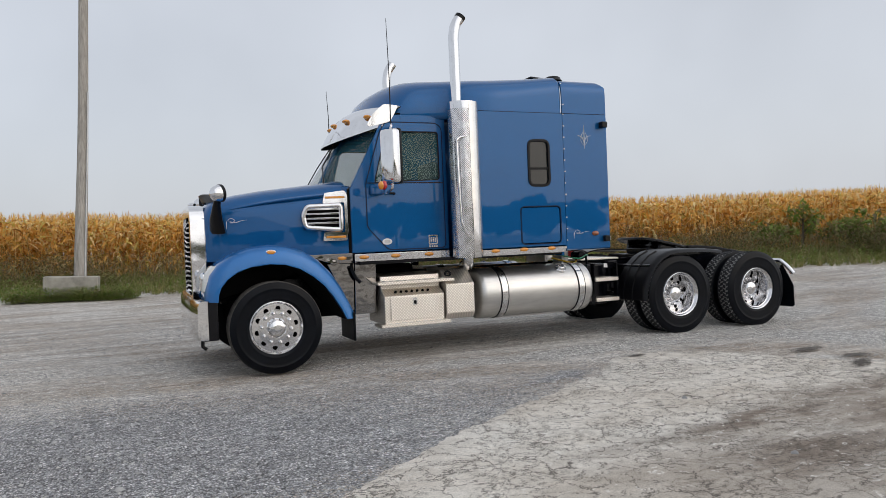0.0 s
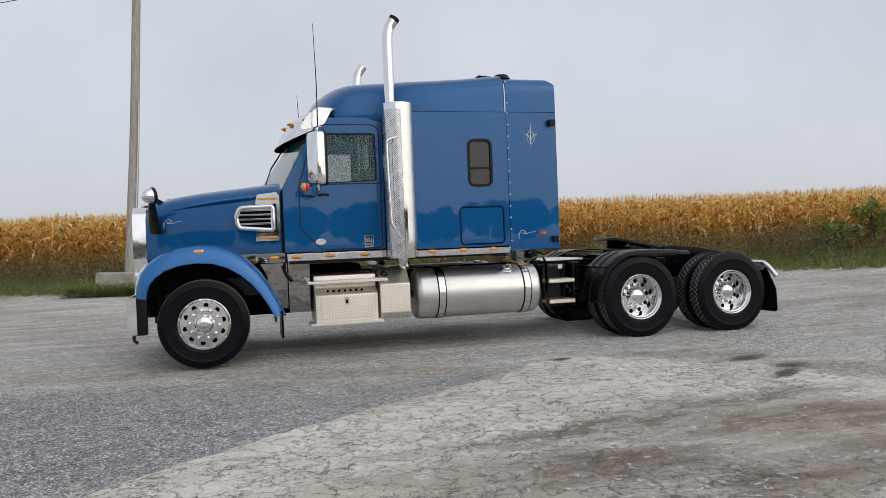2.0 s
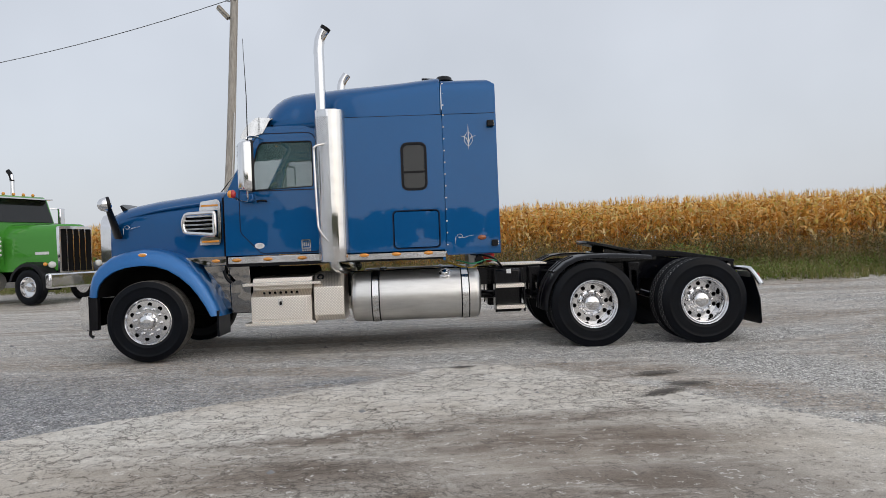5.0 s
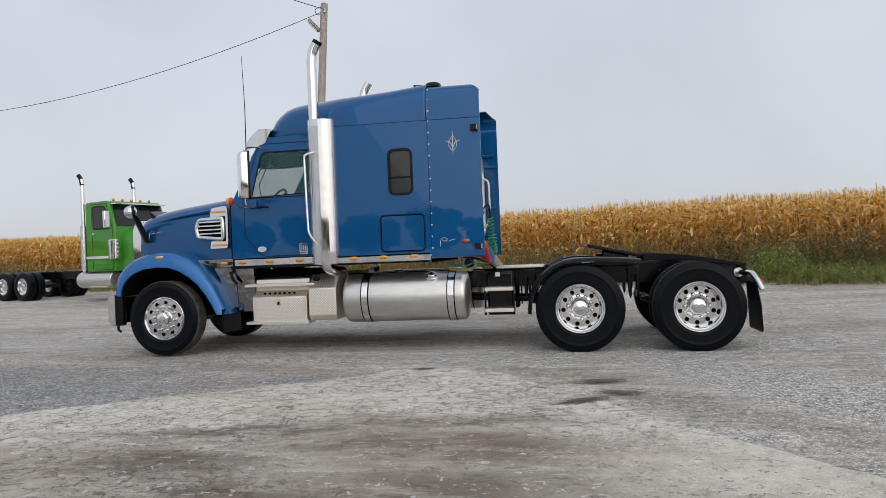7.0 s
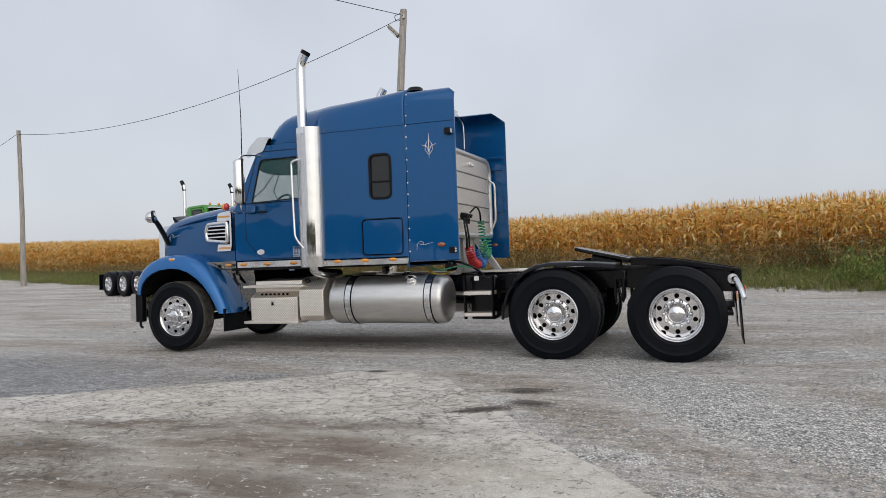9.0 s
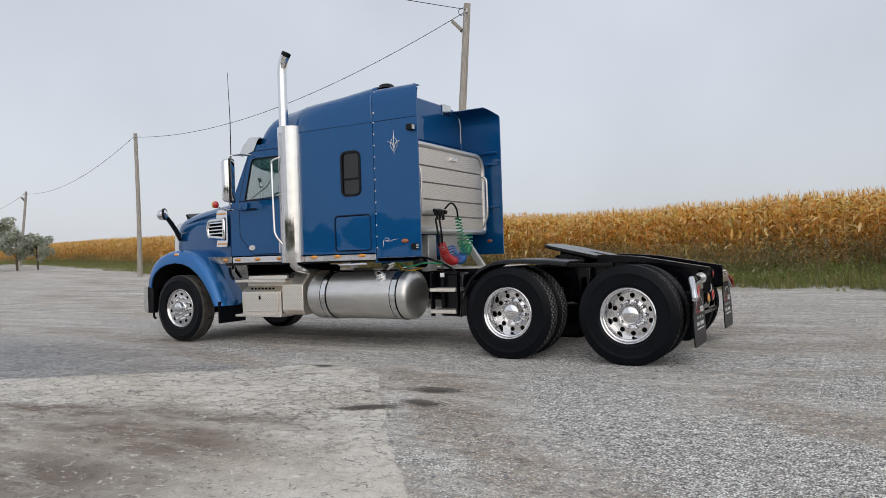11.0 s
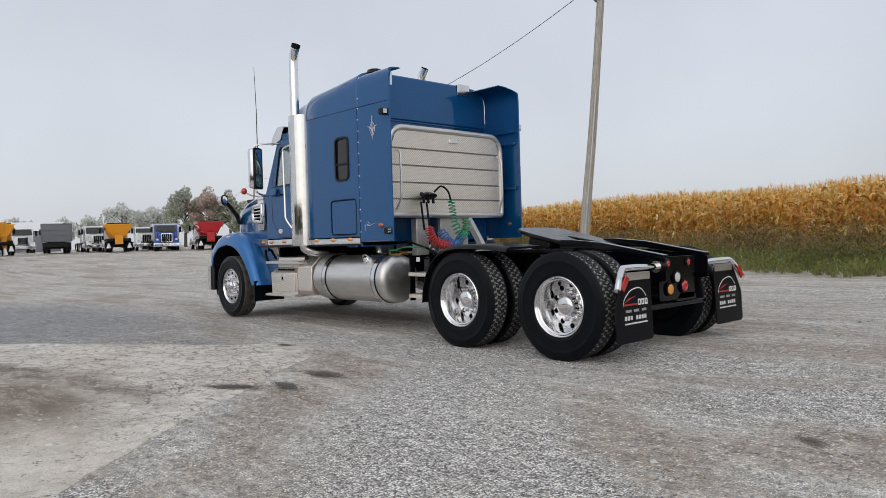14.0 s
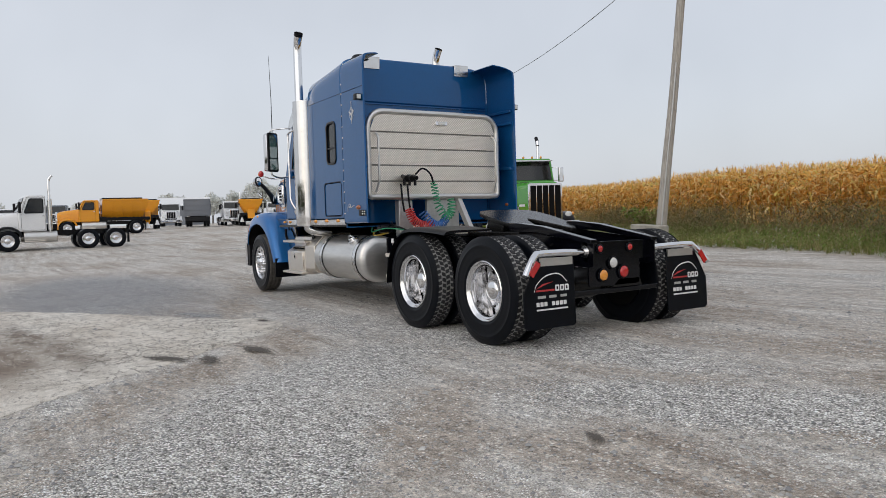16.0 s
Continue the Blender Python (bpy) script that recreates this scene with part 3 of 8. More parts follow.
def circle(cx, cy, r, seg=24):
    return [(cx + r * math.cos(2 * math.pi * i / seg), cy + r * math.sin(2 * math.pi * i / seg)) for i in range(seg)]


def corners(pts, r, seg=4):
    """Rounds the corners of a polygon with a radius of about r."""
    out, n = [], len(pts)
    for i in range(n):
        a, b, c = Vector(pts[i - 1]), Vector(pts[i]), Vector(pts[(i + 1) % n])
        p, q = b + (a - b).normalized() * min(r, (a - b).length / 2.1), b + (c - b).normalized() * min(r, (c - b).length / 2.1)
        for k in range(seg + 1):
            t = k / seg
            v = p * (1 - t) ** 2 + b * 2 * t * (1 - t) + q * t * t
            out.append((v.x, v.y))
    return out


def grown(pts, d):
    """A convex outline moved outwards by d."""
    cx, cy = sum(p[0] for p in pts) / len(pts), sum(p[1] for p in pts) / len(pts)
    n, out = len(pts), []
    for i in range(n):
        t = Vector(pts[(i + 1) % n]) - Vector(pts[i - 1])
        nn = Vector((t.y, -t.x)).normalized()
        if nn.dot(Vector(pts[i]) - Vector((cx, cy))) < 0:
            nn = -nn
        out.append((pts[i][0] + nn.x * d, pts[i][1] + nn.y * d))
    return out


def sheet(bm, loops, depth, m=I4):
    """A flat plate in the xy plane of m from z = 0 to depth; the first loop is its outline, the others are holes."""
    from mathutils.geometry import tessellate_polygon
    loops3 = [[Vector((x, y, 0)) for x, y in lp] for lp in loops]
    flat = [p for lp in loops3 for p in lp]
    tris = tessellate_polygon(loops3)
    lo = [bm.verts.new(m @ p) for p in flat]
    hi = [bm.verts.new(m @ (p + Vector((0, 0, depth)))) for p in flat] if depth else None
    for t in tris:
        try:
            bm.faces.new([lo[i] for i in t])
            if hi:
                bm.faces.new([hi[i] for i in reversed(t)])
        except ValueError:
            pass
    if hi:
        k = 0
        for lp in loops3:
            c = len(lp)
            for i in range(c):
                j = (i + 1) % c
                try:
                    bm.faces.new((lo[k + i], lo[k + j], hi[k + j], hi[k + i]))
                except ValueError:
                    pass
            k += c
    return bm


def side(y, s=-1):
    """The plane of a truck's flank: x along it, y upwards, thickness outwards (s = -1: towards -y)."""
    return Matrix(((1, 0, 0, 0), (0, 0, s, y), (0, 1, 0, 0), (0, 0, 0, 1)))


def across(x, s=1):
    """The plane across a truck: local x is world y, local y is up, thickness towards s * x."""
    return Matrix(((0, 0, s, x), (1, 0, 0, 0), (0, 1, 0, 0), (0, 0, 0, 1)))


def interp(x, xs, ys):
    return float(np.interp(x, xs, ys))


def soft(v):
    return math.log1p(math.exp(-min(abs(v), 60))) + max(v, 0)


def gz(x, y):
    """Height of the yard: level under the truck, falling gently to the east and south, rising to the west."""
    west = 0.04 * 4 * soft((-x - 21) / 4)
    west = 1.6 * math.tanh(west / 1.6) * (0.91 + 0.09 * math.tanh((y - 30) / 5))
    east = 0.15 * math.tanh(max(0, 0.024 * 1.5 * soft((x - 4.5) / 1.5)) / 0.15)
    south = 0.10 * math.tanh(0.022 * 1.2 * soft((-y - 2.6) / 1.2) / 0.10)
    v = 0.34 * x + 0.94 * y
    north = 0.6 * math.tanh(0.06 * soft((v - 4) / 2) / 0.6) + 0.1 * (1 + math.tanh((v - 13) / 1.2))
    east *= 0.675 - 0.325 * math.tanh((y + 2) / 1.6)
    rut = 0.024 * math.exp(-((x - 6.7) / 1.7) ** 2 - ((y + 1.2) / 1.3) ** 2)
    return -0.012 + west - east - south + north - rut

# ---------------------------------------------------------------- the yard


def spaced(lo, hi, step, far):
    """Grid lines: even in the middle, wider and wider towards the horizon."""
    mid = list(np.arange(lo, hi + 1e-6, step))
    out, d = [], step
    v = hi
    while v < far:
        d *= 1.35
        v += d
        out.append(v)
    lo_side, d, v = [], step, lo
    while v > -far:
        d *= 1.35
        v -= d
        lo_side.append(v)
    return [*reversed(lo_side), *mid, *out]


gx, gy = spaced(-14, 22, 0.6, 1800), spaced(-16, 18, 0.6, 1800)
bm = bm_()
grid = [[bm.verts.new((x, y, gz(x, y) + 0.012 * noise.noise((x * 0.5, y * 0.5, 3)))) for y in gy] for x in gx]
for i in range(len(gx) - 1):
    for j in range(len(gy) - 1):
        bm.faces.new((grid[i][j], grid[i + 1][j], grid[i + 1][j + 1], grid[i][j + 1]))
ground = part("ground", bm, GROUND, angle=180)
tagged(ground, "compacted grey gravel yard with blue-grey and brown drifts", "ground", kind="structure")


def pave_edge(x):
    y = interp(x, [-9, -0.35, 0.38, 1.27, 2.3, 2.9, 3.6, 4.3, 4.75, 5.25, 5.76, 6.1, 6.65, 7.36, 11], [-12.5, -5.25, -4.56, -4.02, -3.46, -3.12, -2.42, -2.3, -2.62, -3.35, -3.97, -4.55, -5.1, -6.0, -10.8])
    return y + 0.10 * noise.noise((x * 1.6, 0.3, 7)) + 0.07 * noise.noise((x * 4.3, 2.3, 1)) + 0.045 * noise.noise((x * 13, 5, 2))


bm = bm_()
rows_ = []
for x in np.arange(-9, 11.01, 0.05):
    top = pave_edge(x)
    ys = [top, top - 0.012, top - 0.06] + [top - 0.06 - 0.35 * k_ for k_ in range(1, 16)] + [min(top - 6, -12.0), -18.0]
    zs = [-0.03, 0.004] + [0.012] * (len(ys) - 2)
    rows_.append([bm.verts.new((x, min(y, top), gz(x, y) + 0.012 * noise.noise((x * 0.5, y * 0.5, 3)) + z)) for y, z in zip(ys, zs)])
for a, b in zip(rows_, rows_[1:]):
    for i in range(len(a) - 1):
        bm.faces.new((a[i], b[i], b[i + 1], a[i + 1]))
pavement = part("pavement", bm, PAVE, angle=60)
tagged(pavement, "patch of old bleached asphalt with cracks and ragged edge", "pavement", kind="structure")


def make_stain(name, c, edge=0.35, cover=0.92, scale=1.9):
    m, n, l, b = nodes_of(name)
    tc = n.new("ShaderNodeTexCoord")
    ln = n.new("ShaderNodeVectorMath")
    ln.operation = "LENGTH"
    l.new(tc.outputs["Object"], ln.inputs[0])
    t = noise_node(n, l, scale, 8, 0.68)
    t2 = noise_node(n, l, 7, 9, 0.74, (2.6, 1, 1))
    ad = n.new("ShaderNodeMath")
    ad.operation = "MULTIPLY_ADD"
    ad.inputs[1].default_value = 1.0
    l.new(t.outputs["Fac"], ad.inputs[0])
    l.new(ln.outputs["Value"], ad.inputs[2])
    ad2 = n.new("ShaderNodeMath")
    ad2.operation = "MULTIPLY_ADD"
    ad2.inputs[1].default_value = 1.7
    l.new(t2.outputs["Fac"], ad2.inputs[0])
    l.new(ad.outputs["Value"], ad2.inputs[2])
    mr = n.new("ShaderNodeMapRange")
    put(mr, From_Min=1.8 - edge, From_Max=1.8 + edge, To_Min=cover, To_Max=0.0)
    l.new(ad2.outputs["Value"], mr.inputs["Value"])
    l.new(mr.outputs["Result"], b.inputs["Alpha"])
    col = ramp(n, l, t2.outputs["Fac"], [(0.3, tuple(v * 0.7 for v in c)), (0.7, c)])
    l.new(col.outputs["Color"], b.inputs["Base Color"])
    put(b, Roughness=0.8)
    return m


STAIN = make_stain("oil_stain", (0.085, 0.072, 0.06), 0.16, 0.85, 2.6)


def stain(x, y, a, b, rz, material, name, label):
    bm = bm_()
    k = 20
    vs = [[None] * (k + 1) for _ in range(k + 1)]
    m = pose(x, y, gz(x, y) + 0.022, 0, 0, rz) @ Matrix.Diagonal((a, b, 1, 1))
    inv = m.inverted()
    for i in range(k + 1):
        for j in range(k + 1):
            p = m @ Vector((-1.3 + 2.6 * i / k, -1.3 + 2.6 * j / k, 0))
            p.z = gz(p.x, p.y) + 0.012 * noise.noise((p.x * 0.5, p.y * 0.5, 3)) + 0.021
            vs[i][j] = bm.verts.new(inv @ p)
    for i in range(k):
        for j in range(k):
            bm.faces.new((vs[i][j], vs[i + 1][j], vs[i + 1][j + 1], vs[i][j + 1]))
    ob = part(name, bm, material, m=m, angle=180)
    return tagged(ob, label, "stain", kind="stuff")


for x, y, a, b, r in ((5.83, -3.2, 0.52, 0.17, 8), (5.97, -3.72, 0.42, 0.15, -8), (5.62, -4.05, 0.58, 0.16, 30), (3.9, -2.5, 0.26, 0.10, 5), (10.0, -2.5, 0.2, 0.09, -20)):
    stain(x, y, a, b, r, STAIN, "oil_stain", "dark oil stain soaked into the gravel")

# ---------------------------------------------------------------- verge and cornfield (u along the field's edge, v away from the yard)
EU, EV = np.array((0.94, -0.341)), np.array((0.341, 0.94))


def uv_xy(u, v):
    return EU[0] * u + EV[0] * v, EU[1] * u + EV[1] * v


def gz_many(x, y):
    return np.array([gz(a, b) for a, b in zip(x, y)])


def stuff_mesh(name, verts, faces, material, label, category):
    """One object out of arrays of points and of triangles or quads."""
    me = bpy.data.meshes.new(name)
    k = faces.shape[1]
    me.vertices.add(len(verts))
    me.vertices.foreach_set("co", np.ascontiguousarray(verts, np.float32).ravel())
    me.loops.add(faces.size)
    me.loops.foreach_set("vertex_index", np.ascontiguousarray(faces, np.int32).ravel())
    me.polygons.add(len(faces))
    me.polygons.foreach_set("loop_start", np.arange(0, faces.size, k, dtype=np.int32))
    me.update(calc_edges=True)
    me.materials.append(material)
    ob = new(name, me)
    return tagged(ob, label, category, kind="stuff")


def scatter(template_v, template_f, places, turn, size, lean=None):
    """Copies a template to many places, with a turn about z, a size and a lean of each."""
    n, k = len(places), len(template_v)
    c, s = np.cos(turn)[:, None], np.sin(turn)[:, None]
    t = template_v[None] * size[:, None, None]
    v = np.empty((n, k, 3))
    v[..., 0] = t[..., 0] * c - t[..., 1] * s
    v[..., 1] = t[..., 0] * s + t[..., 1] * c
    v[..., 2] = t[..., 2]
    if lean is not None:
        v[..., :2] += lean[:, None, :] * t[..., 2:3]
    v += places[:, None, :]
    f = template_f[None] + (np.arange(n) * k)[:, None, None]
    return v.reshape(-1, 3), f.reshape(-1, template_f.shape[1])


rng = np.random.default_rng(4)


def blade(base, yaw, length, width, rise, droop, segs=3, curl=0.0):
    """A leaf as a bent strip of quads: it leaves its base at the angle rise and droops along its length."""
    pts, f = [], []
    p, a = np.array(base, float), rise
    d = np.array((math.cos(yaw), math.sin(yaw), 0))
    side_ = np.array((-math.sin(yaw), math.cos(yaw), 0))
    for i in range(segs + 1):
        w = width * (0.55 + 0.45 * min(1, 2.5 * i / segs)) * (1 - (i / segs) ** 2.2) + 0.004
        tilt = curl * i / segs
        sd = side_ * math.cos(tilt) + np.array((0, 0, 1)) * math.sin(tilt)
        pts += [p - sd * w / 2, p + sd * w / 2]
        p = p + (d * math.cos(a) + np.array((0, 0, 1)) * math.sin(a)) * length / segs
        a -= droop / segs
    for i in range(segs):
        k = 2 * i
        f.append((k, k + 1, k + 3, k + 2))
    return pts, f


def corn_plant(seed, lowest=0):
    """A dry maize plant; those inside the field keep only their upper leaves."""
    r = np.random.default_rng(seed)
    v, f = [], []

    def add(p, q):
        o = len(v)
        v.extend(p)
        f.extend(tuple(i + o for i in t) for t in q)
    h = 2.2
    lx, ly = r.normal(0, 0.04, 2)
    st = []
    for z, rad in ((0, 0.016), (h * 0.5, 0.013), (h, 0.006)):
        st += [(rad * math.cos(a) + lx * z / h, rad * math.sin(a) + ly * z / h, z) for a in (0, 2.1, 4.2)]
    add(st, [(0, 1, 4, 3), (1, 2, 5, 4), (2, 0, 3, 5), (3, 4, 7, 6), (4, 5, 8, 7), (5, 3, 6, 8)])
    plane = r.uniform(0, 6.28)
    for i in range(lowest, 22):
        z = 0.4 + 1.72 * i / 21
        yaw = plane + math.pi * (i % 2) + r.normal(0, 0.5)
        p, q = blade((lx * z / h, ly * z / h, z), yaw, (r.uniform(0.36, 0.58) if i < 17 else r.uniform(0.24, 0.36)), r.uniform(0.08, 0.125), (r.uniform(0.5, 1.25) if i % 3 else r.uniform(-1.2, 0.0)), (r.uniform(1.6, 2.9) if i % 3 else r.uniform(0.2, 0.7)), 3 if i % 3 else 2, r.uniform(-1.1, 1.1))
        add(p, q)
    for i in range(5):
        p, q = blade((lx, ly, h - 0.05), r.uniform(0, 6.28), r.uniform(0.16, 0.3), 0.016, r.uniform(0.8, 1.5), r.uniform(0, 1.2), 2)
        add(p, q)
    p, q = blade((lx * 0.45, ly * 0.45, 1.0), plane + 0.8, 0.28, 0.11, 0.6, 1.6, 3)
    add(p, q)
    return np.array(v, float), np.array(f, np.int64)


front_kinds, back_kinds = [corn_plant(s) for s in range(12)], [corn_plant(s, 9) for s in range(12)]
allv, allf, base_n = [], [], 0
row_list = [(15.4 + 0.6 * i, 0.15 if i < 4 else 0.25) for i in range(12)] + [(23.4 + 1.6 * i, 0.32) for i in range(6)]
for v0, step in row_list:
    kinds = front_kinds if v0 < 16.8 else back_kinds
    us = np.arange(-125, 32, step)
    us = us + rng.uniform(-0.06, 0.06, len(us))
    keep = (us > -45) | (rng.random(len(us)) < 0.55)
    us = us[keep]
    vs_ = v0 + rng.normal(0, 0.07, len(us))
    x, y = uv_xy(us, vs_)
    pl = np.stack((x, y, gz_many(x, y)), 1)
    kind_i = rng.integers(0, len(kinds), len(us))
    for k, (tv, tf) in enumerate(kinds):
        s = kind_i == k
        c = int(s.sum())
        if not c:
            continue
        patch = 0.985 + 0.018 * np.sin(us[s] * 0.35) + 0.012 * np.sin(us[s] * 1.7 + v0)
        vv, ff = scatter(tv, tf, pl[s], rng.uniform(0, 6.28, c), rng.normal(0.905 if v0 < 16.5 else 0.945, 0.016, c) * patch * np.where(us[s] < -9, 1.06, 1.0), rng.normal(0, 0.05, (c, 2)))
        allv.append(vv)
        allf.append(ff + base_n)
        base_n += len(vv)
stuff_mesh("corn_field", np.concatenate(allv), np.concatenate(allf), CORN, "tall dry golden corn standing ripe in the field", "corn field")


def ground_cover(name, n, u_range, v_range, template, size, material, label, dens=None):
    us, vs_ = rng.uniform(*u_range, n), rng.uniform(*v_range, n)
    keep = (us > -40) | (rng.random(n) < 0.3)
    us, vs_ = us[keep], vs_[keep]
    if dens is not None:
        k = np.array([dens(a, b) for a, b in zip(us, vs_)]) > rng.random(len(us))
        us, vs_ = us[k], vs_[k]
    x, y = uv_xy(us, vs_)
    pl = np.stack((x, y, gz_many(x, y) - 0.01), 1)
    vv, ff = scatter(*template, pl, rng.uniform(0, 6.28, len(us)), np.clip(rng.lognormal(math.log(size), 0.3, len(us)), 0.4, 1.45), rng.normal(0, 0.15, (len(us), 2)))
    return stuff_mesh(name, vv, ff, material, label, "plants")


def tuft(seed, blades, length, width):
    r = np.random.default_rng(seed)
    v, f = [], []
    for _ in range(blades):
        p, q = blade((*r.normal(0, 0.05, 2), 0), r.uniform(0, 6.28), length * r.uniform(0.6, 1.2), width, r.uniform(0.9, 1.5), r.uniform(0.2, 1.6), 1)
        o = len(v)
        v += p
        f += [tuple(i + o for i in t) for t in q]
    return np.array(v, float), np.array(f, np.int64)


def weed(seed, stems, height, leaf):
    """An upright weed: thin stems set with broad little leaves."""
    r = np.random.default_rng(seed)
    v, f = [], []
    for _ in range(stems):
        sx, sy, lx, ly = *r.normal(0, 0.08, 2), *r.normal(0, 0.22, 2)
        h = height * r.uniform(0.55, 1.1)
        for i in range(8):
            z = h * (0.15 + 0.85 * i / 7)
            p, q = blade((sx + lx * z, sy + ly * z, z), r.uniform(0, 6.28), leaf * r.uniform(0.6, 1.3), leaf * 0.6, r.uniform(-0.2, 0.9), r.uniform(0.3, 1.6), 1)
            o = len(v)
            v += p
            f += [tuple(i2 + o for i2 in t) for t in q]
    return np.array(v, float), np.array(f, np.int64)


def ragged(u, v):
    """Grass thins out towards the gravel along a wavy line."""
    e = 10.75 + 0.35 * noise.noise((u * 0.25, 1, 5)) + 0.18 * noise.noise((u * 1.3, 2, 5))
    return min(1.0, max(0.0, (v - e) / 0.9))


ground_cover("verge_grass", 27000, (-115, 26), (10.4, 16.2), tuft(1, 14, 0.2, 0.015), 1.0, GRASS, "green grass and short weeds along the gravel's edge", ragged)
ground_cover("dry_weeds", 13000, (-115, 26), (12.3, 15.9), weed(2, 5, 0.66, 0.055), 1.0, DRYWEED, "brownish dry weeds in front of the corn", lambda u, v: 0.35 + 0.9 * noise.noise((u * 0.2, v * 0.5, 2)) + (v - 12.6) * 0.22)
ground_cover("green_weeds", 17000, (-115, 26), (10.8, 14.2), weed(3, 5, 0.34, 0.06), 1.0, WEED, "leafy green weeds growing on the verge", lambda u, v: (0.62 + 1.3 * noise.noise((u * 0.3, v * 0.6, 9))) * min(1.0, max(0.0, (v - 10.75) / 0.5)))

ground_cover("low_weeds", 420, (-8.4, -5.2), (9.95, 10.5), weed(5, 5, 0.26, 0.055), 1.0, WEED, "low green weeds growing round a concrete block")

# taller growth in clumps: dark brown-green weeds and one leafy bush
ground_cover("tall_weeds", 5200, (-30, 26), (12.0, 15.2), weed(8, 6, 0.85, 0.07), 1.0, DARKWEED, "tall dark brown-green weeds standing in clumps", lambda u, v: 2.4 * noise.noise((u * 0.32, v * 0.3, 21)) + (0.25 if u > 2 else -0.15))
ground_cover("leafy_bush", 40, (6.3, 7.9), (11.7, 12.7), weed(9, 8, 0.66, 0.10), 1.0, BUSH, "bright green leafy bush on the verge", lambda u, v: 1.0 - ((u - 7.1) / 0.9) ** 2)

# soil under the corn, a strip of its own
bm = bm_()
rows_ = []
for u in np.arange(-140, 80, 2.0):
    r_ = []
    for v in (12.2, 14, 16, 20, 28, 45, 80, 160):
        x, y = uv_xy(u, v + (0.3 * noise.noise((u * 0.4, 0, 0)) if v < 13 else 0))
        r_.append(bm.verts.new((x, y, gz(x, y) + 0.03)))
    rows_.append(r_)
for a, b in zip(rows_, rows_[1:]):
    for i in range(len(a) - 1):
        bm.faces.new((a[i], b[i], b[i + 1], a[i + 1]))
soil = part("field_soil", bm, SOIL, angle=180)
tagged(soil, "bare brown soil under the corn", "soil", kind="structure")

# loose stones lying on the gravel
octa = np.array(((1, 0, 0), (0, 1, 0), (-1, 0, 0), (0, -1, 0), (0.1, 0.1, 0.7)), float)
octf = np.array(((0, 1, 4), (1, 2, 4), (2, 3, 4), (3, 0, 4)), np.int64)
n_st = 110000
px_, py_ = rng.uniform(-5, 17, n_st), rng.uniform(-9, 6, n_st)
k_ = np.array([(b > pave_edge(a)) or (rng.random() < 0.12) for a, b in zip(px_, py_)])
k_ &= np.array([noise.noise((a * 0.45, b * 0.7, 11)) > -0.25 + 0.5 * rng.random() - 0.25 for a, b in zip(px_, py_)])
px_, py_ = px_[k_], py_[k_]
pl = np.stack((px_, py_, gz_many(px_, py_) + 0.012 + 0.012 * np.array([noise.noise((a * 0.5, b * 0.5, 3)) for a, b in zip(px_, py_)]) - 0.008), 1)
vv, ff = scatter(octa, octf, pl, rng.uniform(0, 6.28, len(px_)), rng.lognormal(math.log(0.0076), 0.45, len(px_)))
stuff_mesh("loose_stones", vv, ff, PEBBLE, "loose grey stone chips scattered on the gravel", "stones")

# ---------------------------------------------------------------- the blue tractor unit (x runs rearwards, -y is its driver's side)
truck = thing("semi_truck", "blue conventional sleeper tractor with chrome stacks parked on gravel", "truck")


def superarc(w, z0, z1, e, n=14):
    """Half an arch over y from +w to -w, from the height z0 to z1; a small e makes it boxy."""
    out = []
    for i in range(n + 1):
        a = math.pi * i / n
        c, s = math.cos(a), math.sin(a)
        out.append((w * math.copysign(abs(c) ** e, c), z0 + (z1 - z0) * abs(s) ** e))
    return out


# roof fairing over cab and sleeper
rx = [1.30, 1.36, 1.44, 1.54, 1.66, 1.80, 1.98, 2.2, 2.4, 2.6, 2.9, 3.3, 3.81]
bm = bm_()
rings = []
for x in rx:
    w = interp(x, [1.3, 1.6, 2.1, 2.3, 2.6, 4], [0.98, 1.03, 1.05, 1.12, 1.245, 1.25])
    zc = interp(x, [1.3, 1.44, 1.6, 1.8, 2.0, 2.3, 2.7, 3.3, 3.81], [3.06, 3.27, 3.405, 3.465, 3.485, 3.485, 3.48, 3.505, 3.54])
    e = interp(x, [1.3, 1.8, 2.4, 3.0, 3.81], [0.62, 0.58, 0.5, 0.40, 0.28])
    bow = interp(x, [1.3, 1.8, 2.3], [0.26, 0.12, 0.0])
    arc = superarc(w, 2.94, zc, e, 28)
    rings.append([Vector((x + bow * (abs(y) / w) ** 2, y, z)) for y, z in arc] + [Vector((x + bow + 0.0, -w * 0.96, 2.9)), Vector((x + bow * 0.3, 0, 2.9)), Vector((x + bow, w * 0.96, 2.9))])
loft(bm, rings, True, True)
part("roof_fairing", bm, PAINT, truck, angle=50, bevel=0.03)

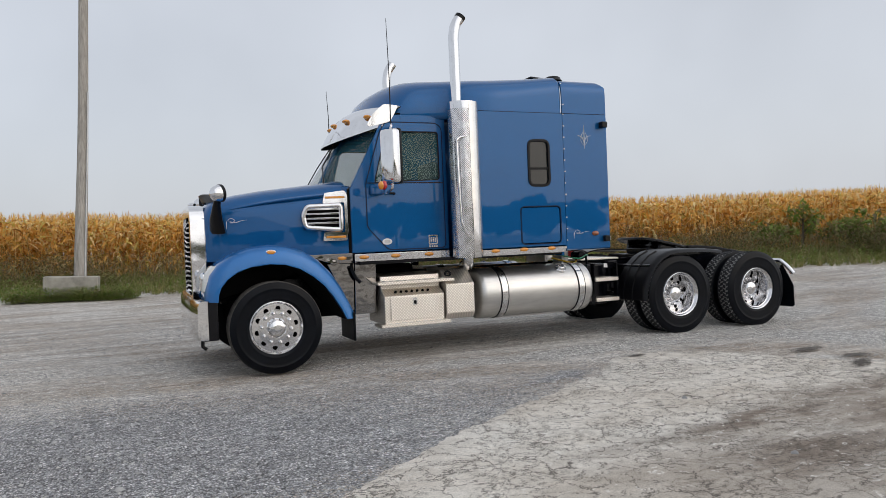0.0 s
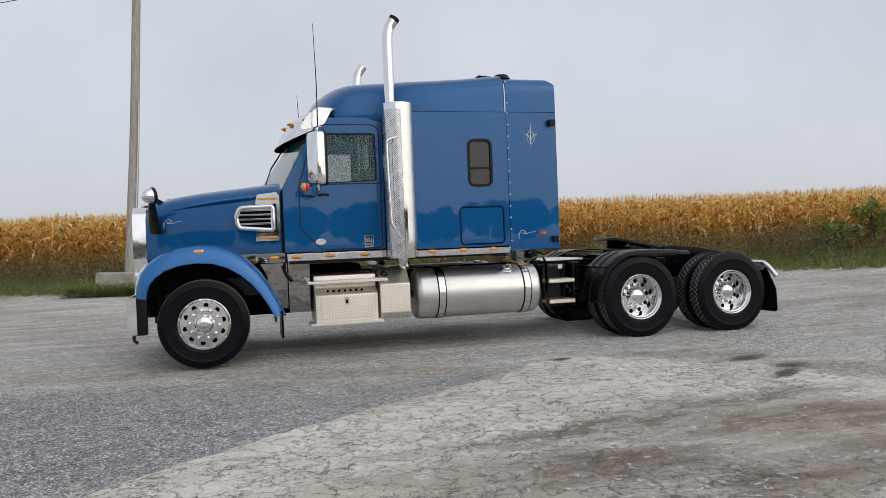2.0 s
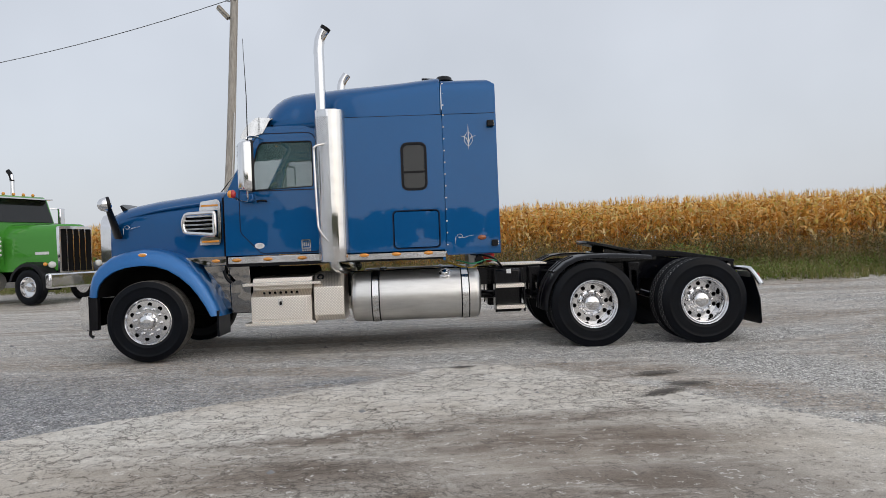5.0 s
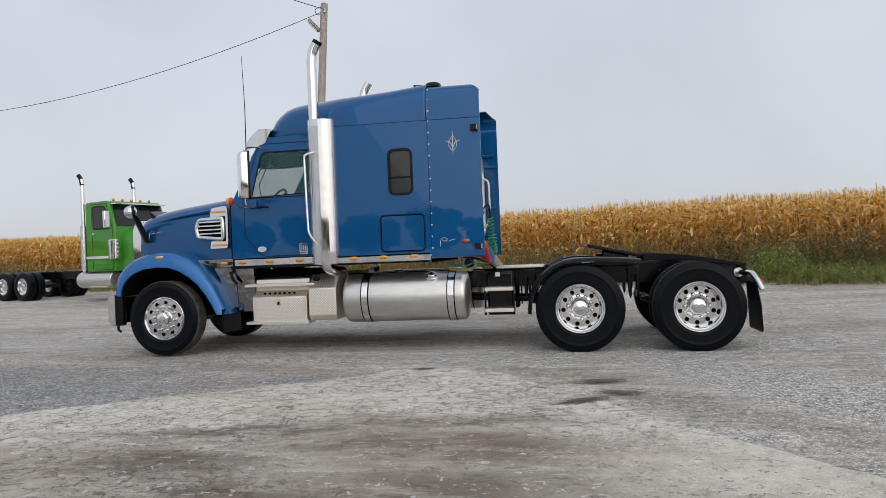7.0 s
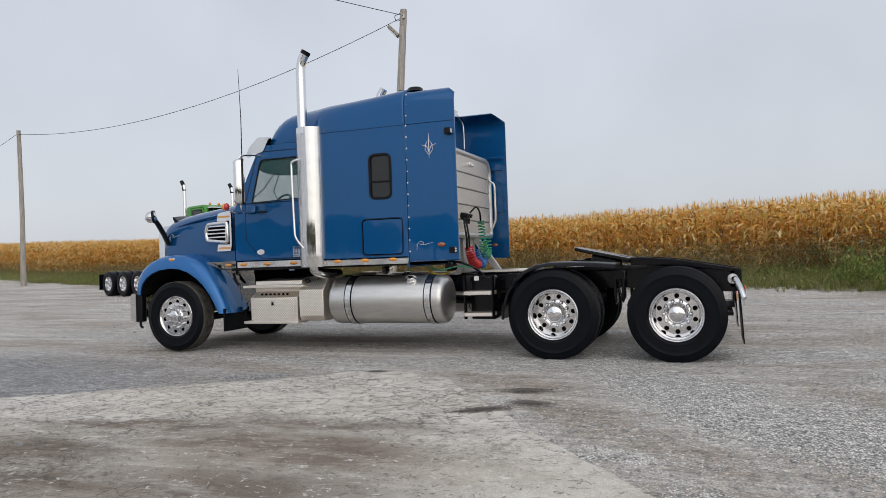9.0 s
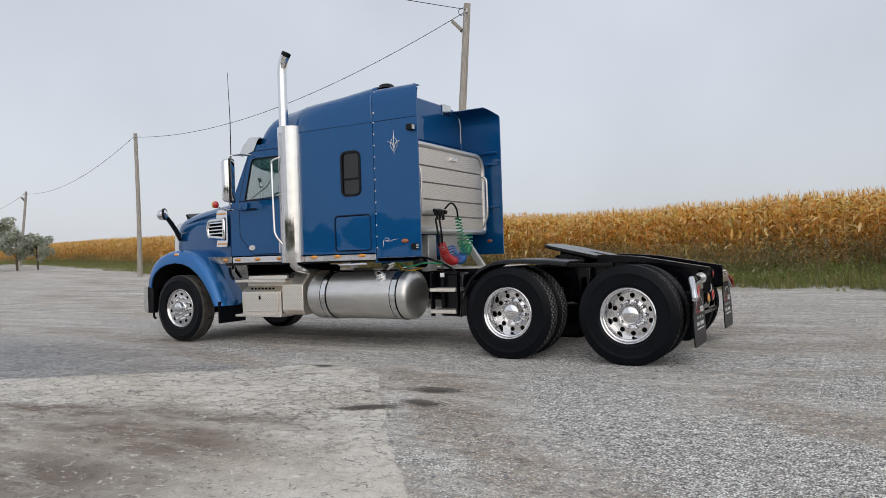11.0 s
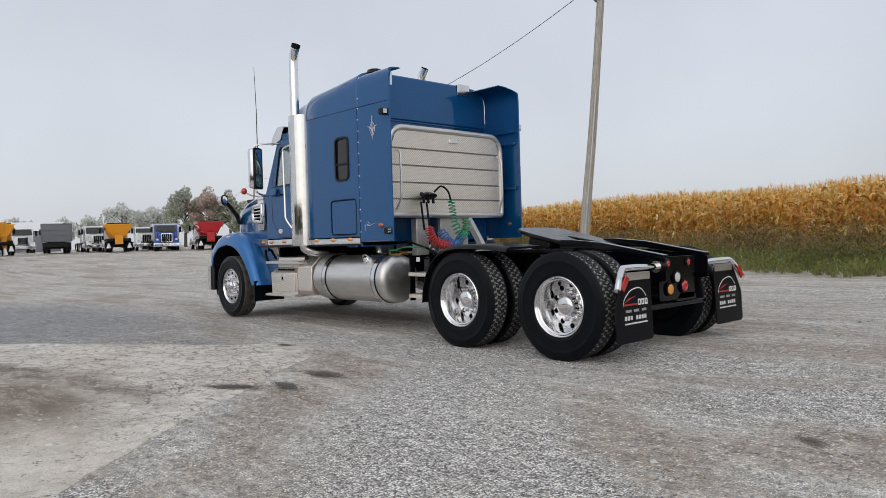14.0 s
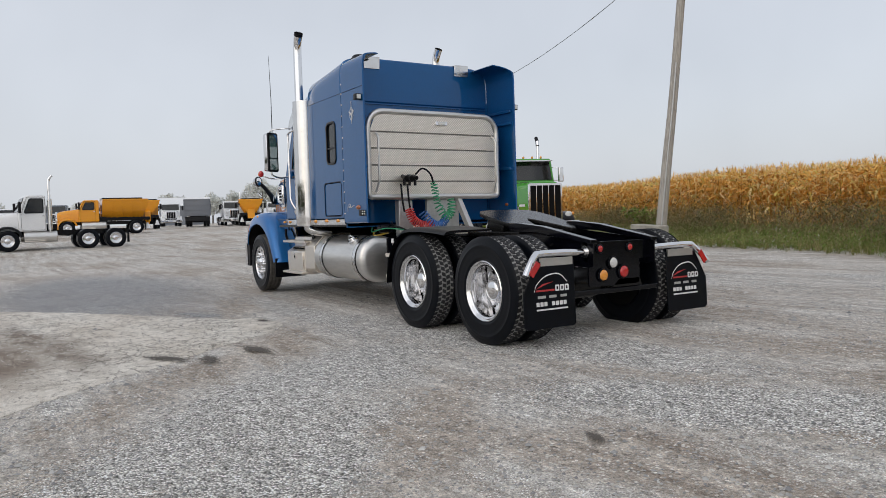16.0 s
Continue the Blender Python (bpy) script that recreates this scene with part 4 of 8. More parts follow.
# wings of the side extenders, curving over at the top
for s in (-1, 1):
    bm = bm_()
    rings = []
    arc = [p for p in superarc(1.25, 3.005, 3.49, 0.26, 60) if p[0] * s > 0.95]
    arc = sorted(arc, key=lambda p: (p[1], -abs(p[0])))
    arc = [(s * 1.25, 1.22), (s * 1.25, 2.0), (s * 1.25, 2.9)] + arc
    inner = [(p[0] - s * 0.022, p[1] - 0.016) for p in arc]
    for x in (3.82, 4.05, 4.25, 4.36, 4.505):
        lean = lambda z: 0.0 if x < 4.45 else -1.3 * max(0, z - 3.37)
        rings.append([Vector((x + lean(z), y, z)) for y, z in arc] + [Vector((x + lean(z), y, z)) for y, z in reversed(inner)])
    loft(bm, rings, True, True)
    ext = part("side_extender", bm, PAINT, truck, angle=45)
    for z in (1.95, 2.62, 2.80):
        bm = bm_()
        box(bm, 3.83, 4.45, min(s * 1.19, s * 1.23), max(s * 1.19, s * 1.23), z - 0.02, z + 0.02)
        part("rib", bm, PAINT, ext, bevel=0.006)

# sleeper flanks, with window opening and luggage hatch
win = rounded(3.275, 3.60, 2.05, 2.655, 0.085, 6)
hatch = rounded(3.145, 3.735, 1.31, 1.79, 0.055, 5)
for s in (-1, 1):
    bm = bm_()
    sheet(bm, [rounded(2.40, 3.812, 1.24, 3.0, 0.004), win, hatch], 0.04, side(s * 1.212, s))
    flank = part("sleeper_side", bm, PAINT, truck, bevel=0.004)
    bm = bm_()
    sheet(bm, [grown(hatch, -0.012)], 0.036, side(s * 1.211, s))
    lug = part("luggage_door", bm, PAINT, truck, bevel=0.006)
    bm = bm_()
    sheet(bm, [grown(hatch, 0.010), grown(hatch, -0.004)], 0.005, side(s * 1.2515, s))
    part("seal", bm, SEAL, lug, "dark rubber seal", bevel=0.002)
    bm = bm_()
    sheet(bm, [grown(hatch, 0.004)], 0.01, side(s * 1.19, s))
    part("gasket", bm, HOLE, lug)
    bm = bm_()
    sheet(bm, [grown(win, 0.004), grown(win, -0.028)], 0.022, side(s * 1.242, s))
    frame_ = part("window_frame", bm, BLACK, truck, "black rubber-edged sleeper window frame", bevel=0.005)
    bm = bm_()
    sheet(bm, [rounded(3.30, 3.575, 2.27, 2.295, 0.004)], 0.016, side(s * 1.24, s))
    part("sash_bar", bm, BLACK, frame_)
    bm = bm_()
    sheet(bm, [grown(win, -0.03)], 0.004, side(s * 1.236, s))
    part("pane", bm, DARKGLASS, frame_, "dark tinted glass")
    # seam line along the foot of the roof
    bm = bm_()
    box(bm, 2.45, 4.49, min(s * 1.24, s * 1.2522), max(s * 1.24, s * 1.2522), 2.999, 3.005)
    part("roof_seam", bm, HOLE, truck)
    bm = bm_()
    sheet(bm, [rounded(2.42, 3.812, 1.24, 1.26, 0.001)], 0.003, side(s * 1.253, s))
    part("trim_line", bm, STEEL, truck)
    for i in range(12):
        bm = bm_()
        ball(bm, (3.83, s * 1.2515, 1.34 + 0.15 * i), 0.0105, 8, 5, (1, 0.6, 1))
        part("rivet", bm, SILVER, truck)
for z, y in ((3.12, -1.25), (3.27, -1.243), (3.4, -1.215)):
    bm = bm_()
    ball(bm, (3.835, y, z), 0.0105, 8, 5, (1, 0.6, 1))
    part("rivet", bm, SILVER, truck)

# back wall and floor of the sleeper
bm = bm_()
box(bm, 3.765, 3.80, -1.21, 1.21, 1.14, 3.0)
part("back_wall", bm, PAINT, truck, bevel=0.004)
bm = bm_()
box(bm, 3.801, 3.825, -1.2, 1.2, 2.885, 2.90)
part("header_seam", bm, PAINT, truck)
bm = bm_()
box(bm, 1.0, 3.8, -1.2, 1.2, 1.16, 1.2)
part("cab_floor", bm, CHASSIS, truck)
bm = bm_()
box(bm, 2.36, 2.40, -1.2, 1.2, 1.2, 2.95)
sheet(bm, [[(-1.21, 1.22), (1.21, 1.22), (1.21, 2.97), (-1.21, 2.97)], [(-0.5, 1.3), (0.5, 1.3), (0.5, 2.7), (-0.5, 2.7)]], 0.01, across(2.30))
part("sleeper_front", bm, PAINT, truck)

# cab flanks and doors
door = corners([(1.165, 1.60), (1.42, 1.325), (2.165, 1.325), (2.165, 2.80), (2.10, 2.86), (1.44, 2.86), (1.365, 2.75), (1.165, 2.12)], 0.05)
window = corners([(1.262, 2.13), (2.125, 2.16), (2.125, 2.76), (1.47, 2.76), (1.42, 2.71)], 0.045)
cabside = [(0.96, 1.30), (2.22, 1.30), (2.22, 2.96), (1.50, 2.96), (1.38, 2.86), (0.985, 2.10), (0.96, 2.06)]
for s in (-1, 1):
    bm = bm_()
    sheet(bm, [cabside, grown(door, 0.006)], 0.04, side(s * 1.0, s))
    part("cab_side", bm, PAINT, truck, bevel=0.006)
    bm = bm_()
    sheet(bm, [door, window], 0.044, side(s * 1.0, s))
    dr = part("door", bm, PAINT, truck, bevel=0.008)
    bm = bm_()
    sheet(bm, [grown(door, 0.013), grown(door, -0.003)], 0.004, side(s * 1.0395, s))
    part("door_seal", bm, SEAL, dr, "dark rubber door seal")
    bm = bm_()
    sheet(bm, [grown(window, 0.002), grown(window, -0.014)], 0.014, side(s * 1.03, s))
    part("window_seal", bm, BLACK, dr, bevel=0.004)
    bm = bm_()
    sheet(bm, [grown(window, -0.012)], 0.004, side(s * 1.02, s))
    pane = part("window_pane", bm, GLASS, dr, "clear door glass")
    pane.visible_shadow = False
    bm = bm_()
    tube(bm, smooth_path([(1.40, s * 1.045, 1.99), (1.405, s * 1.08, 2.0), (1.50, s * 1.08, 2.0), (1.51, s * 1.045, 1.99)], 4), 0.013, 8)
    part("door_handle", bm, CHASSIS, dr)
    for zz in (2.145,):
        bm = bm_()
        box(bm, 1.18, 2.16, min(s * 1.043, s * 1.05), max(s * 1.043, s * 1.05), zz - 0.022, zz - 0.010)
        part("belt_moulding", bm, BLACK, dr)
    # oval label and model badge
    bm = bm_()
    sheet(bm, [[(1.40 + 0.062 * math.cos(a), 1.42 + 0.038 * math.sin(a)) for a in np.linspace(0, 2 * math.pi, 24, endpoint=False)]], 0.004, side(s * 1.044, s))
    em = part("oval_emblem", bm, SILVER, dr, "silver oval maker's emblem")
    bm = bm_()
    for k in range(3):
        box(bm, 1.365, 1.435, min(s * 1.0485, s * 1.0495), max(s * 1.0485, s * 1.0495), 1.402 + 0.014 * k, 1.408 + 0.014 * k)
    part("emblem_bars", bm, GALV, em)
    bm = bm_()
    sheet(bm, [rounded(1.94, 2.06, 1.36, 1.48, 0.012), rounded(1.955, 2.045, 1.375, 1.465, 0.008)], 0.006, side(s * 1.044, s))
    for k in range(3):
        sheet(bm, [rounded(1.965 + 0.027 * k, 1.982 + 0.027 * k, 1.39, 1.45, 0.003)], 0.006, side(s * 1.044, s))
    bd = part("model_badge", bm, CHROME, dr, "chrome model badge")
    bm = bm_()
    for k in range(4):
        sheet(bm, [rounded(1.945 + 0.03 * k, 1.967 + 0.03 * k, 1.325 + 0.003, 1.35, 0.003)], 0.006, side(s * 1.044, s))
    part("badge_figures", bm, CHROME, bd)

# windscreen with its pillars, cowl and wipers
def screen_point(a, b, out=0.0):
    """a from -1 to 1 across, b from 0 at the foot to 1 at the top."""
    x = (0.70 + 0.30 * a * a) * (1 - b) + (1.24 + 0.22 * a * a) * b
    return Vector((x - out * 0.8, a * (1.0 - 0.03 * b), (2.13 - 0.04 * a * a) * (1 - b) + 2.93 * b + out * 0.5))


bm = bm_()
loft(bm, [[screen_point(-1 + 2 * i / 16, b) for i in range(17)] for b in (0, 0.25, 0.5, 0.75, 1)], False, False)
ws = part("windscreen", bm, GLASS, truck, "clear curved windscreen")
ws.visible_shadow = False
for s in (-1, 1):
    bm = bm_()
    tube(bm, [screen_point(s * 1.0, b, 0.006) + Vector((0.02, 0, 0)) for b in (0, 0.3, 0.6, 1)], 0.035, 10)
    part("windscreen_pillar", bm, PAINT, truck)
    bm = bm_()
    tube(bm, [screen_point(s * 0.55, 0.0, 0.03), screen_point(s * 0.15, 0.35, 0.03), screen_point(s * 0.05, 0.75, 0.03)], 0.008, 6)
    part("wiper", bm, BLACK, truck)
bm = bm_()
tube(bm, [screen_point(a, 0.5, 0.004) * 1.0 for a in (0,)] + [screen_point(0, b, 0.004) for b in (0.0, 0.5, 1.0)][1:], 0.012, 6)
part("screen_divider", bm, BLACK, truck)
bm = bm_()
loft(bm, [[screen_point(-1 + 2 * i / 12, 0) + Vector((dx, 0, dz)) for i in range(13)] for dx, dz in ((0.0, 0.012), (-0.05, 0.0), (-0.06, -0.05), (-0.02, -0.8), (0.25, -0.8), (0.25, 0.0))], False, False)
part("cowl", bm, PAINT, truck)
bm = bm_()
box(bm, 0.93, 1.0, -1.0, 1.0, 1.2, 2.02)
part("firewall", bm, CHASSIS, truck)
bm = bm_()
box(bm, 1.0, 1.22, -0.97, 0.97, 1.65, 2.10)
part("dashboard", bm, INTERIOR, truck, bevel=0.05)

# inside of the cab
for s in (-1, 1):
    seat = thing("cab_seat", "dark grey cloth driver's seat inside the cab", "seat", at=(0, 0, 0))
    bm = bm_()
    box(bm, 1.75, 2.2, s * 0.5 - 0.25, s * 0.5 + 0.25, 1.62, 1.78)
    part("cushion", bm, INTERIOR, seat, bevel=0.05)
    bm = bm_()
    box(bm, 2.12, 2.26, s * 0.5 - 0.24, s * 0.5 + 0.24, 1.76, 2.42)
    part("backrest", bm, INTERIOR, seat, bevel=0.05)
    bm = bm_()
    box(bm, 1.85, 2.15, s * 0.5 - 0.15, s * 0.5 + 0.15, 1.2, 1.63)
    part("pedestal", bm, CHASSIS, seat)
bm = bm_()
wheel_m = pose(1.42, -0.5, 2.08, 0, -60, 0)
pts = [wheel_m @ Vector((0.23 * math.cos(a), 0.23 * math.sin(a), 0)) for a in np.linspace(0, 2 * math.pi, 29)]
tube(bm, pts, 0.016, 8)
for a in (0.5, 2.6, 4.7):
    tube(bm, [wheel_m @ Vector((0.23 * math.cos(a), 0.23 * math.sin(a), 0)), wheel_m @ Vector((0, 0, -0.03))], 0.014, 6)
tube(bm, [wheel_m @ Vector((0, 0, -0.03)), (1.2, -0.5, 1.95)], 0.03, 8)
part("steering_wheel", bm, BLACK, truck)

# sun visor over the windscreen, with marker lamps
def visor_point(a, b, out=0.0):
    x = (0.93 + 0.47 * a * a) * (1 - b) + (1.30 + 0.34 * a * a) * b
    z = (2.70 + 0.13 * a * a) * (1 - b) + (3.13 - 0.07 * a * a) * b + 0.08 * math.sin(math.pi * b) * (1 - 0.6 * a * a)
    return Vector((x, a * 1.055, z + out))


bm = bm_()
top = [[visor_point(-1 + 2 * i / 20, b) for i in range(21)] for b in (0, 0.2, 0.4, 0.6, 0.8, 1)]
low = [[visor_point(-1 + 2 * i / 20, b, -0.014) for i in range(21)] for b in (1, 0.8, 0.6, 0.4, 0.2, 0)]
loft(bm, top + low + [top[0]], False, False)
visor = part("sun_visor", bm, CHROME, truck, "polished steel sun visor", angle=50)
# black sheet below the visor puts in the shade of its underside
bm = bm_()
loft(bm, [[visor_point(-0.99 + 1.98 * i / 16, b, -0.022 - dz) for i in range(17)] for b, dz in ((0.0, 0.0), (0.3, 0.01), (0.6, 0.02), (1.0, 0.06), (1.0, 0.14))], False, False)
part("visor_shade", bm, HOLE, visor, "black sheet standing for the shade under the visor")
for a in (-0.72, -0.36, 0.0, 0.36, 0.72):
    bm = bm_()
    ball(bm, visor_point(a, 0.42, 0.012), 0.05, 12, 8, (1.0, 1.3, 0.5))
    part("marker_lamp", bm, AMBER, visor, "amber marker lamp")
for s in (-1, 1):
    bm = bm_()
    sheet(bm, [corners([(1.61, 3.07), (1.50, 2.87), (1.23, 2.80), (1.20, 2.83), (1.28, 2.96), (1.42, 3.08)], 0.03)], 0.012, side(s * 1.045, s))
    part("visor_end", bm, STEEL, visor, bevel=0.003)
    for b in (0.45, 0.7, 0.92):
        bm = bm_()
        ball(bm, visor_point(s * 0.99, b, 0.006), 0.011, 8, 6)
        part("bolt", bm, GALV, visor)

# bonnet
hx = [-0.66, -0.60, -0.5, -0.3, 0.0, 0.3, 0.6, 0.94]
bm = bm_()
rings = []
for x in hx:
    w = interp(x, [-0.66, -0.6, -0.4, 0.0, 0.5, 0.94], [0.66, 0.70, 0.75, 0.83, 0.93, 1.0])
    zc = interp(x, [-0.66, -0.6, -0.45, 0.0, 0.94], [1.90, 1.965, 2.03, 2.10, 2.20])
    zs = interp(x, [-0.66, 0.94], [1.5, 1.62])
    arc = superarc(w, zs, zc, 0.42, 26)
    rings.append([Vector((x, w, 1.27))] + [Vector((x, y, z)) for y, z in arc] + [Vector((x, -w, 1.27)), Vector((x, 0, 1.27))])
loft(bm, rings, True, True)
bonnet = part("bonnet", bm, PAINT, truck, angle=55)
for s in (-1, 1):
    bm = bm_()
    tube(bm, smooth_path([(-0.5, s * 0.69, 1.84), (0.0, s * 0.818, 1.93), (0.5, s * 0.925, 1.985), (0.93, s * 0.985, 2.02)], 5), [0.006 + 0.012 * math.sin(math.pi * i / 15) for i in range(16)], 8)
    part("bonnet_crease", bm, PAINT, bonnet)
    bm = bm_()
    box(bm, 0.935, 0.965, min(s * 0.9, s * 1.02), max(s * 0.9, s * 1.02), 1.1, 2.06)
    part("bonnet_gap", bm, HOLE, truck)

    # chrome air intake with louvres
    fr0 = [(0.41, 1.595), (0.865, 1.555), (0.865, 1.90), (0.43, 1.89), (0.37, 1.76)]
    fr = corners(fr0, 0.06)
    yo = 1.0
    tilt = Matrix.Translation((0.94, s * 1.04, 0)) @ Matrix.Rotation(s * radians(9.5), 4, "Z") @ Matrix.Translation((-0.94, -s * 1.0, 0))
    bm = bm_()
    rim_pts = [(tilt @ side(s * 1.0, s)) @ Vector((px, pz, 0.028)) for px, pz in grown(fr, -0.027)]
    tube(bm, [*rim_pts, rim_pts[0]], 0.032, 12, caps=False)
    grl = part("side_intake", bm, CHROME, truck, "chrome side air intake with louvres", angle=60)
    bm = bm_()
    sheet(bm, [corners(fr0, 0.03)], 0.006, tilt @ side(s * 0.993, s))
    part("backing", bm, HOLE, grl)
    for k in range(4):
        bm = bm_()
        z = 1.668 + 0.054 * k
        box(bm, 0.43, 0.83, min(s * 1.012, s * 1.046), max(s * 1.012, s * 1.046), z - 0.011, z + 0.011, tilt)
        part("louvre", bm, CHROME, grl, bevel=0.004)
    bm = bm_()
    sheet(bm, [corners([(0.62, 1.455), (0.90, 1.455), (0.92, 1.55), (0.92, 2.0), (0.885, 2.045), (0.655, 2.02), (0.63, 1.90), (0.885, 1.905), (0.885, 1.55), (0.64, 1.56)], 0.02)], 0.028, tilt @ side(s * 1.002, s))
    part("intake_surround", bm, CHROME, grl, bevel=0.008)
    for z in (1.50, 1.965):
        bm = bm_()
        box(bm, 0.66, 0.89, min(s * 1.026, s * 1.04), max(s * 1.026, s * 1.04), z - 0.013, z + 0.013, tilt)
        part("amber_strip", bm, AMBER, grl, "amber lamp strip", bevel=0.004)

# grille and its chrome surround
bm = bm_()
sheet(bm, [rounded(-0.60, 0.60, 0.80, 1.93, (0.06, 0.06, 0.2, 0.2), 7), rounded(-0.47, 0.47, 0.88, 1.80, (0.03, 0.03, 0.12, 0.12), 7)], 0.16, across(-0.66, -1))
sur = part("grille_surround", bm, CHROME, truck, "chrome radiator grille surround", bevel=0.035)
bm = bm_()
box(bm, -0.72, -0.70, -0.5, 0.5, 0.86, 1.82)
part("grille_backing", bm, HOLE, sur)
for k in range(15):
    bm = bm_()
    z = 0.91 + 0.06 * k
    box(bm, -0.79, -0.73, -0.475, 0.475, z - 0.012, z + 0.012)
    part("grille_bar", bm, CHROME, sur, bevel=0.005)
bm = bm_()
ball(bm, (-0.74, 0, 1.965), 0.07, 12, 8, (0.7, 1.4, 0.4))
part("bonnet_ornament", bm, CHROME, sur)

# front fenders
OUT = [(-0.745, 0.85), (-0.735, 0.98), (-0.69, 1.13), (-0.60, 1.25), (-0.45, 1.355), (-0.27, 1.415), (-0.05, 1.44), (0.15, 1.425), (0.34, 1.365), (0.51, 1.255), (0.65, 1.11), (0.77, 0.93), (0.87, 0.73), (0.945, 0.55)]
INN = [(-0.615, 0.84), (-0.605, 0.92), (-0.575, 1.00), (-0.51, 1.08), (-0.40, 1.155), (-0.25, 1.205), (-0.05, 1.225), (0.12, 1.21), (0.28, 1.155), (0.43, 1.06), (0.55, 0.95), (0.65, 0.82), (0.735, 0.68), (0.80, 0.55)]
for s in (-1, 1):
    bm = bm_()
    rings = []
    for (ox, oz), (ix, iz) in zip(OUT, INN):
        mx, mz = ox * 0.62 + ix * 0.38, oz * 0.62 + iz * 0.38
        rings.append([Vector((ox, s * 0.66, oz)), Vector((ox, s * 1.02, oz)), Vector((ox * 0.97 + ix * 0.03, s * 1.14, oz * 0.97 + iz * 0.03)), Vector((ox * 0.85 + ix * 0.15, s * 1.215, oz * 0.85 + iz * 0.15)), Vector((mx, s * 1.25, mz)),
                      Vector((ix * 0.9 + ox * 0.1, s * 1.268, iz * 0.9 + oz * 0.1)), Vector((ix, s * 1.268, iz)), Vector((ix, s * 1.20, iz)), Vector((ix, s * 0.66, iz))])
    loft(bm, rings, True, True)
    fender = part("front_fender", bm, PAINT_HIGHLIT, truck, "glossy blue wheel-arch fender, its highlight lightened into the paint", angle=50)
    bm = bm_()
    ball(bm, (-0.03, s * 1.235, 1.355), 0.06, 16, 8, (1.15, 0.25, 0.5))
    lampb = part("lamp_bezel", bm, CHROME, fender, "chrome bezel")
    bm = bm_()
    ball(bm, (-0.03, s * 1.245, 1.355), 0.048, 14, 8, (1.1, 0.35, 0.48))
    part("side_lamp", bm, AMBER, fender, "amber side marker lamp")
    # headlamp set into the front of the fender
    bm = bm_()
    rings = []
    for t_ in (0, 0.35, 0.7, 1.0):
        z = 0.96 + 0.27 * t_
        x = interp(z, [0.9, 1.05, 1.15, 1.26], [-0.755, -0.735, -0.695, -0.6])
        rings.append([Vector((x + 0.02, s * 0.72, z)), Vector((x - 0.025, s * 0.80, z)), Vector((x - 0.02, s * 1.02, z)), Vector((x + 0.01, s * 1.12, z)), Vector((x + 0.06, s * (1.19 - 0.02 * t_), z + 0.005)), Vector((x + 0.13, s * 1.19, z + 0.01)), Vector((x + 0.12, s * 0.9, z))])
    loft(bm, rings, True, True)
    hl = part("headlamp", bm, WHITELENS, fender, "clear headlamp lens")
    bm = bm_()
    ball(bm, (-0.735, s * 0.95, 1.09), 0.075, 14, 10, (0.5, 1, 1))
    part("reflector", bm, CHROME, hl)
    # inner arch, mud guard behind the wheel, panel between fender and cab
    # black sheet covers the painted inside of the arch
    bm = bm_()
    loft(bm, [[Vector((x * 0.985, s * y, 0.5 + (z - 0.5) * 0.985)) for x, z in INN] for y in (0.3, 1.255)], False, False)
    part("arch_sheet", bm, HOLE, fender, "black sheet inside the wheel arch")
    bm = bm_()
    sheet(bm, [[(-0.66, 0.8)] + [(x, z) for x, z in INN[1:]] + [(0.80, 0.5), (0.8, 1.2), (-0.66, 1.2)][1:2]], 0.01, side(s * 0.64, s))
    part("inner_arch", bm, HOLE, fender)
    bm = bm_()
    box(bm, 0.875, 0.90, min(s * 0.72, s * 1.265), max(s * 0.72, s * 1.265), 0.29, 0.62)
    part("mud_guard", bm, RUBBER, truck, bevel=0.004)
    bm = bm_()
    sheet(bm, [[(0.70, 1.185), (0.96, 1.185), (0.96, 1.30), (0.40, 1.30), (0.55, 1.24)]], 0.02, side(s * 1.02, s))
    part("skirt_trim", bm, TRIM, truck, bevel=0.003)
    bm = bm_()
    sheet(bm, [[(0.80, 0.62), (0.98, 0.62), (0.98, 1.18), (0.66, 1.18), (0.74, 1.02)]], 0.02, side(s * 0.99, s))
    for v in bm.verts:
        v.co.y -= s * 0.10 * (1.18 - v.co.z)
    part("filler_panel", bm, TRIM, truck, bevel=0.003)
    bm = bm_()
    box(bm, 0.99, 1.25, min(s * 0.98, s * 1.02), max(s * 0.98, s * 1.02), 0.56, 1.19)
    for v in bm.verts:
        v.co.y -= s * 0.10 * (1.18 - v.co.z)
    part("kick_panel", bm, TRIM, truck, bevel=0.004)
    bm = bm_()
    tube(bm, smooth_path([(0.93, s * 1.06, 1.12), (0.97, s * 1.08, 1.02), (1.03, s * 1.08, 0.95)], 4), 0.022, 8)
    part("latch_strap", bm, RUBBER, truck)

# bumper
bm = bm_()
rings = []
for y in np.linspace(-1.25, 1.25, 19):
    a = abs(y) / 1.25
    x = -0.86 + 0.06 * a ** 3
    back = 0.035 if a < 0.9 else 0.075
    rings.append([Vector((x, y, 0.44)), Vector((x - 0.03, y, 0.50)), Vector((x - 0.03, y, 0.80)), Vector((x, y, 0.86)), Vector((x + back, y, 0.86)), Vector((x + back, y, 0.44))])
loft(bm, rings, True, True)
bumper = part("front_bumper", bm, CHROME, truck, "chrome steel front bumper", angle=50)
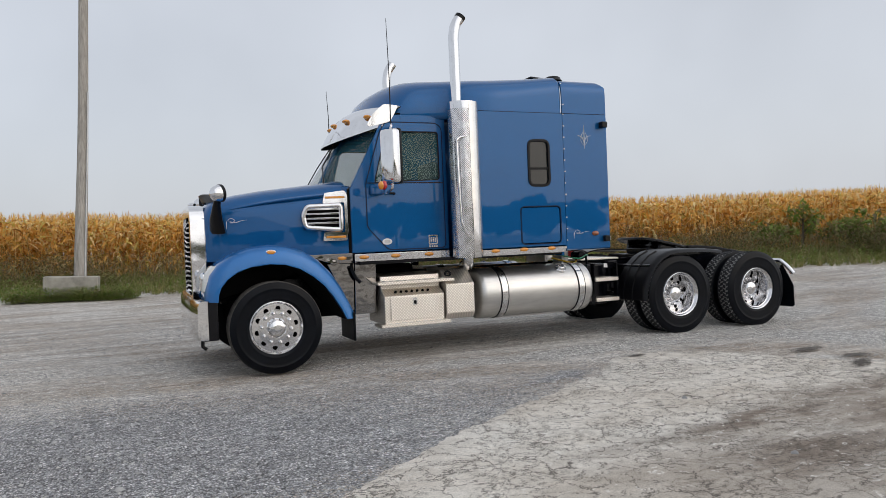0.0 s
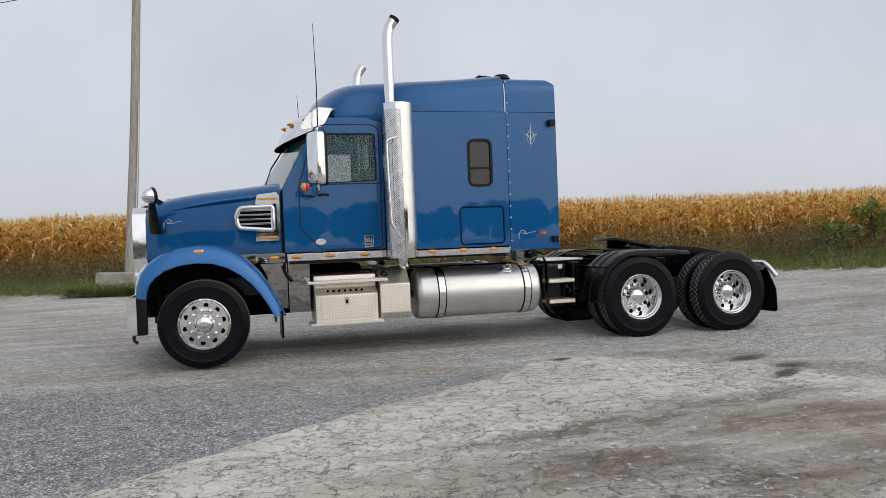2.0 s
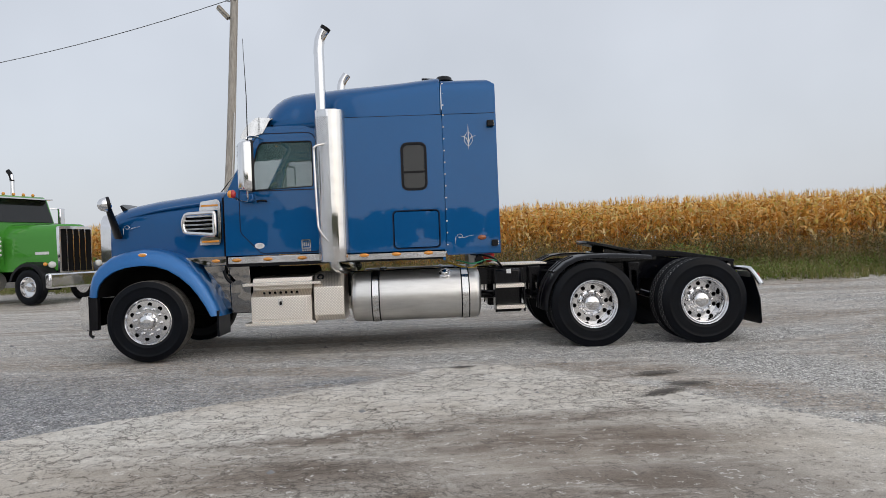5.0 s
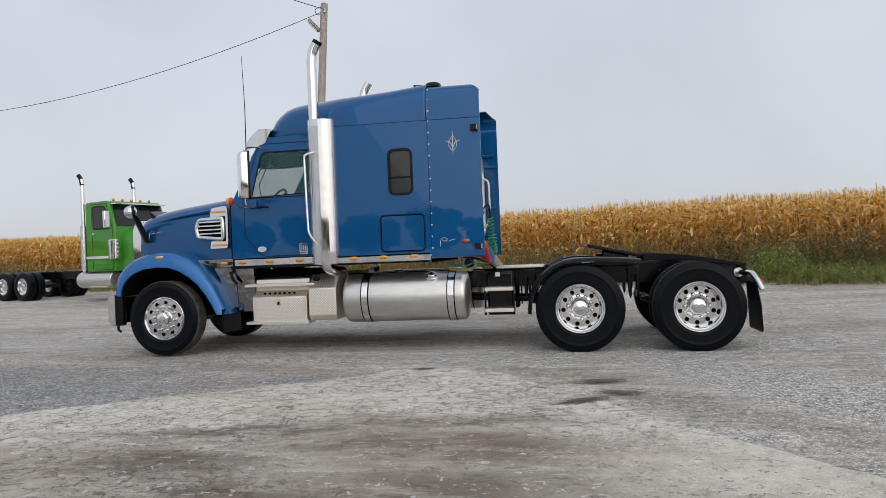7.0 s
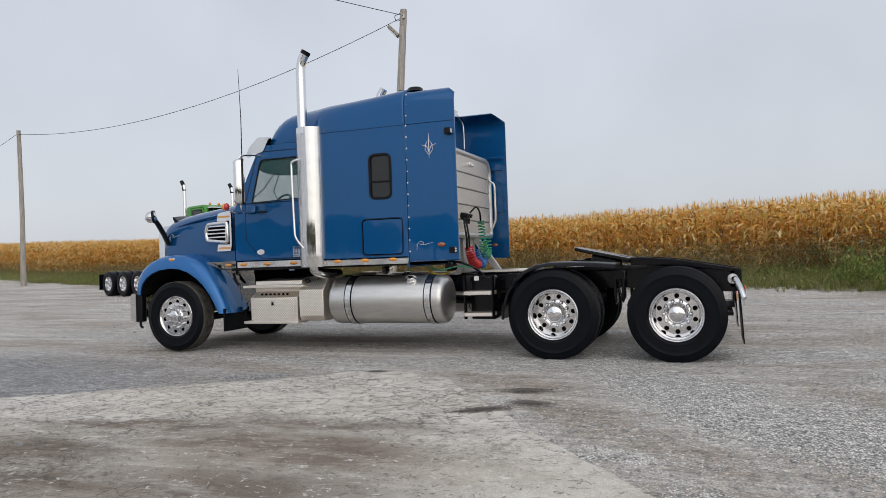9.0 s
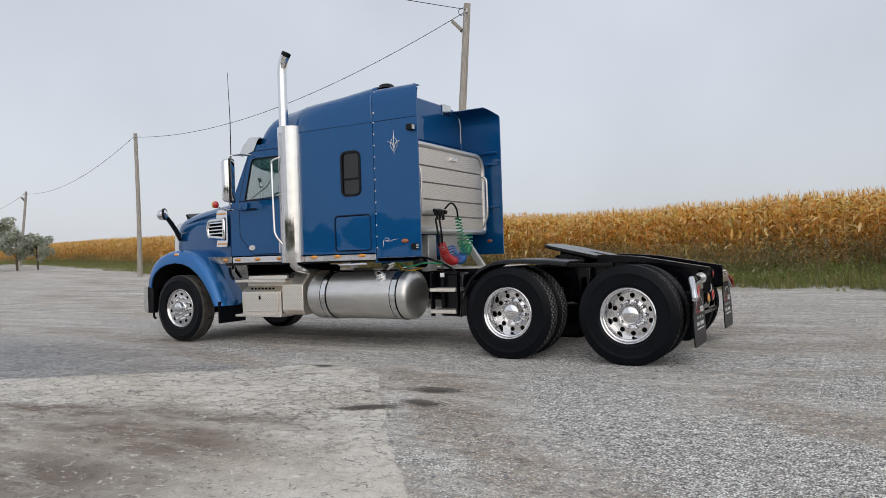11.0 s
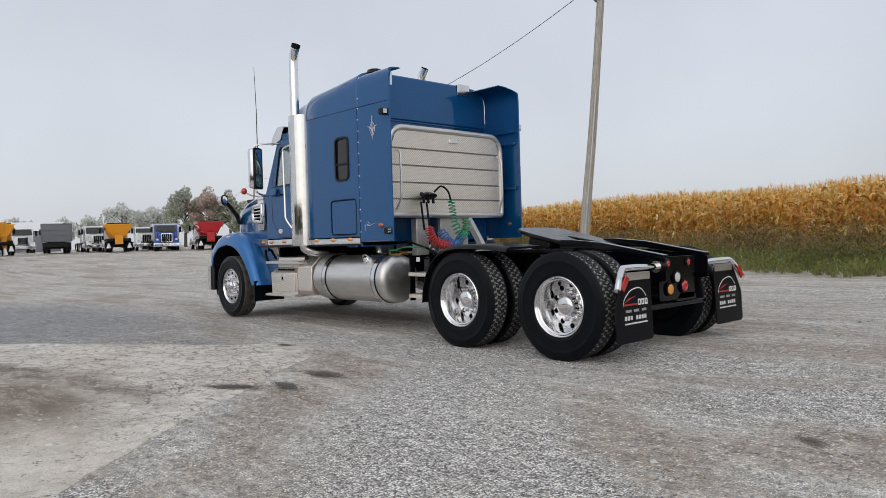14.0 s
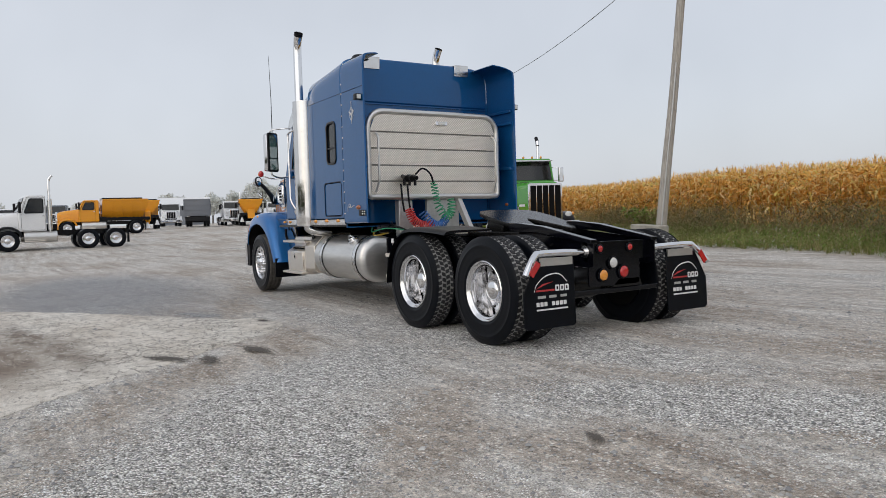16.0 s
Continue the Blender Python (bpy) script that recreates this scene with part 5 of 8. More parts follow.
for s in (-1, 1):
    # black block stands for the dark inner side of the chrome bumper's end
    bm = bm_()
    box(bm, -0.77, -0.62, min(s * 1.14, s * 1.235), max(s * 1.14, s * 1.24), 0.43, 0.86)
    part("bumper_end_inside", bm, BLACK, bumper, "black block for the dark inner side of the bumper end", bevel=0.01)
    bm = bm_()
    tube(bm, [(-0.78, s * 1.1, 0.44), (-0.78, s * 1.1, 0.36), (-0.74, s * 1.1, 0.33)], 0.02, 8)
    part("tow_hook", bm, BLACK, bumper)

# skirts with amber lamps
for s in (-1, 1):
    for x0, x1, y, lamps in ((0.985, 2.22, 1.045, (1.10, 1.50, 1.94)), (2.56, 3.80, 1.252, (2.76, 3.17, 3.58))):
        bm = bm_()
        box(bm, x0, x1, min(s * (y - 0.03), s * y), max(s * (y - 0.03), s * y), 1.185, 1.285)
        sk = part("skirt", bm, CHROME, truck, "polished steel skirt with marker lamps", bevel=0.006)
        for lx in lamps:
            bm = bm_()
            ball(bm, (lx, s * y, 1.245), 0.05, 14, 8, (1.25, 0.45, 0.5))
            part("marker_lamp", bm, AMBER, sk, "amber marker lamp")
    bm = bm_()
    ball(bm, (0.83, s * 1.045, 1.245), 0.045, 14, 8, (1.25, 0.45, 0.5))
    part("marker_lamp", bm, AMBER, truck, "amber marker lamp")

# exhaust stacks
for s in (-1, 1):
    cx, cy = 2.385, s * 1.235
    st = new("exhaust_stack")
    st.parent = truck
    st.matrix_basis = Matrix.Translation((cx, cy, 0))
    st["label"] = "tall chrome exhaust stack with heat guard"

    def arc_wall(a0, a1, r0, r1, z0, z1, n=18):
        bm = bm_()
        rings = []
        for i in range(n + 1):
            a = radians(a0 + (a1 - a0) * i / n)
            c, q = math.cos(a), math.sin(a)
            rings.append([Vector((r * c, 0.88 * r * q, z)) for r, z in ((r1, z0), (r1, z1), (r0, z1), (r0, z0))])
        return loft(bm, rings, True, True)
    # the smooth shield faces outwards and rearwards, the perforated part forwards
    if s < 0:
        part("smooth_guard", arc_wall(-89, 62, 0.186, 0.196, 1.18, 3.09), GUARD, st, angle=50)
        part("perforated_guard", arc_wall(118, 270.5, 0.184, 0.192, 1.18, 3.0), PERF, st, "perforated chrome guard", angle=50)
    else:
        part("smooth_guard", arc_wall(-62, 89, 0.186, 0.196, 1.18, 3.09), GUARD, st, angle=50)
        part("perforated_guard", arc_wall(89.5, 242, 0.184, 0.192, 1.18, 3.0), PERF, st, "perforated chrome guard", angle=50)
    bm = bm_()
    lathe(bm, [(0.186, 3.0), (0.1915, 3.002), (0.1915, 3.085), (0.19, 3.094), (0.170, 3.10), (0.0, 3.102)], 36, Matrix.Diagonal((1, 0.88, 1, 1)))
    part("guard_top", bm, CHROME, st)
    bm = bm_()
    path = smooth_path([(-0.095 + a_, s * 0.027 + b_, c_) for a_, b_, c_ in ((0, 0, 2.9), (0, 0, 3.3), (0, 0, 3.72), (0.0, 0, 3.88), (0.03, s * 0.004, 4.03), (0.105, s * 0.008, 4.15))], 6)
    tube(bm, path, 0.066, 24, caps=False)
    pipe = part("pipe", bm, CHROME, st, angle=60)
    bm = bm_()
    tube(bm, path[-8:-1], 0.0615, 20, caps=True)
    part("pipe_inside", bm, HOLE, pipe)
    # near tip painted black for soot and for the dark inside the opening
    bm = bm_()
    tube(bm, path[-3:], 0.0668, 24, caps=False)
    part("pipe_tip", bm, BLACK if s < 0 else CHROME, pipe, "black pipe mouth, for soot and the dark of its opening" if s < 0 else "")
    bm = bm_()
    tube(bm, smooth_path([(0, 0, 1.22), (0.0, -s * 0.02, 1.14), (0.05, -s * 0.12, 1.09), (0.1, -s * 0.35, 1.07)], 5), 0.07, 18)
    part("elbow", bm, STEEL, st)
    bm = bm_()
    tube(bm, smooth_path([(-0.06, s * 0.16, 2.66), (-0.17, s * 0.20, 2.62), (-0.185, s * 0.20, 2.5), (-0.17, s * 0.20, 1.75), (-0.15, s * 0.20, 1.58), (-0.06, s * 0.16, 1.44)], 5), 0.015, 10)
    part("grab_handle", bm, CHROME, st, "chrome grab handle")

# fuel tanks
for s in (-1, 1):
    cy, cz, R = s * 0.915, 0.70, 0.325
    bm = bm_()
    prof = [(0.05, 2.555), (0.22, 2.56), (0.29, 2.575), (0.318, 2.60), (R, 2.64), (R, 4.16), (0.318, 4.20), (0.29, 4.225), (0.22, 4.24), (0.0, 4.245)]
    m = Matrix.Translation((0, cy, cz)) @ Matrix(((0, 0, 1, 0), (1, 0, 0, 0), (0, 1, 0, 0), (0, 0, 0, 1)))
    lathe(bm, prof, 56, m)
    tank = part("fuel_tank", bm, ALU, truck, "large cylindrical aluminium fuel tank", angle=50)
    for x in (2.88, 4.035):
        for dx, w, r, mat_ in ((0, 0.040, R + 0.010, STEEL), (-0.045, 0.010, R + 0.006, RUBBER), (0.045, 0.010, R + 0.006, RUBBER)):
            bm = bm_()
            lathe(bm, [(R - 0.002, x + dx - w), (r, x + dx - w), (r, x + dx + w), (R - 0.002, x + dx + w)], 48, m)
            part("strap", bm, mat_, tank, "polished tank strap" if dx == 0 else "rubber strip beside the strap")
    bm = bm_()
    a = radians(52)
    p0 = Vector((3.78, cy + s * math.cos(a) * R * 0.9, cz + math.sin(a) * R * 0.9))
    dvec = Vector((0, s * math.cos(a), math.sin(a)))
    cyl(bm, p0, p0 + dvec * 0.06, 0.075, 24)
    cyl(bm, p0 + dvec * 0.06, p0 + dvec * 0.095, 0.06, 24, 0.045)
    cap = part("filler_cap", bm, CHROME, tank, "chrome filler cap", bevel=0.005)
    bm = bm_()
    tube(bm, smooth_path([p0 + dvec * 0.08 + Vector((-0.08, 0, 0)), p0 + dvec * 0.13, p0 + dvec * 0.08 + Vector((0.08, 0, 0))], 4), 0.008, 6)
    part("cap_handle", bm, STEEL, cap)

# battery box and steps
for s in (-1, 1):
    def yb(a, b):
        return min(s * a, s * b), max(s * a, s * b)
    bx = new("step_box")
    bx.parent = truck
    bx["label"] = "tread-plate battery box with two steps"
    bm = bm_()
    sheet(bm, [[(-0.55, 0.43), (-1.17, 0.43), (-1.18, 0.76), (-1.05, 0.84), (-1.03, 1.0), (-0.55, 1.02)]], 0.77, across(1.29))
    if s > 0:
        bmesh.ops.scale(bm, vec=(1, -1, 1), verts=bm.verts)
    part("box_body", bm, TREADPLATE, bx, bevel=0.008)
    bm = bm_()
    box(bm, 1.36, 2.0, *yb(1.176, 1.19), 0.47, 0.75)
    dd = part("box_lid", bm, TREADPLATE, bx, bevel=0.006)
    bm = bm_()
    sheet(bm, [rounded(1.64, 1.70, 0.64, 0.735, 0.02)], 0.012, side(s * 1.19, s))
    lt = part("latch", bm, CHROME, dd, "chrome paddle latch", bevel=0.003)
    bm = bm_()
    sheet(bm, [rounded(1.655, 1.685, 0.655, 0.70, 0.008)], 0.016, side(s * 1.19, s))
    part("latch_recess", bm, HOLE, lt)
    bm = bm_()
    sheet(bm, [[(-0.55, 0.43), (-1.12, 0.43), (-1.18, 0.50), (-1.18, 0.86), (-0.98, 1.04), (-0.55, 1.05)]], 0.385, across(2.09))
    if s > 0:
        bmesh.ops.scale(bm, vec=(1, -1, 1), verts=bm.verts)
    part("end_cover", bm, TREADPLATE, bx, bevel=0.01)
    for z, x0, x1, y1 in ((0.905, 1.20, 2.19, 1.22), (0.40, 1.22, 2.11, 1.25)):
        bm = bm_()
        box(bm, x0, x1, *yb(0.98, y1), z, z + 0.035)
        step = part("step", bm, TREADPLATE, bx, "ribbed aluminium step", bevel=0.004)
        for k in range(9):
            bm = bm_()
            box(bm, x0 + 0.1 + 0.09 * k, x0 + 0.15 + 0.09 * k, *yb(y1 - 0.16, y1 - 0.03), z + 0.035, z + 0.043)
            part("grip", bm, ALU, step)
    for k in range(7):
        bm = bm_()
        cyl(bm, (1.45 + 0.07 * k, s * 1.11, 0.80), (1.45 + 0.07 * k, s * 1.128, 0.812), 0.016, 10)
        part("drain_hole", bm, HOLE, bx)
    bm = bm_()
    tube(bm, [(2.17 + 0.035 * math.cos(a), s * (1.06 + 0.0 * a), 0.985 + 0.03 * math.sin(a)) for a in np.linspace(0, 2 * math.pi, 14)], 0.013, 8)
    part("cap_ring", bm, BLACK, bx)

# mirrors, aerials, little lamps on the cab
for s in (-1, 1):
    mi = new("door_mirror")
    mi.parent = truck
    mi["label"] = "tall chrome-backed door mirror"
    mm = Matrix.Translation((1.36, s * 1.43, 2.405)) @ Matrix.Rotation(-s * radians(32), 4, "Z")
    bm = bm_()
    loft(bm, [[mm @ Vector((x, y, z)) for y, z in rounded(-0.115 * k, 0.115 * k, -0.315 * k2, 0.315 * k2, 0.04, 5)] for x, k, k2 in ((-0.085, 0.72, 0.9), (-0.06, 0.93, 0.975), (-0.02, 1, 1), (0.035, 1, 1))])
    part("shell", bm, CHROME, mi, angle=50)
    bm = bm_()
    loft(bm, [[mm @ Vector((x, y, z)) for y, z in rounded(-0.122, 0.122, -0.322, 0.322, 0.04, 5)] for x in (0.025, 0.055)])
    part("rim", bm, BLACK, mi)
    for z0, z1 in ((-0.09, 0.295), (-0.295, -0.105)):
        bm = bm_()
        sheet(bm, [rounded(-0.092, 0.092, z0, z1, 0.02)], 0.004, mm @ across(0.0535))
        part("mirror_pane", bm, MIRROR, mi)
    bm = bm_()
    tube(bm, smooth_path([(1.36, s * 1.43, 2.71), (1.38, s * 1.42, 2.77), (1.44, s * 1.25, 2.80), (1.50, s * 1.03, 2.80)], 4), 0.014, 8)
    part("upper_arm", bm, CHROME, mi)
    bm = bm_()
    tube(bm, smooth_path([(1.36, s * 1.43, 2.10), (1.36, s * 1.41, 2.03), (1.34, s * 1.25, 1.99), (1.34, s * 1.04, 2.03)], 4), 0.014, 8)
    part("lower_arm", bm, CHROME, mi)
    bm = bm_()
    box(bm, 1.20, 1.36, *sorted((s * 1.04, s * 1.10)), 1.98, 2.10)
    part("bracket", bm, PAINT, mi, bevel=0.02)
    bm = bm_()
    ball(bm, (1.18, s * 1.56, 2.06), 0.045, 14, 8, (0.8, 0.9, 1.1))
    part("turn_lamp", bm, AMBER, mi, "amber side turn lamp")
    bm = bm_()
    ball(bm, (1.215, s * 1.56, 2.06), 0.05, 14, 8, (0.7, 0.9, 1.05))
    part("rear_lens", bm, RED, mi, "red rear-facing lens")
    bm = bm_()
    tube(bm, smooth_path([(1.33, s * 1.2, 1.99), (1.27, s * 1.4, 1.98), (1.2, s * 1.56, 2.04)], 4), 0.012, 8)
    part("lamp_stalk", bm, CHROME, mi)
    bm = bm_()
    top_z = 4.0 if s < 0 else 3.72
    tube(bm, [(1.38, s * 1.40, 2.72), (1.385, s * 1.40, 3.3), (1.37, s * 1.41, top_z)], [0.008, 0.006, 0.003], 6)
    part("whip_aerial", bm, BLACK, mi, "thin black whip aerial")
    # bonnet mirror on its black arm
    hm = new("bonnet_mirror")
    hm.parent = truck
    hm["label"] = "round chrome bonnet mirror on a black arm"
    bm = bm_()
    loft(bm, [ring_at(p, (-0.25, s * 0.35, 1), r1, 12, r2) for p, r1, r2 in (((-0.53, s * 0.73, 1.60), 0.03, 0.11), ((-0.55, s * 0.79, 1.76), 0.04, 0.085), ((-0.55, s * 0.90, 1.90), 0.04, 0.05), ((-0.535, s * 1.02, 2.01), 0.035, 0.04))])
    part("arm", bm, BLACK, hm)
    hq = Matrix.Translation((-0.53, s * 1.05, 2.03)) @ Matrix.Rotation(radians(82), 4, "Y") @ Matrix.Rotation(s * radians(28), 4, "X") @ Matrix.Diagonal((1.12, 0.95, 1, 1))
    bm = bm_()
    lathe(bm, [(0.0, -0.115), (0.035, -0.108), (0.064, -0.082), (0.080, -0.04), (0.084, -0.004)], 28, hq)
    part("shell", bm, CHROME, hm, "chrome mirror back")
    bm = bm_()
    lathe(bm, [(0.082, -0.006), (0.088, 0.0), (0.088, 0.03), (0.082, 0.037), (0.074, 0.033), (0.074, 0.022)], 28, hq)
    part("rim", bm, BLACK, hm)
    bm = bm_()
    lathe(bm, [(0.0, 0.062), (0.025, 0.059), (0.05, 0.047), (0.076, 0.025)], 28, hq)
    part("mirror_pane", bm, MIRROR, hm)

# black wind deflector standing on the front edge of the bonnet
bm = bm_()
rings = []
for y in np.linspace(-0.58, 0.58, 13):
    k = (y / 0.58) ** 2
    rings.append([Vector((-0.60 + 0.10 * k, y, 1.985 - 0.07 * k)), Vector((-0.655 + 0.10 * k, y, 2.075 - 0.04 * k)), Vector((-0.64 + 0.10 * k, y, 2.085 - 0.04 * k)), Vector((-0.50 + 0.08 * k, y, 2.03 - 0.07 * k))])
loft(bm, rings, True, True)
part("wind_deflector", bm, BLACK, bonnet, "black bonnet wind deflector")

# work lamps and marker on the extenders, roof vent, corner plates
for s in (-1, 1):
    bm = bm_()
    box(bm, 4.385, 4.47, *sorted((s * 1.252, s * 1.335)), 2.82, 2.90)
    wlamp = part("work_lamp", bm, BLACK, truck, "small black work lamp", bevel=0.01)
    bm = bm_()
    box(bm, 4.468, 4.476, *sorted((s * 1.265, s * 1.322)), 2.832, 2.888)
    part("lens", bm, WHITELENS, wlamp)
    bm = bm_()
    ball(bm, (4.27, s * 1.25, 1.415), 0.05, 14, 8, (1.15, 0.7, 0.65))
    part("side_lamp", bm, make_lens("brown_amber_lens", (0.35, 0.1, 0.03)), truck, "dark amber side lamp")
    bm = bm_()
    box(bm, 4.39, 4.47, *sorted((s * 1.252, s * 1.31)), 1.30, 1.38)
    wl2 = part("work_lamp", bm, BLACK, truck, "small black work lamp", bevel=0.008)
    for k in range(4):
        bm = bm_()
        ball(bm, (4.472, s * (1.267 + 0.028 * (k % 2)), 1.325 + 0.03 * (k // 2)), 0.011, 8, 6)
        part("lens", bm, WHITELENS, wl2)
    # bright square corner plates over the roof's rear edge
    bm = bm_()
    q = Matrix.Translation((3.80, s * 0.76, 3.515)) @ Matrix.Rotation(radians(4), 4, "Y")
    box(bm, -0.22, 0.02, -0.12, 0.12, 0.0, 0.03, q)
    cp = part("corner_plate", bm, BLACK, truck, "black roof bracket", bevel=0.012)
    bm = bm_()
    box(bm, 0.022, 0.034, -0.125, 0.125, -0.13, 0.04, q)
    part("plate_face", bm, STEEL, cp, "bright steel face", bevel=0.003)
bm = bm_()
lathe(bm, [(0.0, 0.06), (0.08, 0.058), (0.10, 0.045), (0.11, 0.02), (0.13, 0.0)], 24, Matrix.Translation((3.87, -0.97, 3.482)))
part("roof_vent", bm, BLACK, truck, "low black roof vent")

# silver pinstripe decals
def decal(paths, y, name="pinstripe"):
    bm = bm_()
    for p, r in paths:
        q = smooth_path([(a, y, b) for a, b in p], 6)
        n = len(q)
        tube(bm, q, [max(0.0012, r * math.sin(math.pi * (0.08 + 0.84 * i / (n - 1)))) for i in range(n)], 6)
    return part(name, bm, SILVER, truck, "silver scrollwork pinstripe")


cx, cz = 4.145, 2.70
decal([([(cx, cz - 0.16), (cx, cz), (cx, cz + 0.16)], 0.006), ([(cx - 0.1, cz + 0.02), (cx - 0.03, cz - 0.01), (cx, cz - 0.09)], 0.005), ([(cx + 0.1, cz + 0.02), (cx + 0.03, cz - 0.01), (cx, cz - 0.09)], 0.005),
       ([(cx - 0.05, cz - 0.06), (cx - 0.045, cz + 0.01), (cx - 0.01, cz + 0.07)], 0.004), ([(cx + 0.05, cz - 0.06), (cx + 0.045, cz + 0.01), (cx + 0.01, cz + 0.07)], 0.004), ([(cx - 0.06, cz - 0.04), (cx, cz - 0.11), (cx + 0.06, cz - 0.04)], 0.004)], -1.2535)
for ox, oz, yy, slope in ((3.93, 1.42, -1.2535, 0), (-0.44, 1.71, -0.79, 1)):
    pts = [([(ox, oz - 0.09), (ox + 0.005, oz), (ox + 0.01, oz + 0.01)], 0.006), ([(ox, oz + 0.01), (ox + 0.06, oz + 0.06), (ox + 0.12, oz + 0.03), (ox + 0.07, oz), (ox + 0.03, oz + 0.03)], 0.004), ([(ox + 0.05, oz + 0.02), (ox + 0.13, oz), (ox + 0.2, oz + 0.02), (ox + 0.30, oz + 0.035)], 0.004)]
    pts = [([(ox + 0.8 * (a - ox), oz + 0.8 * (b - oz)) for a, b in p], r * 0.7) for p, r in pts]
    dc = decal(pts, yy)
    if slope:
        dc.matrix_basis = Matrix.Translation((ox, yy, 0)) @ Matrix.Rotation(radians(-12), 4, "Z") @ Matrix.Translation((-ox, -yy, 0))

# ---------------------------------------------------------------- wheels
R_T = 0.518


def mesh_of(bm):
    bmesh.ops.recalc_face_normals(bm, faces=bm.faces)
    me = bpy.data.meshes.new("piece")
    bm.to_mesh(me)
    bm.free()
    return me


def tyre_mesh(w, drive):
    bm = bm_()
    h = w / 2
    prof = [(0.285, -h * 0.72), (0.30, -h * 0.86), (0.322, -h * 0.94), (0.328, -h * 0.97), (0.336, -h * 0.965), (0.365, -h * 0.985), (0.40, -h * 1.0), (0.43, -h * 0.998), (0.434, -h * 1.012), (0.444, -h * 1.01), (0.448, -h * 0.99), (0.468, -h * 0.97), (0.492, -h * 0.91), (0.508, -h * 0.86), (0.5175, -h * 0.795)]
    k = len(prof)
    if not drive:
        half = [(r, -z) for r, z in reversed(prof[:-2])]
        lathe(bm, prof[:-1], 72)
        lathe(bm, [(prof[-2][0], -prof[-2][1])] + half, 72)
        return mesh_of(bm)
    else:
        prof += [(R_T - 0.018, -h * 0.70), (R_T - 0.018, h * 0.70)]
    prof += [(r, -z) for r, z in reversed(prof[:k])]
    lathe(bm, prof, 72)
    return mesh_of(bm)


def steer_tread_mesh(w):
    """Ribbed tread of a steering tyre, with three grooves round it."""
    bm = bm_()
    h = w / 2
    prof = [(0.506, -h * 0.85), (0.517, -h * 0.76)]
    if w:
        for g in (-0.45, 0.0, 0.45):
            prof += [(R_T, h * (g - 0.07)), (R_T - 0.014, h * (g - 0.045)), (R_T - 0.014, h * (g + 0.045)), (R_T, h * (g + 0.07))]
    prof += [(0.517, h * 0.76), (0.506, h * 0.85)]
    lathe(bm, prof, 72)
    return mesh_of(bm)


def tread_mesh(w):
    """Lugs of a drive tyre: four rows of angled blocks."""
    bm = bm_()
    h = w / 2
    n = 54
    for row, (zc, hw, off, sk) in enumerate(((-0.64, 0.175, 0.0, 0.25), (-0.215, 0.185, 0.5, -0.35), (0.215, 0.185, 0.0, 0.35), (0.64, 0.175, 0.5, -0.25))):
        for i in range(n):
            a = 2 * math.pi * (i + off) / n
            da = 2 * math.pi / n * 0.35
            z0, z1 = h * (zc - hw), h * (zc + hw)
            ro = R_T if abs(zc) < 0.5 else R_T - 0.004
            pts = []
            for r, sh in ((R_T - 0.03, 1.0), (ro, 0.9)):
                for zz, q in ((z0, -sk), (z0 * 0.5 + z1 * 0.5, 0.0), (z1, sk)):
                    for sgn in (-1, 1):
                        aa = a + da * sh * sgn + q * da * 0.9
                        pts.append(bm.verts.new((r * math.cos(aa), r * math.sin(aa), zc * h + (zz - zc * h) * (1 if r < ro else 0.94))))
            lo, hi = pts[:6], pts[6:]
            for k in (0, 2):
                bm.faces.new((hi[k], hi[k + 1], hi[k + 3], hi[k + 2]))
                bm.faces.new((lo[k], lo[k + 2], hi[k + 2], hi[k]))
                bm.faces.new((lo[k + 1], hi[k + 1], hi[k + 3], lo[k + 3]))
            bm.faces.new((lo[0], hi[0], hi[1], lo[1]))
            bm.faces.new((lo[4], lo[5], hi[5], hi[4]))
    bmesh.ops.recalc_face_normals(bm, faces=bm.faces)
    me = bpy.data.meshes.new("tread")
    bm.to_mesh(me)
    bm.free()
    return me


def taller(me, by=0.0225):
    """Grows the wall of a drive tyre, so that its tread stands further out; the bead stays on the rim."""
    for v in me.vertices:
        r = math.hypot(v.co.x, v.co.y)
        k = 1 + by * max(0.0, r - 0.31) / (R_T - 0.31) / max(r, 0.1)
        v.co.x, v.co.y = v.co.x * k, v.co.y * k
    return me


STEER_TYRE, DRIVE_TYRE, TREAD, STEER_TREAD = tyre_mesh(0.285, False), taller(tyre_mesh(0.262, True)), taller(tread_mesh(0.25)), steer_tread_mesh(0.285)


def disc(depth_z, r_in=0.10, r_out=0.272, holes=10, r_hole=0.029, r_ring=0.218):
    bm = bm_()
    loops = [circle(0, 0, r_out, 60)] + [circle(r_ring * math.cos(2 * math.pi * i / holes), r_ring * math.sin(2 * math.pi * i / holes), r_hole, 14) for i in range(holes)]
    sheet(bm, loops, 0.016, Matrix.Translation((0, 0, depth_z)))
    return bm


def rim_mesh(front):
    """z points outwards from the truck."""
    bm = bm_()
    if front:
        lathe(bm, [(0.30, -0.10), (0.30, 0.095), (0.302, 0.118), (0.292, 0.124), (0.283, 0.116), (0.274, 0.098), (0.265, 0.09)], 64)
        lathe(bm, [(0.205, 0.1), (0.17, 0.102), (0.15, 0.104), (0.13, 0.104)], 48)
    else:
        lathe(bm, [(0.30, -0.11), (0.30, 0.10), (0.304, 0.120), (0.296, 0.128), (0.287, 0.122), (0.278, 0.10), (0.272, 0.092), (0.262, 0.088), (0.257, 0.07), (0.252, 0.02), (0.247, -0.03), (0.243, -0.08), (0.238, -0.105)], 64)
    return mesh_of(bm)


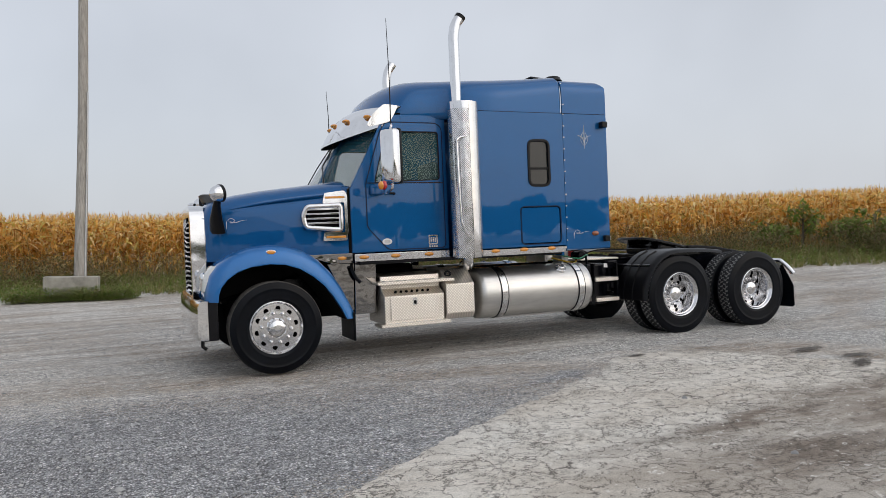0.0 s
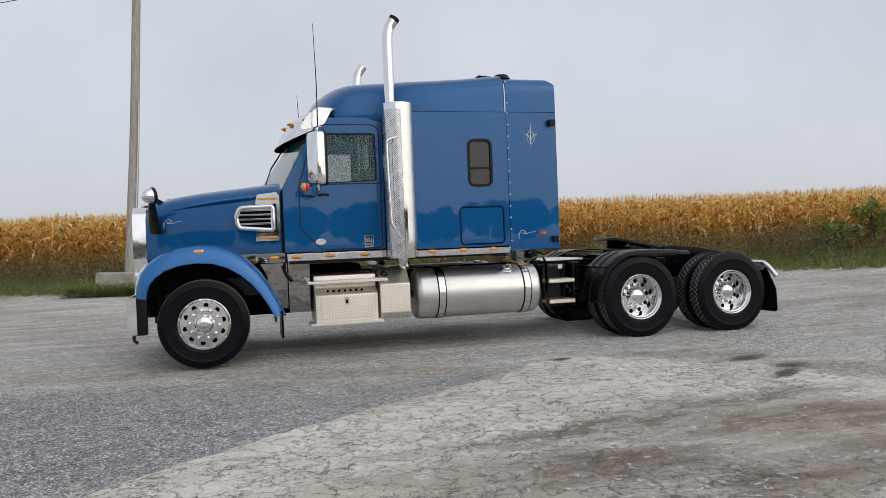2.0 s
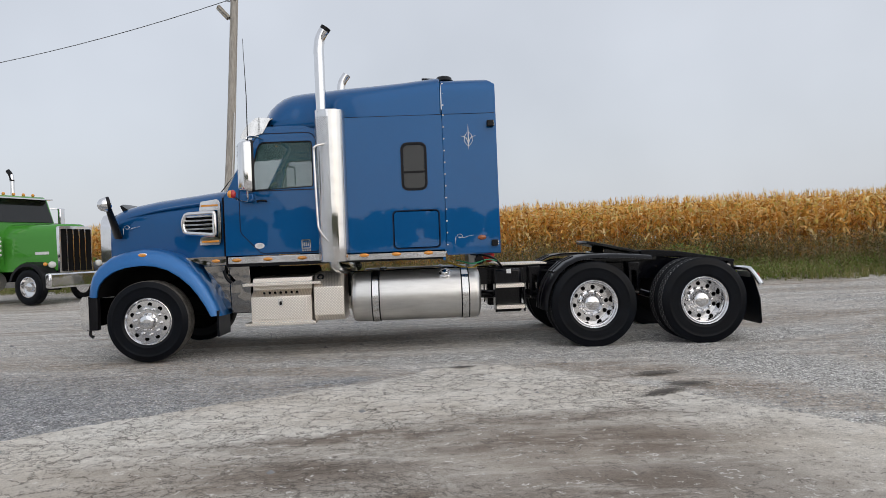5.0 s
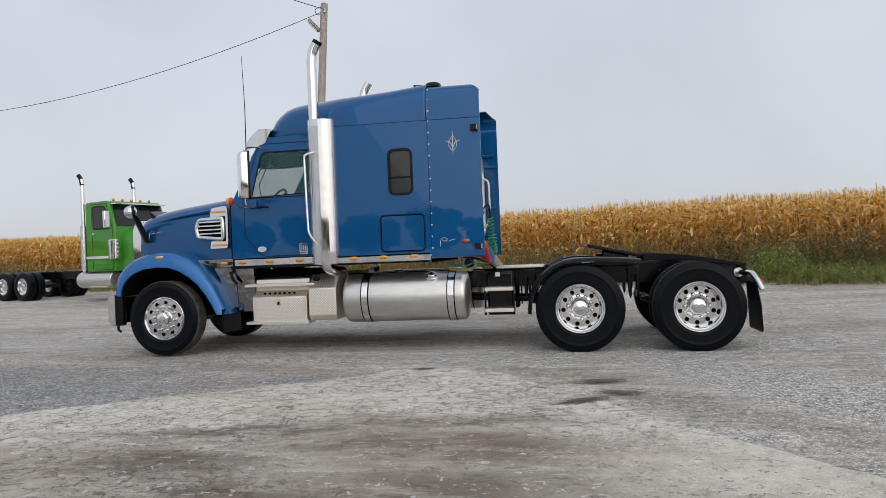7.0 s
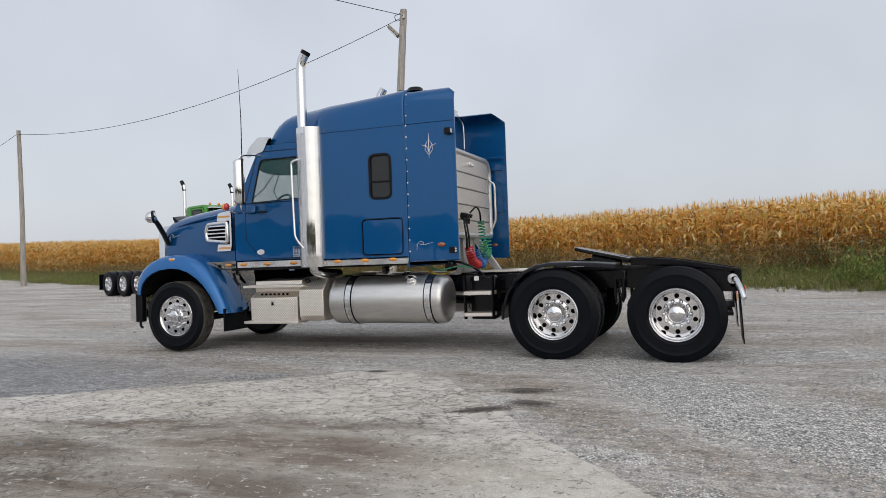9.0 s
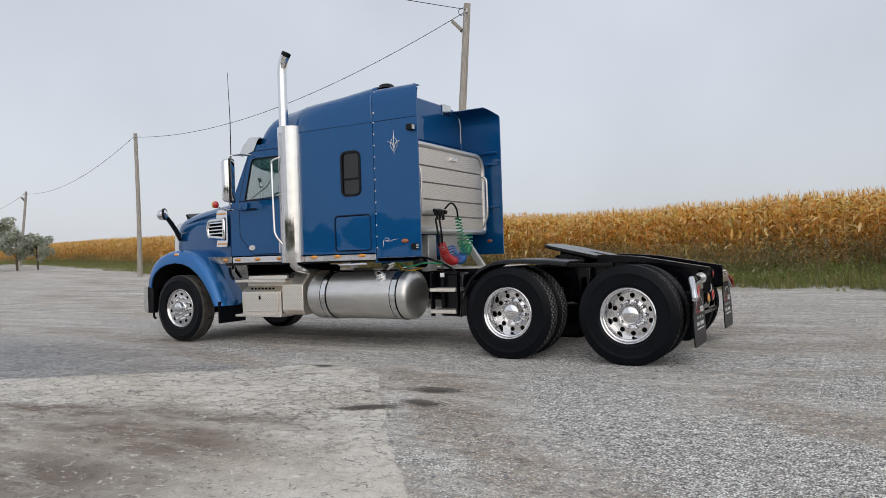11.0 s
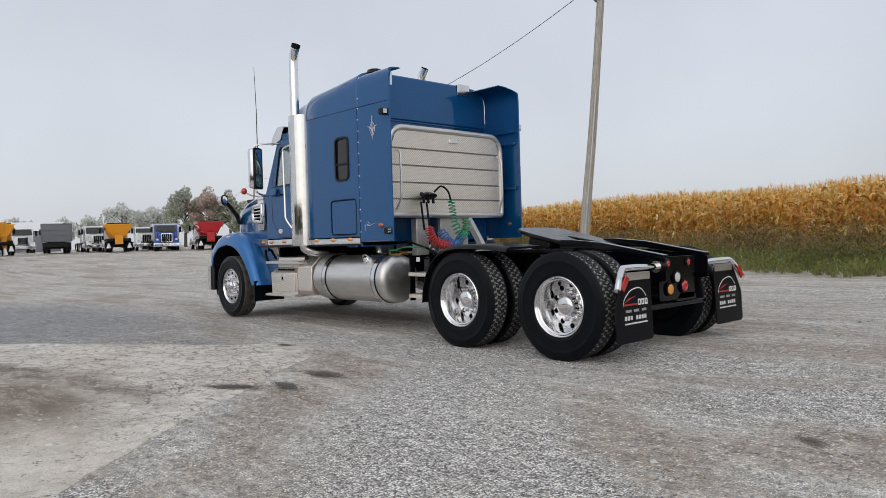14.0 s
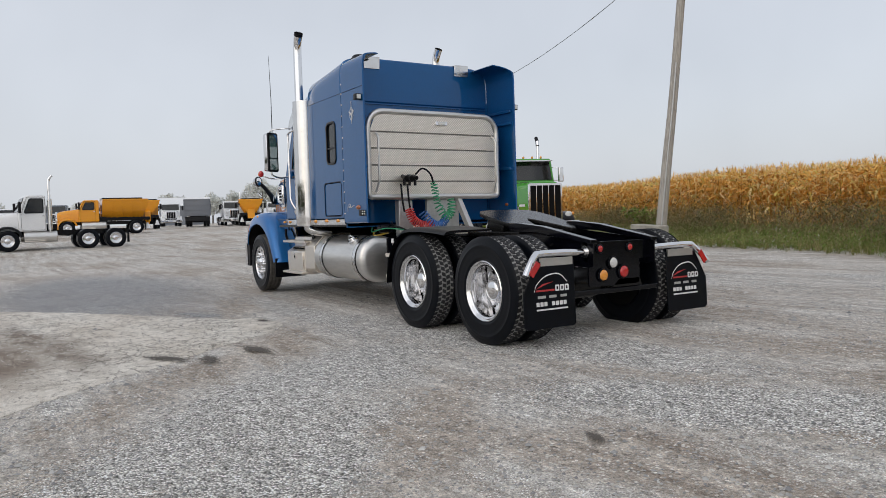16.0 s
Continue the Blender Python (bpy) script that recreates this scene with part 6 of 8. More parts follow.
def bowl_mesh(front):
    bm = disc(0.084 if front else -0.124, r_out=0.268 if front else 0.245, r_hole=0.029 if front else 0.028, r_ring=0.218 if front else 0.206)
    return mesh_of(bm)


def hub_mesh(front):
    bm = bm_()
    if front:
        lathe(bm, [(0.118, 0.098), (0.118, 0.104), (0.105, 0.115), (0.098, 0.145), (0.088, 0.165), (0.07, 0.175), (0.03, 0.178), (0.0, 0.178)], 8)
    else:
        lathe(bm, [(0.168, -0.109), (0.164, -0.100), (0.122, -0.096), (0.112, -0.085), (0.108, -0.02), (0.105, 0.005), (0.097, 0.022), (0.074, 0.033), (0.037, 0.039), (0.0, 0.041)], 48)
    return mesh_of(bm)


def nut_mesh():
    bm = bm_()
    lathe(bm, [(0.021, 0.0), (0.021, 0.012), (0.017, 0.018), (0.016, 0.045), (0.011, 0.055), (0.0, 0.058)], 12)
    return mesh_of(bm)


def back_mesh():
    bm = bm_()
    lathe(bm, [(0.30, -0.135), (0.0, -0.135)], 40)
    return mesh_of(bm)


def groove_mesh():
    bm = bm_()
    lathe(bm, [(R_T - 0.014, -0.1), (R_T - 0.008, -0.094), (R_T - 0.008, 0.094), (R_T - 0.014, 0.1)], 72)
    return mesh_of(bm)


GROOVE_BAND = taller(groove_mesh())
RIM_F, RIM_R, BOWL_F, BOWL_R, HUB_F, HUB_R, NUT, BACK = rim_mesh(True), rim_mesh(False), bowl_mesh(True), bowl_mesh(False), hub_mesh(True), hub_mesh(False), nut_mesh(), back_mesh()


def wheel(x, y, z, s, front, spin=0.0, inner=False):
    """s = -1: the outer face looks towards -y."""
    m = Matrix.Translation((x, y, z)) @ Matrix.Rotation(radians(90) if s < 0 else radians(-90), 4, "X") @ Matrix.Rotation(spin, 4, "Z") @ Matrix.Diagonal((1, 1, 1, 1) if front else (1.03, 1.03, 1, 1))
    w = part_from("wheel", RIM_F if front else RIM_R, ALLOY, truck, "polished alloy wheel" if not inner else "", 40, m=m)
    part_from("tyre", STEER_TYRE if front else DRIVE_TYRE, RUBBER, w, "black truck tyre", 40)
    if front:
        part_from("tread", STEER_TREAD, DUSTYTREAD, w, "dusty ribbed tread", 40)
    if not front:
        part_from("tread", TREAD, TREADMAT, w, "lugged drive tread", 40)
        part_from("tread_groove", GROOVE_BAND, GROOVE, w, "dusty tread groove", 40)
    part_from("backing", BACK, HOLE, w)
    if inner:
        return
    part_from("wheel_disc", BOWL_F if front else BOWL_R, ALLOY, w, angle=40)
    part_from("hub_cap", HUB_F if front else HUB_R, CHROME, w, "chrome hub cap", 30 if front else 60)
    for i in range(10):
        a = 2 * math.pi * (i + 0.5) / 10
        part_from("lug_nut", NUT, CHROME, w, "", 40, m=Matrix.Translation(((0.165 if front else 0.146) * math.cos(a), (0.165 if front else 0.146) * math.sin(a), 0.1 if front else -0.097)) @ Matrix.Diagonal((1, 1, 1, 1) if front else (1.2, 1.2, 1.15, 1)))


for s in (-1, 1):
    wheel(0.0, s * 1.11, 0.513, s, True, 0.2)
    for x, z in ((5.68, 0.5), (7.12, 0.486)):
        wheel(x, s * 1.135, z, s, False, 0.1 + x)
        wheel(x, s * 0.80, z, s, False, 0.3 + x, True)

# ---------------------------------------------------------------- chassis
for s in (-1, 1):
    bm = bm_()
    sheet(bm, [[(-0.5, 0.78), (6.4, 0.78), (7.78, 0.70), (7.86, 0.72), (7.86, 0.95), (6.75, 1.06), (6.4, 1.06), (4.2, 1.0), (-0.5, 1.0)]], 0.012, side(s * 0.44, -s))
    rail = part("frame_rail", bm, CHASSIS, truck, "black steel frame rail", bevel=0.003)
    for z0, z1, x0, x1 in ((1.0, 1.012, -0.5, 6.4), (0.775, 0.787, -0.5, 6.4)):
        bm = bm_()
        box(bm, x0, x1, *sorted((s * 0.36, s * 0.44)), z0 - 0.006, z1 - 0.006)
        part("flange", bm, CHASSIS, rail)
    for k in range(14):
        bm = bm_()
        xx = 4.6 + 0.24 * k
        cyl(bm, (xx, s * 0.44, 0.86 + 0.06 * (k % 2)), (xx, s * 0.458, 0.86 + 0.06 * (k % 2)), 0.017, 8)
        part("bolt", bm, GREASE, rail)
    # spring hangers and suspension arms beside the drive axles
    for x in (5.02, 6.40):
        bm = bm_()
        sheet(bm, [[(x - 0.07, 1.0), (x + 0.09, 1.0), (x + 0.08, 0.66), (x + 0.05, 0.58), (x + 0.035, 0.62), (x + 0.035, 0.88), (x - 0.02, 0.88), (x - 0.02, 0.60), (x - 0.045, 0.56), (x - 0.065, 0.66)]], 0.11, side(s * 0.46, s))
        part("spring_hanger", bm, CHASSIS, truck, bevel=0.012)
    for x in (5.68, 7.12):
        bm = bm_()
        lathe(bm, [(0.06, 0.0), (0.12, 0.02), (0.13, 0.09), (0.115, 0.13), (0.13, 0.17), (0.12, 0.24), (0.05, 0.26)], 20, Matrix.Translation((x + 0.3, s * 0.5, 0.52)))
        part("air_spring", bm, RUBBER, truck, "black rubber air spring")
        bm = bm_()
        tube(bm, [(x - 0.62, s * 0.5, 0.58), (x - 0.2, s * 0.5, 0.44), (x + 0.36, s * 0.5, 0.50)], 0.045, 8)
        part("suspension_arm", bm, CHASSIS, truck)
bm = bm_()
tube(bm, [(0.0, -0.95, 0.51), (0.0, -0.6, 0.44), (0.0, 0.6, 0.44), (0.0, 0.95, 0.51)], 0.06, 10)
part("front_axle", bm, CHASSIS, truck)
for x, z in ((5.68, 0.492), (7.12, 0.478)):
    bm = bm_()
    tube(bm, [(x, -0.75, z), (x, -0.3, z), (x, -0.22, z), (x, 0.22, z), (x, 0.3, z), (x, 0.75, z)], [0.075, 0.085, 0.17, 0.17, 0.085, 0.075], 14)
    part("drive_axle", bm, GREASE, truck, "black drive axle housing")
bm = bm_()
tube(bm, [(2.3, 0, 0.72), (5.5, 0, 0.55)], 0.06, 12)
part("drive_shaft", bm, CHASSIS, truck)
bm = bm_()
box(bm, 0.1, 2.0, -0.34, 0.34, 0.5, 1.12)
part("engine", bm, HOLE, truck, bevel=0.05)
for x in (1.3, 2.6, 4.6, 6.4):
    bm = bm_()
    box(bm, x - 0.05, x + 0.05, -0.43, 0.43, 0.80, 0.97)
    part("crossmember", bm, CHASSIS, truck, bevel=0.006)

# deck plate, catwalk and ladder behind the sleeper
bm = bm_()
box(bm, 4.55, 5.22, -0.46, 0.46, 1.02, 1.045)
part("deck_plate", bm, TREADPLATE, truck, "aluminium tread-plate deck", bevel=0.004)
for s in (-1, 1):
    lad = new("ladder")
    lad.parent = truck
    lad["label"] = "frame-side access steps"
    for x in (4.44, 4.82):
        bm = bm_()
        box(bm, x, x + 0.02, *sorted((s * 0.86, s * 0.94)), 0.42, 0.99)
        part("stile", bm, CHASSIS, lad)
    for z in (0.46, 0.74):
        bm = bm_()
        box(bm, 4.45, 4.83, *sorted((s * 0.72, s * 0.97)), z, z + 0.05)
        part("tread", bm, TREADPLATE, lad, "ribbed aluminium tread", bevel=0.004)
    bm = bm_()
    box(bm, 4.46, 4.82, *sorted((s * 0.45, s * 0.72)), 0.40, 0.98)
    part("air_tank_box", bm, CHASSIS, lad, bevel=0.03)
    bm = bm_()
    box(bm, 4.60, 4.66, *sorted((s * 0.946, s * 0.952)), 0.93, 0.985)
    part("label_plate", bm, WHITE, lad, "small white label")
for x0, x1, y0, y1, z0, z1 in ((4.12, 4.24, -0.62, -0.40, 1.0, 1.50),):
    bm = bm_()
    box(bm, x0, x1, y0, y1, z0, z1)
    part("hose_pedestal", bm, GALV, truck, "pale grey steel pedestal", bevel=0.01)

# quarter fenders over the first drive axle
QF = [(5.02, 0.45), (5.04, 0.62), (5.10, 0.79), (5.20, 0.94), (5.33, 1.05), (5.48, 1.115), (5.64, 1.14), (5.9, 1.14), (6.2, 1.125), (6.45, 1.10)]
for s in (-1, 1):
    bm = bm_()
    rings = []
    for i, (x, z) in enumerate(QF):
        a, b = QF[max(i - 1, 0)], QF[min(i + 1, len(QF) - 1)]
        t = Vector((b[0] - a[0], 0, b[1] - a[1])).normalized()
        nrm = Vector((-t.z, 0, t.x))
        p = Vector((x, 0, z))
        y0 = s * 0.66
        y1 = s * 1.285
        rings.append([p + Vector((0, y0, 0)), p + Vector((0, y1 - s * 0.10, 0)), p + Vector((0, y1 - s * 0.03, 0)) - nrm * 0.012, p + Vector((0, y1, 0)) - nrm * 0.05, p + Vector((0, y1 - s * 0.012, 0)) - nrm * 0.052, p + Vector((0, y1 - s * 0.045, 0)) - nrm * 0.03, p + Vector((0, y0, 0)) - nrm * 0.02])
    loft(bm, rings, True, True)
    qf = part("quarter_fender", bm, BLACK, truck, "black plastic quarter fender", angle=50)
    for yy in (0.8, 1.0):
        bm = bm_()
        tube(bm, [Vector((x, s * yy, z + 0.004)) for x, z in QF[:6]], 0.012, 6)
        part("fender_rib", bm, BLACK, qf)
    bm = bm_()
    tube(bm, [(5.2, s * 0.4, 0.92), (5.2, s * 1.2, 0.92)], 0.025, 8)
    part("fender_bracket", bm, CHASSIS, qf)

# fifth wheel with its ramps
fw = new("fifth_wheel")
fw.parent = truck
fw["label"] = "greasy black steel fifth-wheel coupling"
fm = Matrix.Translation((6.25, 0, 1.170)) @ Matrix.Rotation(radians(13), 4, "Y")
plate_out = [(-0.48, -0.20), (-0.44, -0.36), (-0.32, -0.45), (-0.1, -0.48), (0.15, -0.47), (0.38, -0.42), (0.58, -0.30), (0.58, -0.22), (0.12, -0.06), (0.05, 0.0), (0.12, 0.06), (0.58, 0.22), (0.58, 0.30), (0.38, 0.42), (0.15, 0.47), (-0.1, 0.48), (-0.32, 0.45), (-0.44, 0.36), (-0.48, 0.20)]
bm = bm_()
sheet(bm, [plate_out], 0.045, fm)
part("top_plate", bm, GREASE, fw, bevel=0.01)
for s in (-1, 1):
    bm = bm_()
    box(bm, -0.2, 0.12, *sorted((s * 0.34, s * 0.42)), -0.13, 0.0, fm)
    part("saddle", bm, GREASE, fw, bevel=0.02)
    bm = bm_()
    sheet(bm, [[(6.55, 1.06), (7.05, 1.05), (7.86, 0.94), (7.86, 0.98), (7.1, 1.12), (6.72, 1.155), (6.55, 1.16)]], 0.09, side(s * 0.385, s))
    part("ramp_rail", bm, CHASSIS, fw, bevel=0.006)
bm = bm_()
box(bm, 5.75, 6.75, -0.5, 0.5, 1.012, 1.06)
part("mounting_plate", bm, GREASE, fw, bevel=0.006)
bm = bm_()
box(bm, 5.92, 6.22, -0.28, 0.28, 1.06, 1.165)
part("bracket_body", bm, GREASE, fw, bevel=0.03)

# tail: cross-member, lamps, mud-flap hangers and flaps
bm = bm_()
box(bm, 7.73, 7.78, -0.44, 0.44, 0.76, 0.955)
sheet(bm, [rounded(-0.42, 0.30, 0.50, 0.80, 0.04)], 0.02, across(7.75))
tail = part("tail_crossmember", bm, CHASSIS, truck, bevel=0.006)
for y, z, r, mat_, nm in ((-0.20, 0.885, 0.033, RED, "red tail lamp"), (0.22, 0.885, 0.033, RED, "red tail lamp"), (-0.02, 0.735, 0.052, WHITELENS, "round clear reversing lamp"), (-0.16, 0.615, 0.055, AMBER, "amber tail lamp"), (0.13, 0.635, 0.06, RED, "large red tail lamp")):
    bm = bm_()
    y -= 0.08
    ball(bm, (7.795, y, z), r, 16, 8, (0.35, 1, 1))
    lp = part("tail_lamp", bm, mat_, tail, nm)
    bm = bm_()
    tube(bm, [(7.788, y + (r + 0.008) * math.cos(a), z + (r + 0.008) * math.sin(a)) for a in np.linspace(0, 2 * math.pi, 20)], 0.010, 6)
    part("lamp_grommet", bm, RUBBER, lp)
bm = bm_()
box(bm, 7.68, 7.75, -0.6, 0.6, 0.42, 0.47)
part("tail_bar", bm, CHASSIS, truck, bevel=0.008)
bm = bm_()
sheet(bm, [corners([(-0.1, 0.48), (0.34, 0.48), (0.30, 0.56), (0.0, 0.56)], 0.03)], 0.12, across(7.65))
part("pintle_bracket", bm, GREASE, truck, bevel=0.01)

for s in (-1, 1):
    fl = new("mud_flap")
    fl.parent = truck
    fl["label"] = "black rubber mud flap with white printing"
    bm = bm_()
    tube(bm, smooth_path([(7.76, s * 0.45, 0.86), (7.765, s * 0.80, 0.87), (7.775, s * 1.06, 0.87), (7.785, s * 1.12, 0.855), (7.82, s * 1.22, 0.76), (7.845, s * 1.29, 0.67)], 4), 0.034, 12)
    part("hanger", bm, CHROME, fl, "chrome mud-flap hanger tube")
    bm = bm_()
    cyl(bm, (7.76, s * 0.435, 0.86), (7.76, s * 0.465, 0.86), 0.062, 20)
    part("hanger_flange", bm, STEEL, fl)
    bm = bm_()
    outline = [(0.66, 0.18), (0.69, 0.16), (1.26, 0.16), (1.30, 0.19), (1.30, 0.50), (1.16, 0.745), (1.12, 0.80), (0.66, 0.80)]
    if s < 0:
        outline = [(-y, z) for y, z in outline]
    sheet(bm, [outline], 0.012, across(7.80))
    for v in bm.verts:
        v.co.x += 0.025 * (0.80 - v.co.z) / 0.64
    part("flap", bm, RUBBER, fl, "black rubber sheet", bevel=0.003)
    bm = bm_()
    sheet(bm, [rounded(min(s * 0.68, s * 1.08), max(s * 0.68, s * 1.08), 0.755, 0.83, 0.004)], 0.02, across(7.80))
    part("clamp_bar", bm, ALU, fl, bevel=0.003)
    bm = bm_()
    q = Matrix.Translation((7.865, s * 1.19, 0.735)) @ Matrix.Rotation(s * radians(-52), 4, "X")
    box(bm, -0.006, 0.006, -0.075, 0.075, -0.03, 0.03, q)
    part("red_reflector", bm, RED, fl, "red reflector strip")

    # printing: a car's outline, plain letters block and bars
    def printed(loops, mat_, nm):
        bm = bm_()
        sheet(bm, loops, 0.0015, across(7.8135))
        for v in bm.verts:
            v.co.x += 0.025 * (0.80 - v.co.z) / 0.64
        part(nm, bm, mat_, fl)
    c0 = s * 0.95
    arcs = [(c0 - 0.22, 0.52), (c0 - 0.19, 0.585), (c0 - 0.09, 0.66), (c0 + 0.04, 0.685), (c0 + 0.12, 0.665), (c0 + 0.19, 0.60)]
    up = smooth_path([(a, b, 0) for a, b in arcs], 5)
    printed([[(p.x, p.y) for p in up] + [(p.x, p.y - 0.012) for p in reversed(up)]], WHITE, "outline_print")
    printed([[(c0 - 0.20, 0.540), (c0 - 0.12, 0.585), (c0 + 0.02, 0.605), (c0 - 0.10, 0.572)]], REDVINYL, "red_print")
    for k in range(3):
        printed([rounded(c0 + 0.04 + 0.06 * k, c0 + 0.09 + 0.06 * k, 0.51, 0.57, 0.008), rounded(c0 + 0.055 + 0.06 * k, c0 + 0.075 + 0.06 * k, 0.525, 0.555, 0.004)], WHITE, "block_print")
    printed([rounded(c0 - 0.2, c0 + 0.03, 0.515, 0.532, 0.003)], REDVINYL, "red_bar")
    for k in range(3):
        printed([rounded(c0 - 0.18 + 0.14 * k, c0 - 0.08 + 0.13 * k, 0.45, 0.475, 0.005)], GALV, "grey_bar")
    for k in range(8):
        if k != 3:
            printed([rounded(c0 - 0.2 + 0.048 * k, c0 - 0.163 + 0.048 * k, 0.375, 0.415, 0.005)], WHITE, "white_bar")
    printed([rounded(c0 - 0.2, c0 + 0.19, 0.335, 0.35, 0.003)], WHITE, "thin_bar")

# ---------------------------------------------------------------- headache rack on the sleeper's back
rack = new("headache_rack")
rack.parent = truck
rack["label"] = "aluminium tread-plate rack with tubular frame"
RX = 4.20
RW, RZ0, RZ1 = 1.075, 1.55, 2.72
bm = bm_()
out_r = rounded(-RW, RW, RZ0, RZ1, (0.05, 0.05, 0.24, 0.24), 8)
tube(bm, [Vector((RX + 0.05, y, z)) for y, z in out_r + out_r[:1]], 0.042, 12, caps=False)
part("frame_tube", bm, ALU, rack, "brushed aluminium frame tube")
ribs = [1.58, 1.765, 1.985, 2.215, 2.44, 2.70]
for z0, z1 in zip(ribs, ribs[1:]):
    bm = bm_()
    k = 0.0 if z1 < 2.6 else 0.1
    sheet(bm, [[(-RW + 0.03, z0 + 0.011), (RW - 0.03, z0 + 0.011), (RW - 0.03 - k, z1 - 0.011), (-RW + 0.03 + k, z1 - 0.011)]], 0.012, across(RX + 0.05))
    part("panel", bm, TREADPLATE, rack)
# dark strips behind the panel joints paint in their shadow lines
for z in ribs[1:-1]:
    bm = bm_()
    box(bm, RX + 0.03, RX + 0.045, -RW + 0.03, RW - 0.03, z - 0.014, z + 0.014)
    part("joint_shade", bm, DARKALU, rack)
for s in (-1, 1):
    bm = bm_()
    tube(bm, smooth_path([(RX + 0.08, s * 0.97, 2.42), (RX + 0.16, s * 0.975, 2.36), (RX + 0.17, s * 0.975, 2.2), (RX + 0.17, s * 0.975, 1.85), (RX + 0.15, s * 0.975, 1.75), (RX + 0.08, s * 0.99, 1.62)], 4), 0.016, 10)
    part("grab_handle", bm, ALU, rack)
    if s < 0:
        continue
    for k in range(4):
        bm = bm_()
        box(bm, RX + 0.063, RX + 0.067, 0.88, 0.95, 1.62 + 0.2 * k, 1.71 + 0.2 * k)
        part("slotted_cover", bm, TREADPLATE, rack)
bm = bm_()
box(bm, RX + 0.06, RX + 0.09, -0.01, 0.19, 2.56, 2.615)
rl = part("rack_lamp", bm, CHROME, rack, "small rack lamp", bevel=0.006)
bm = bm_()
box(bm, RX + 0.09, RX + 0.094, 0.03, 0.15, 2.57, 2.605)
part("lens", bm, WHITELENS, rl)
bm = bm_()
sheet(bm, [[(4.17, 1.5), (4.27, 1.52), (4.60, 1.04), (4.50, 1.04)]], 0.07, side(0.34, 1))
part("brace", bm, GALV, rack, "pale steel brace", bevel=0.004)
bm = bm_()
box(bm, 4.14, 4.20, -0.14, 0.40, 1.02, 1.54)
part("support_panel", bm, GALV, rack, bevel=0.006)

# air lines: bracket and coils
al = new("air_lines")
al.parent = truck
al.matrix_basis = pose(0.05, 0, 0)
al["label"] = "red, green and blue coiled air hoses"
bm = bm_()
ball(bm, (4.30, -0.50, 1.80), 0.07, 10, 8, (0.9, 1.5, 0.8))
for dy in (-0.1, -0.02, 0.07):
    cyl(bm, (4.28, -0.5 + dy, 1.83), (4.38, -0.5 + dy, 1.80), 0.028, 10)
    cyl(bm, (4.33, -0.5 + dy, 1.80), (4.33, -0.5 + dy, 1.70), 0.02, 8)
tube(bm, smooth_path([(4.36, -0.44, 1.85), (4.42, -0.36, 1.93), (4.44, -0.25, 1.86), (4.43, -0.19, 1.72)], 5), 0.013, 8)
part("hose_bracket", bm, BLACK, al, "black coupling bracket")
for dy in (-0.16, -0.06):
    bm = bm_()
    tube(bm, smooth_path([(4.34, -0.5 + dy, 1.72), (4.37, -0.5 + dy, 1.5), (4.36, -0.47 + dy, 1.34)], 4), 0.014, 8)
    part("drop_hose", bm, BLACK, al)


def coil(path, r, turns, thick, mat_, nm):
    """A spring-like hose round a path."""
    base = smooth_path(path, 16)
    n = turns * 12
    pts, up = [], Vector((1, 0, 0))
    for i in range(n + 1):
        t = i / n * (len(base) - 1)
        k = min(int(t), len(base) - 2)
        p = base[k].lerp(base[k + 1], t - k)
        d = (base[k + 1] - base[k]).normalized()
        u = (up - d * up.dot(d)).normalized()
        w = d.cross(u)
        a = 2 * math.pi * turns * i / n
        pts.append(p + u * r * math.cos(a) + w * r * math.sin(a))
    bm = bm_()
    tube(bm, pts, thick, 6)
    part(nm, bm, mat_, al, nm.replace("_", " "))


coil([(4.36, -0.56, 1.38), (4.38, -0.50, 1.22), (4.38, -0.34, 1.14), (4.38, -0.18, 1.15)], 0.058, 17, 0.009, HOSE_RED, "red_coiled_hose")
coil([(4.38, -0.36, 1.33), (4.40, -0.22, 1.17), (4.40, -0.08, 1.14), (4.40, 0.02, 1.24)], 0.056, 15, 0.009, HOSE_BLUE, "blue_coiled_hose")
coil([(4.43, -0.19, 1.74), (4.44, -0.17, 1.58), (4.43, -0.13, 1.42)], 0.045, 7, 0.008, HOSE_GREEN, "green_coiled_hose")
coil([(4.43, -0.13, 1.42), (4.44, -0.02, 1.26), (4.44, 0.08, 1.32), (4.43, 0.10, 1.50)], 0.055, 12, 0.009, HOSE_GREEN, "green_looped_hose")
# small pipes and valves under the sleeper's rear edge
for p, mat_, r in (([(3.9, -0.9, 1.13), (4.1, -1.0, 1.08), (4.3, -0.9, 1.12), (4.45, -0.7, 1.1)], HOSE_GREEN, 0.009), ([(3.8, -0.8, 1.1), (4.05, -0.95, 1.02), (4.2, -0.8, 1.06)], make_lens("yellow_hose", (0.6, 0.4, 0.05)), 0.014), ([(4.1, -0.7, 1.2), (4.35, -0.8, 1.16), (4.5, -0.6, 1.05), (4.6, -0.5, 0.9)], BLACK, 0.016)):
    bm = bm_()
    tube(bm, smooth_path(p, 6), r, 8)
    part("small_hose", bm, mat_, al)
bm = bm_()
cyl(bm, (4.2, -0.95, 1.12), (4.2, -0.75, 1.12), 0.06, 16)
part("air_filter", bm, CHASSIS, al, bevel=0.01)

# ---------------------------------------------------------------- poles and lines


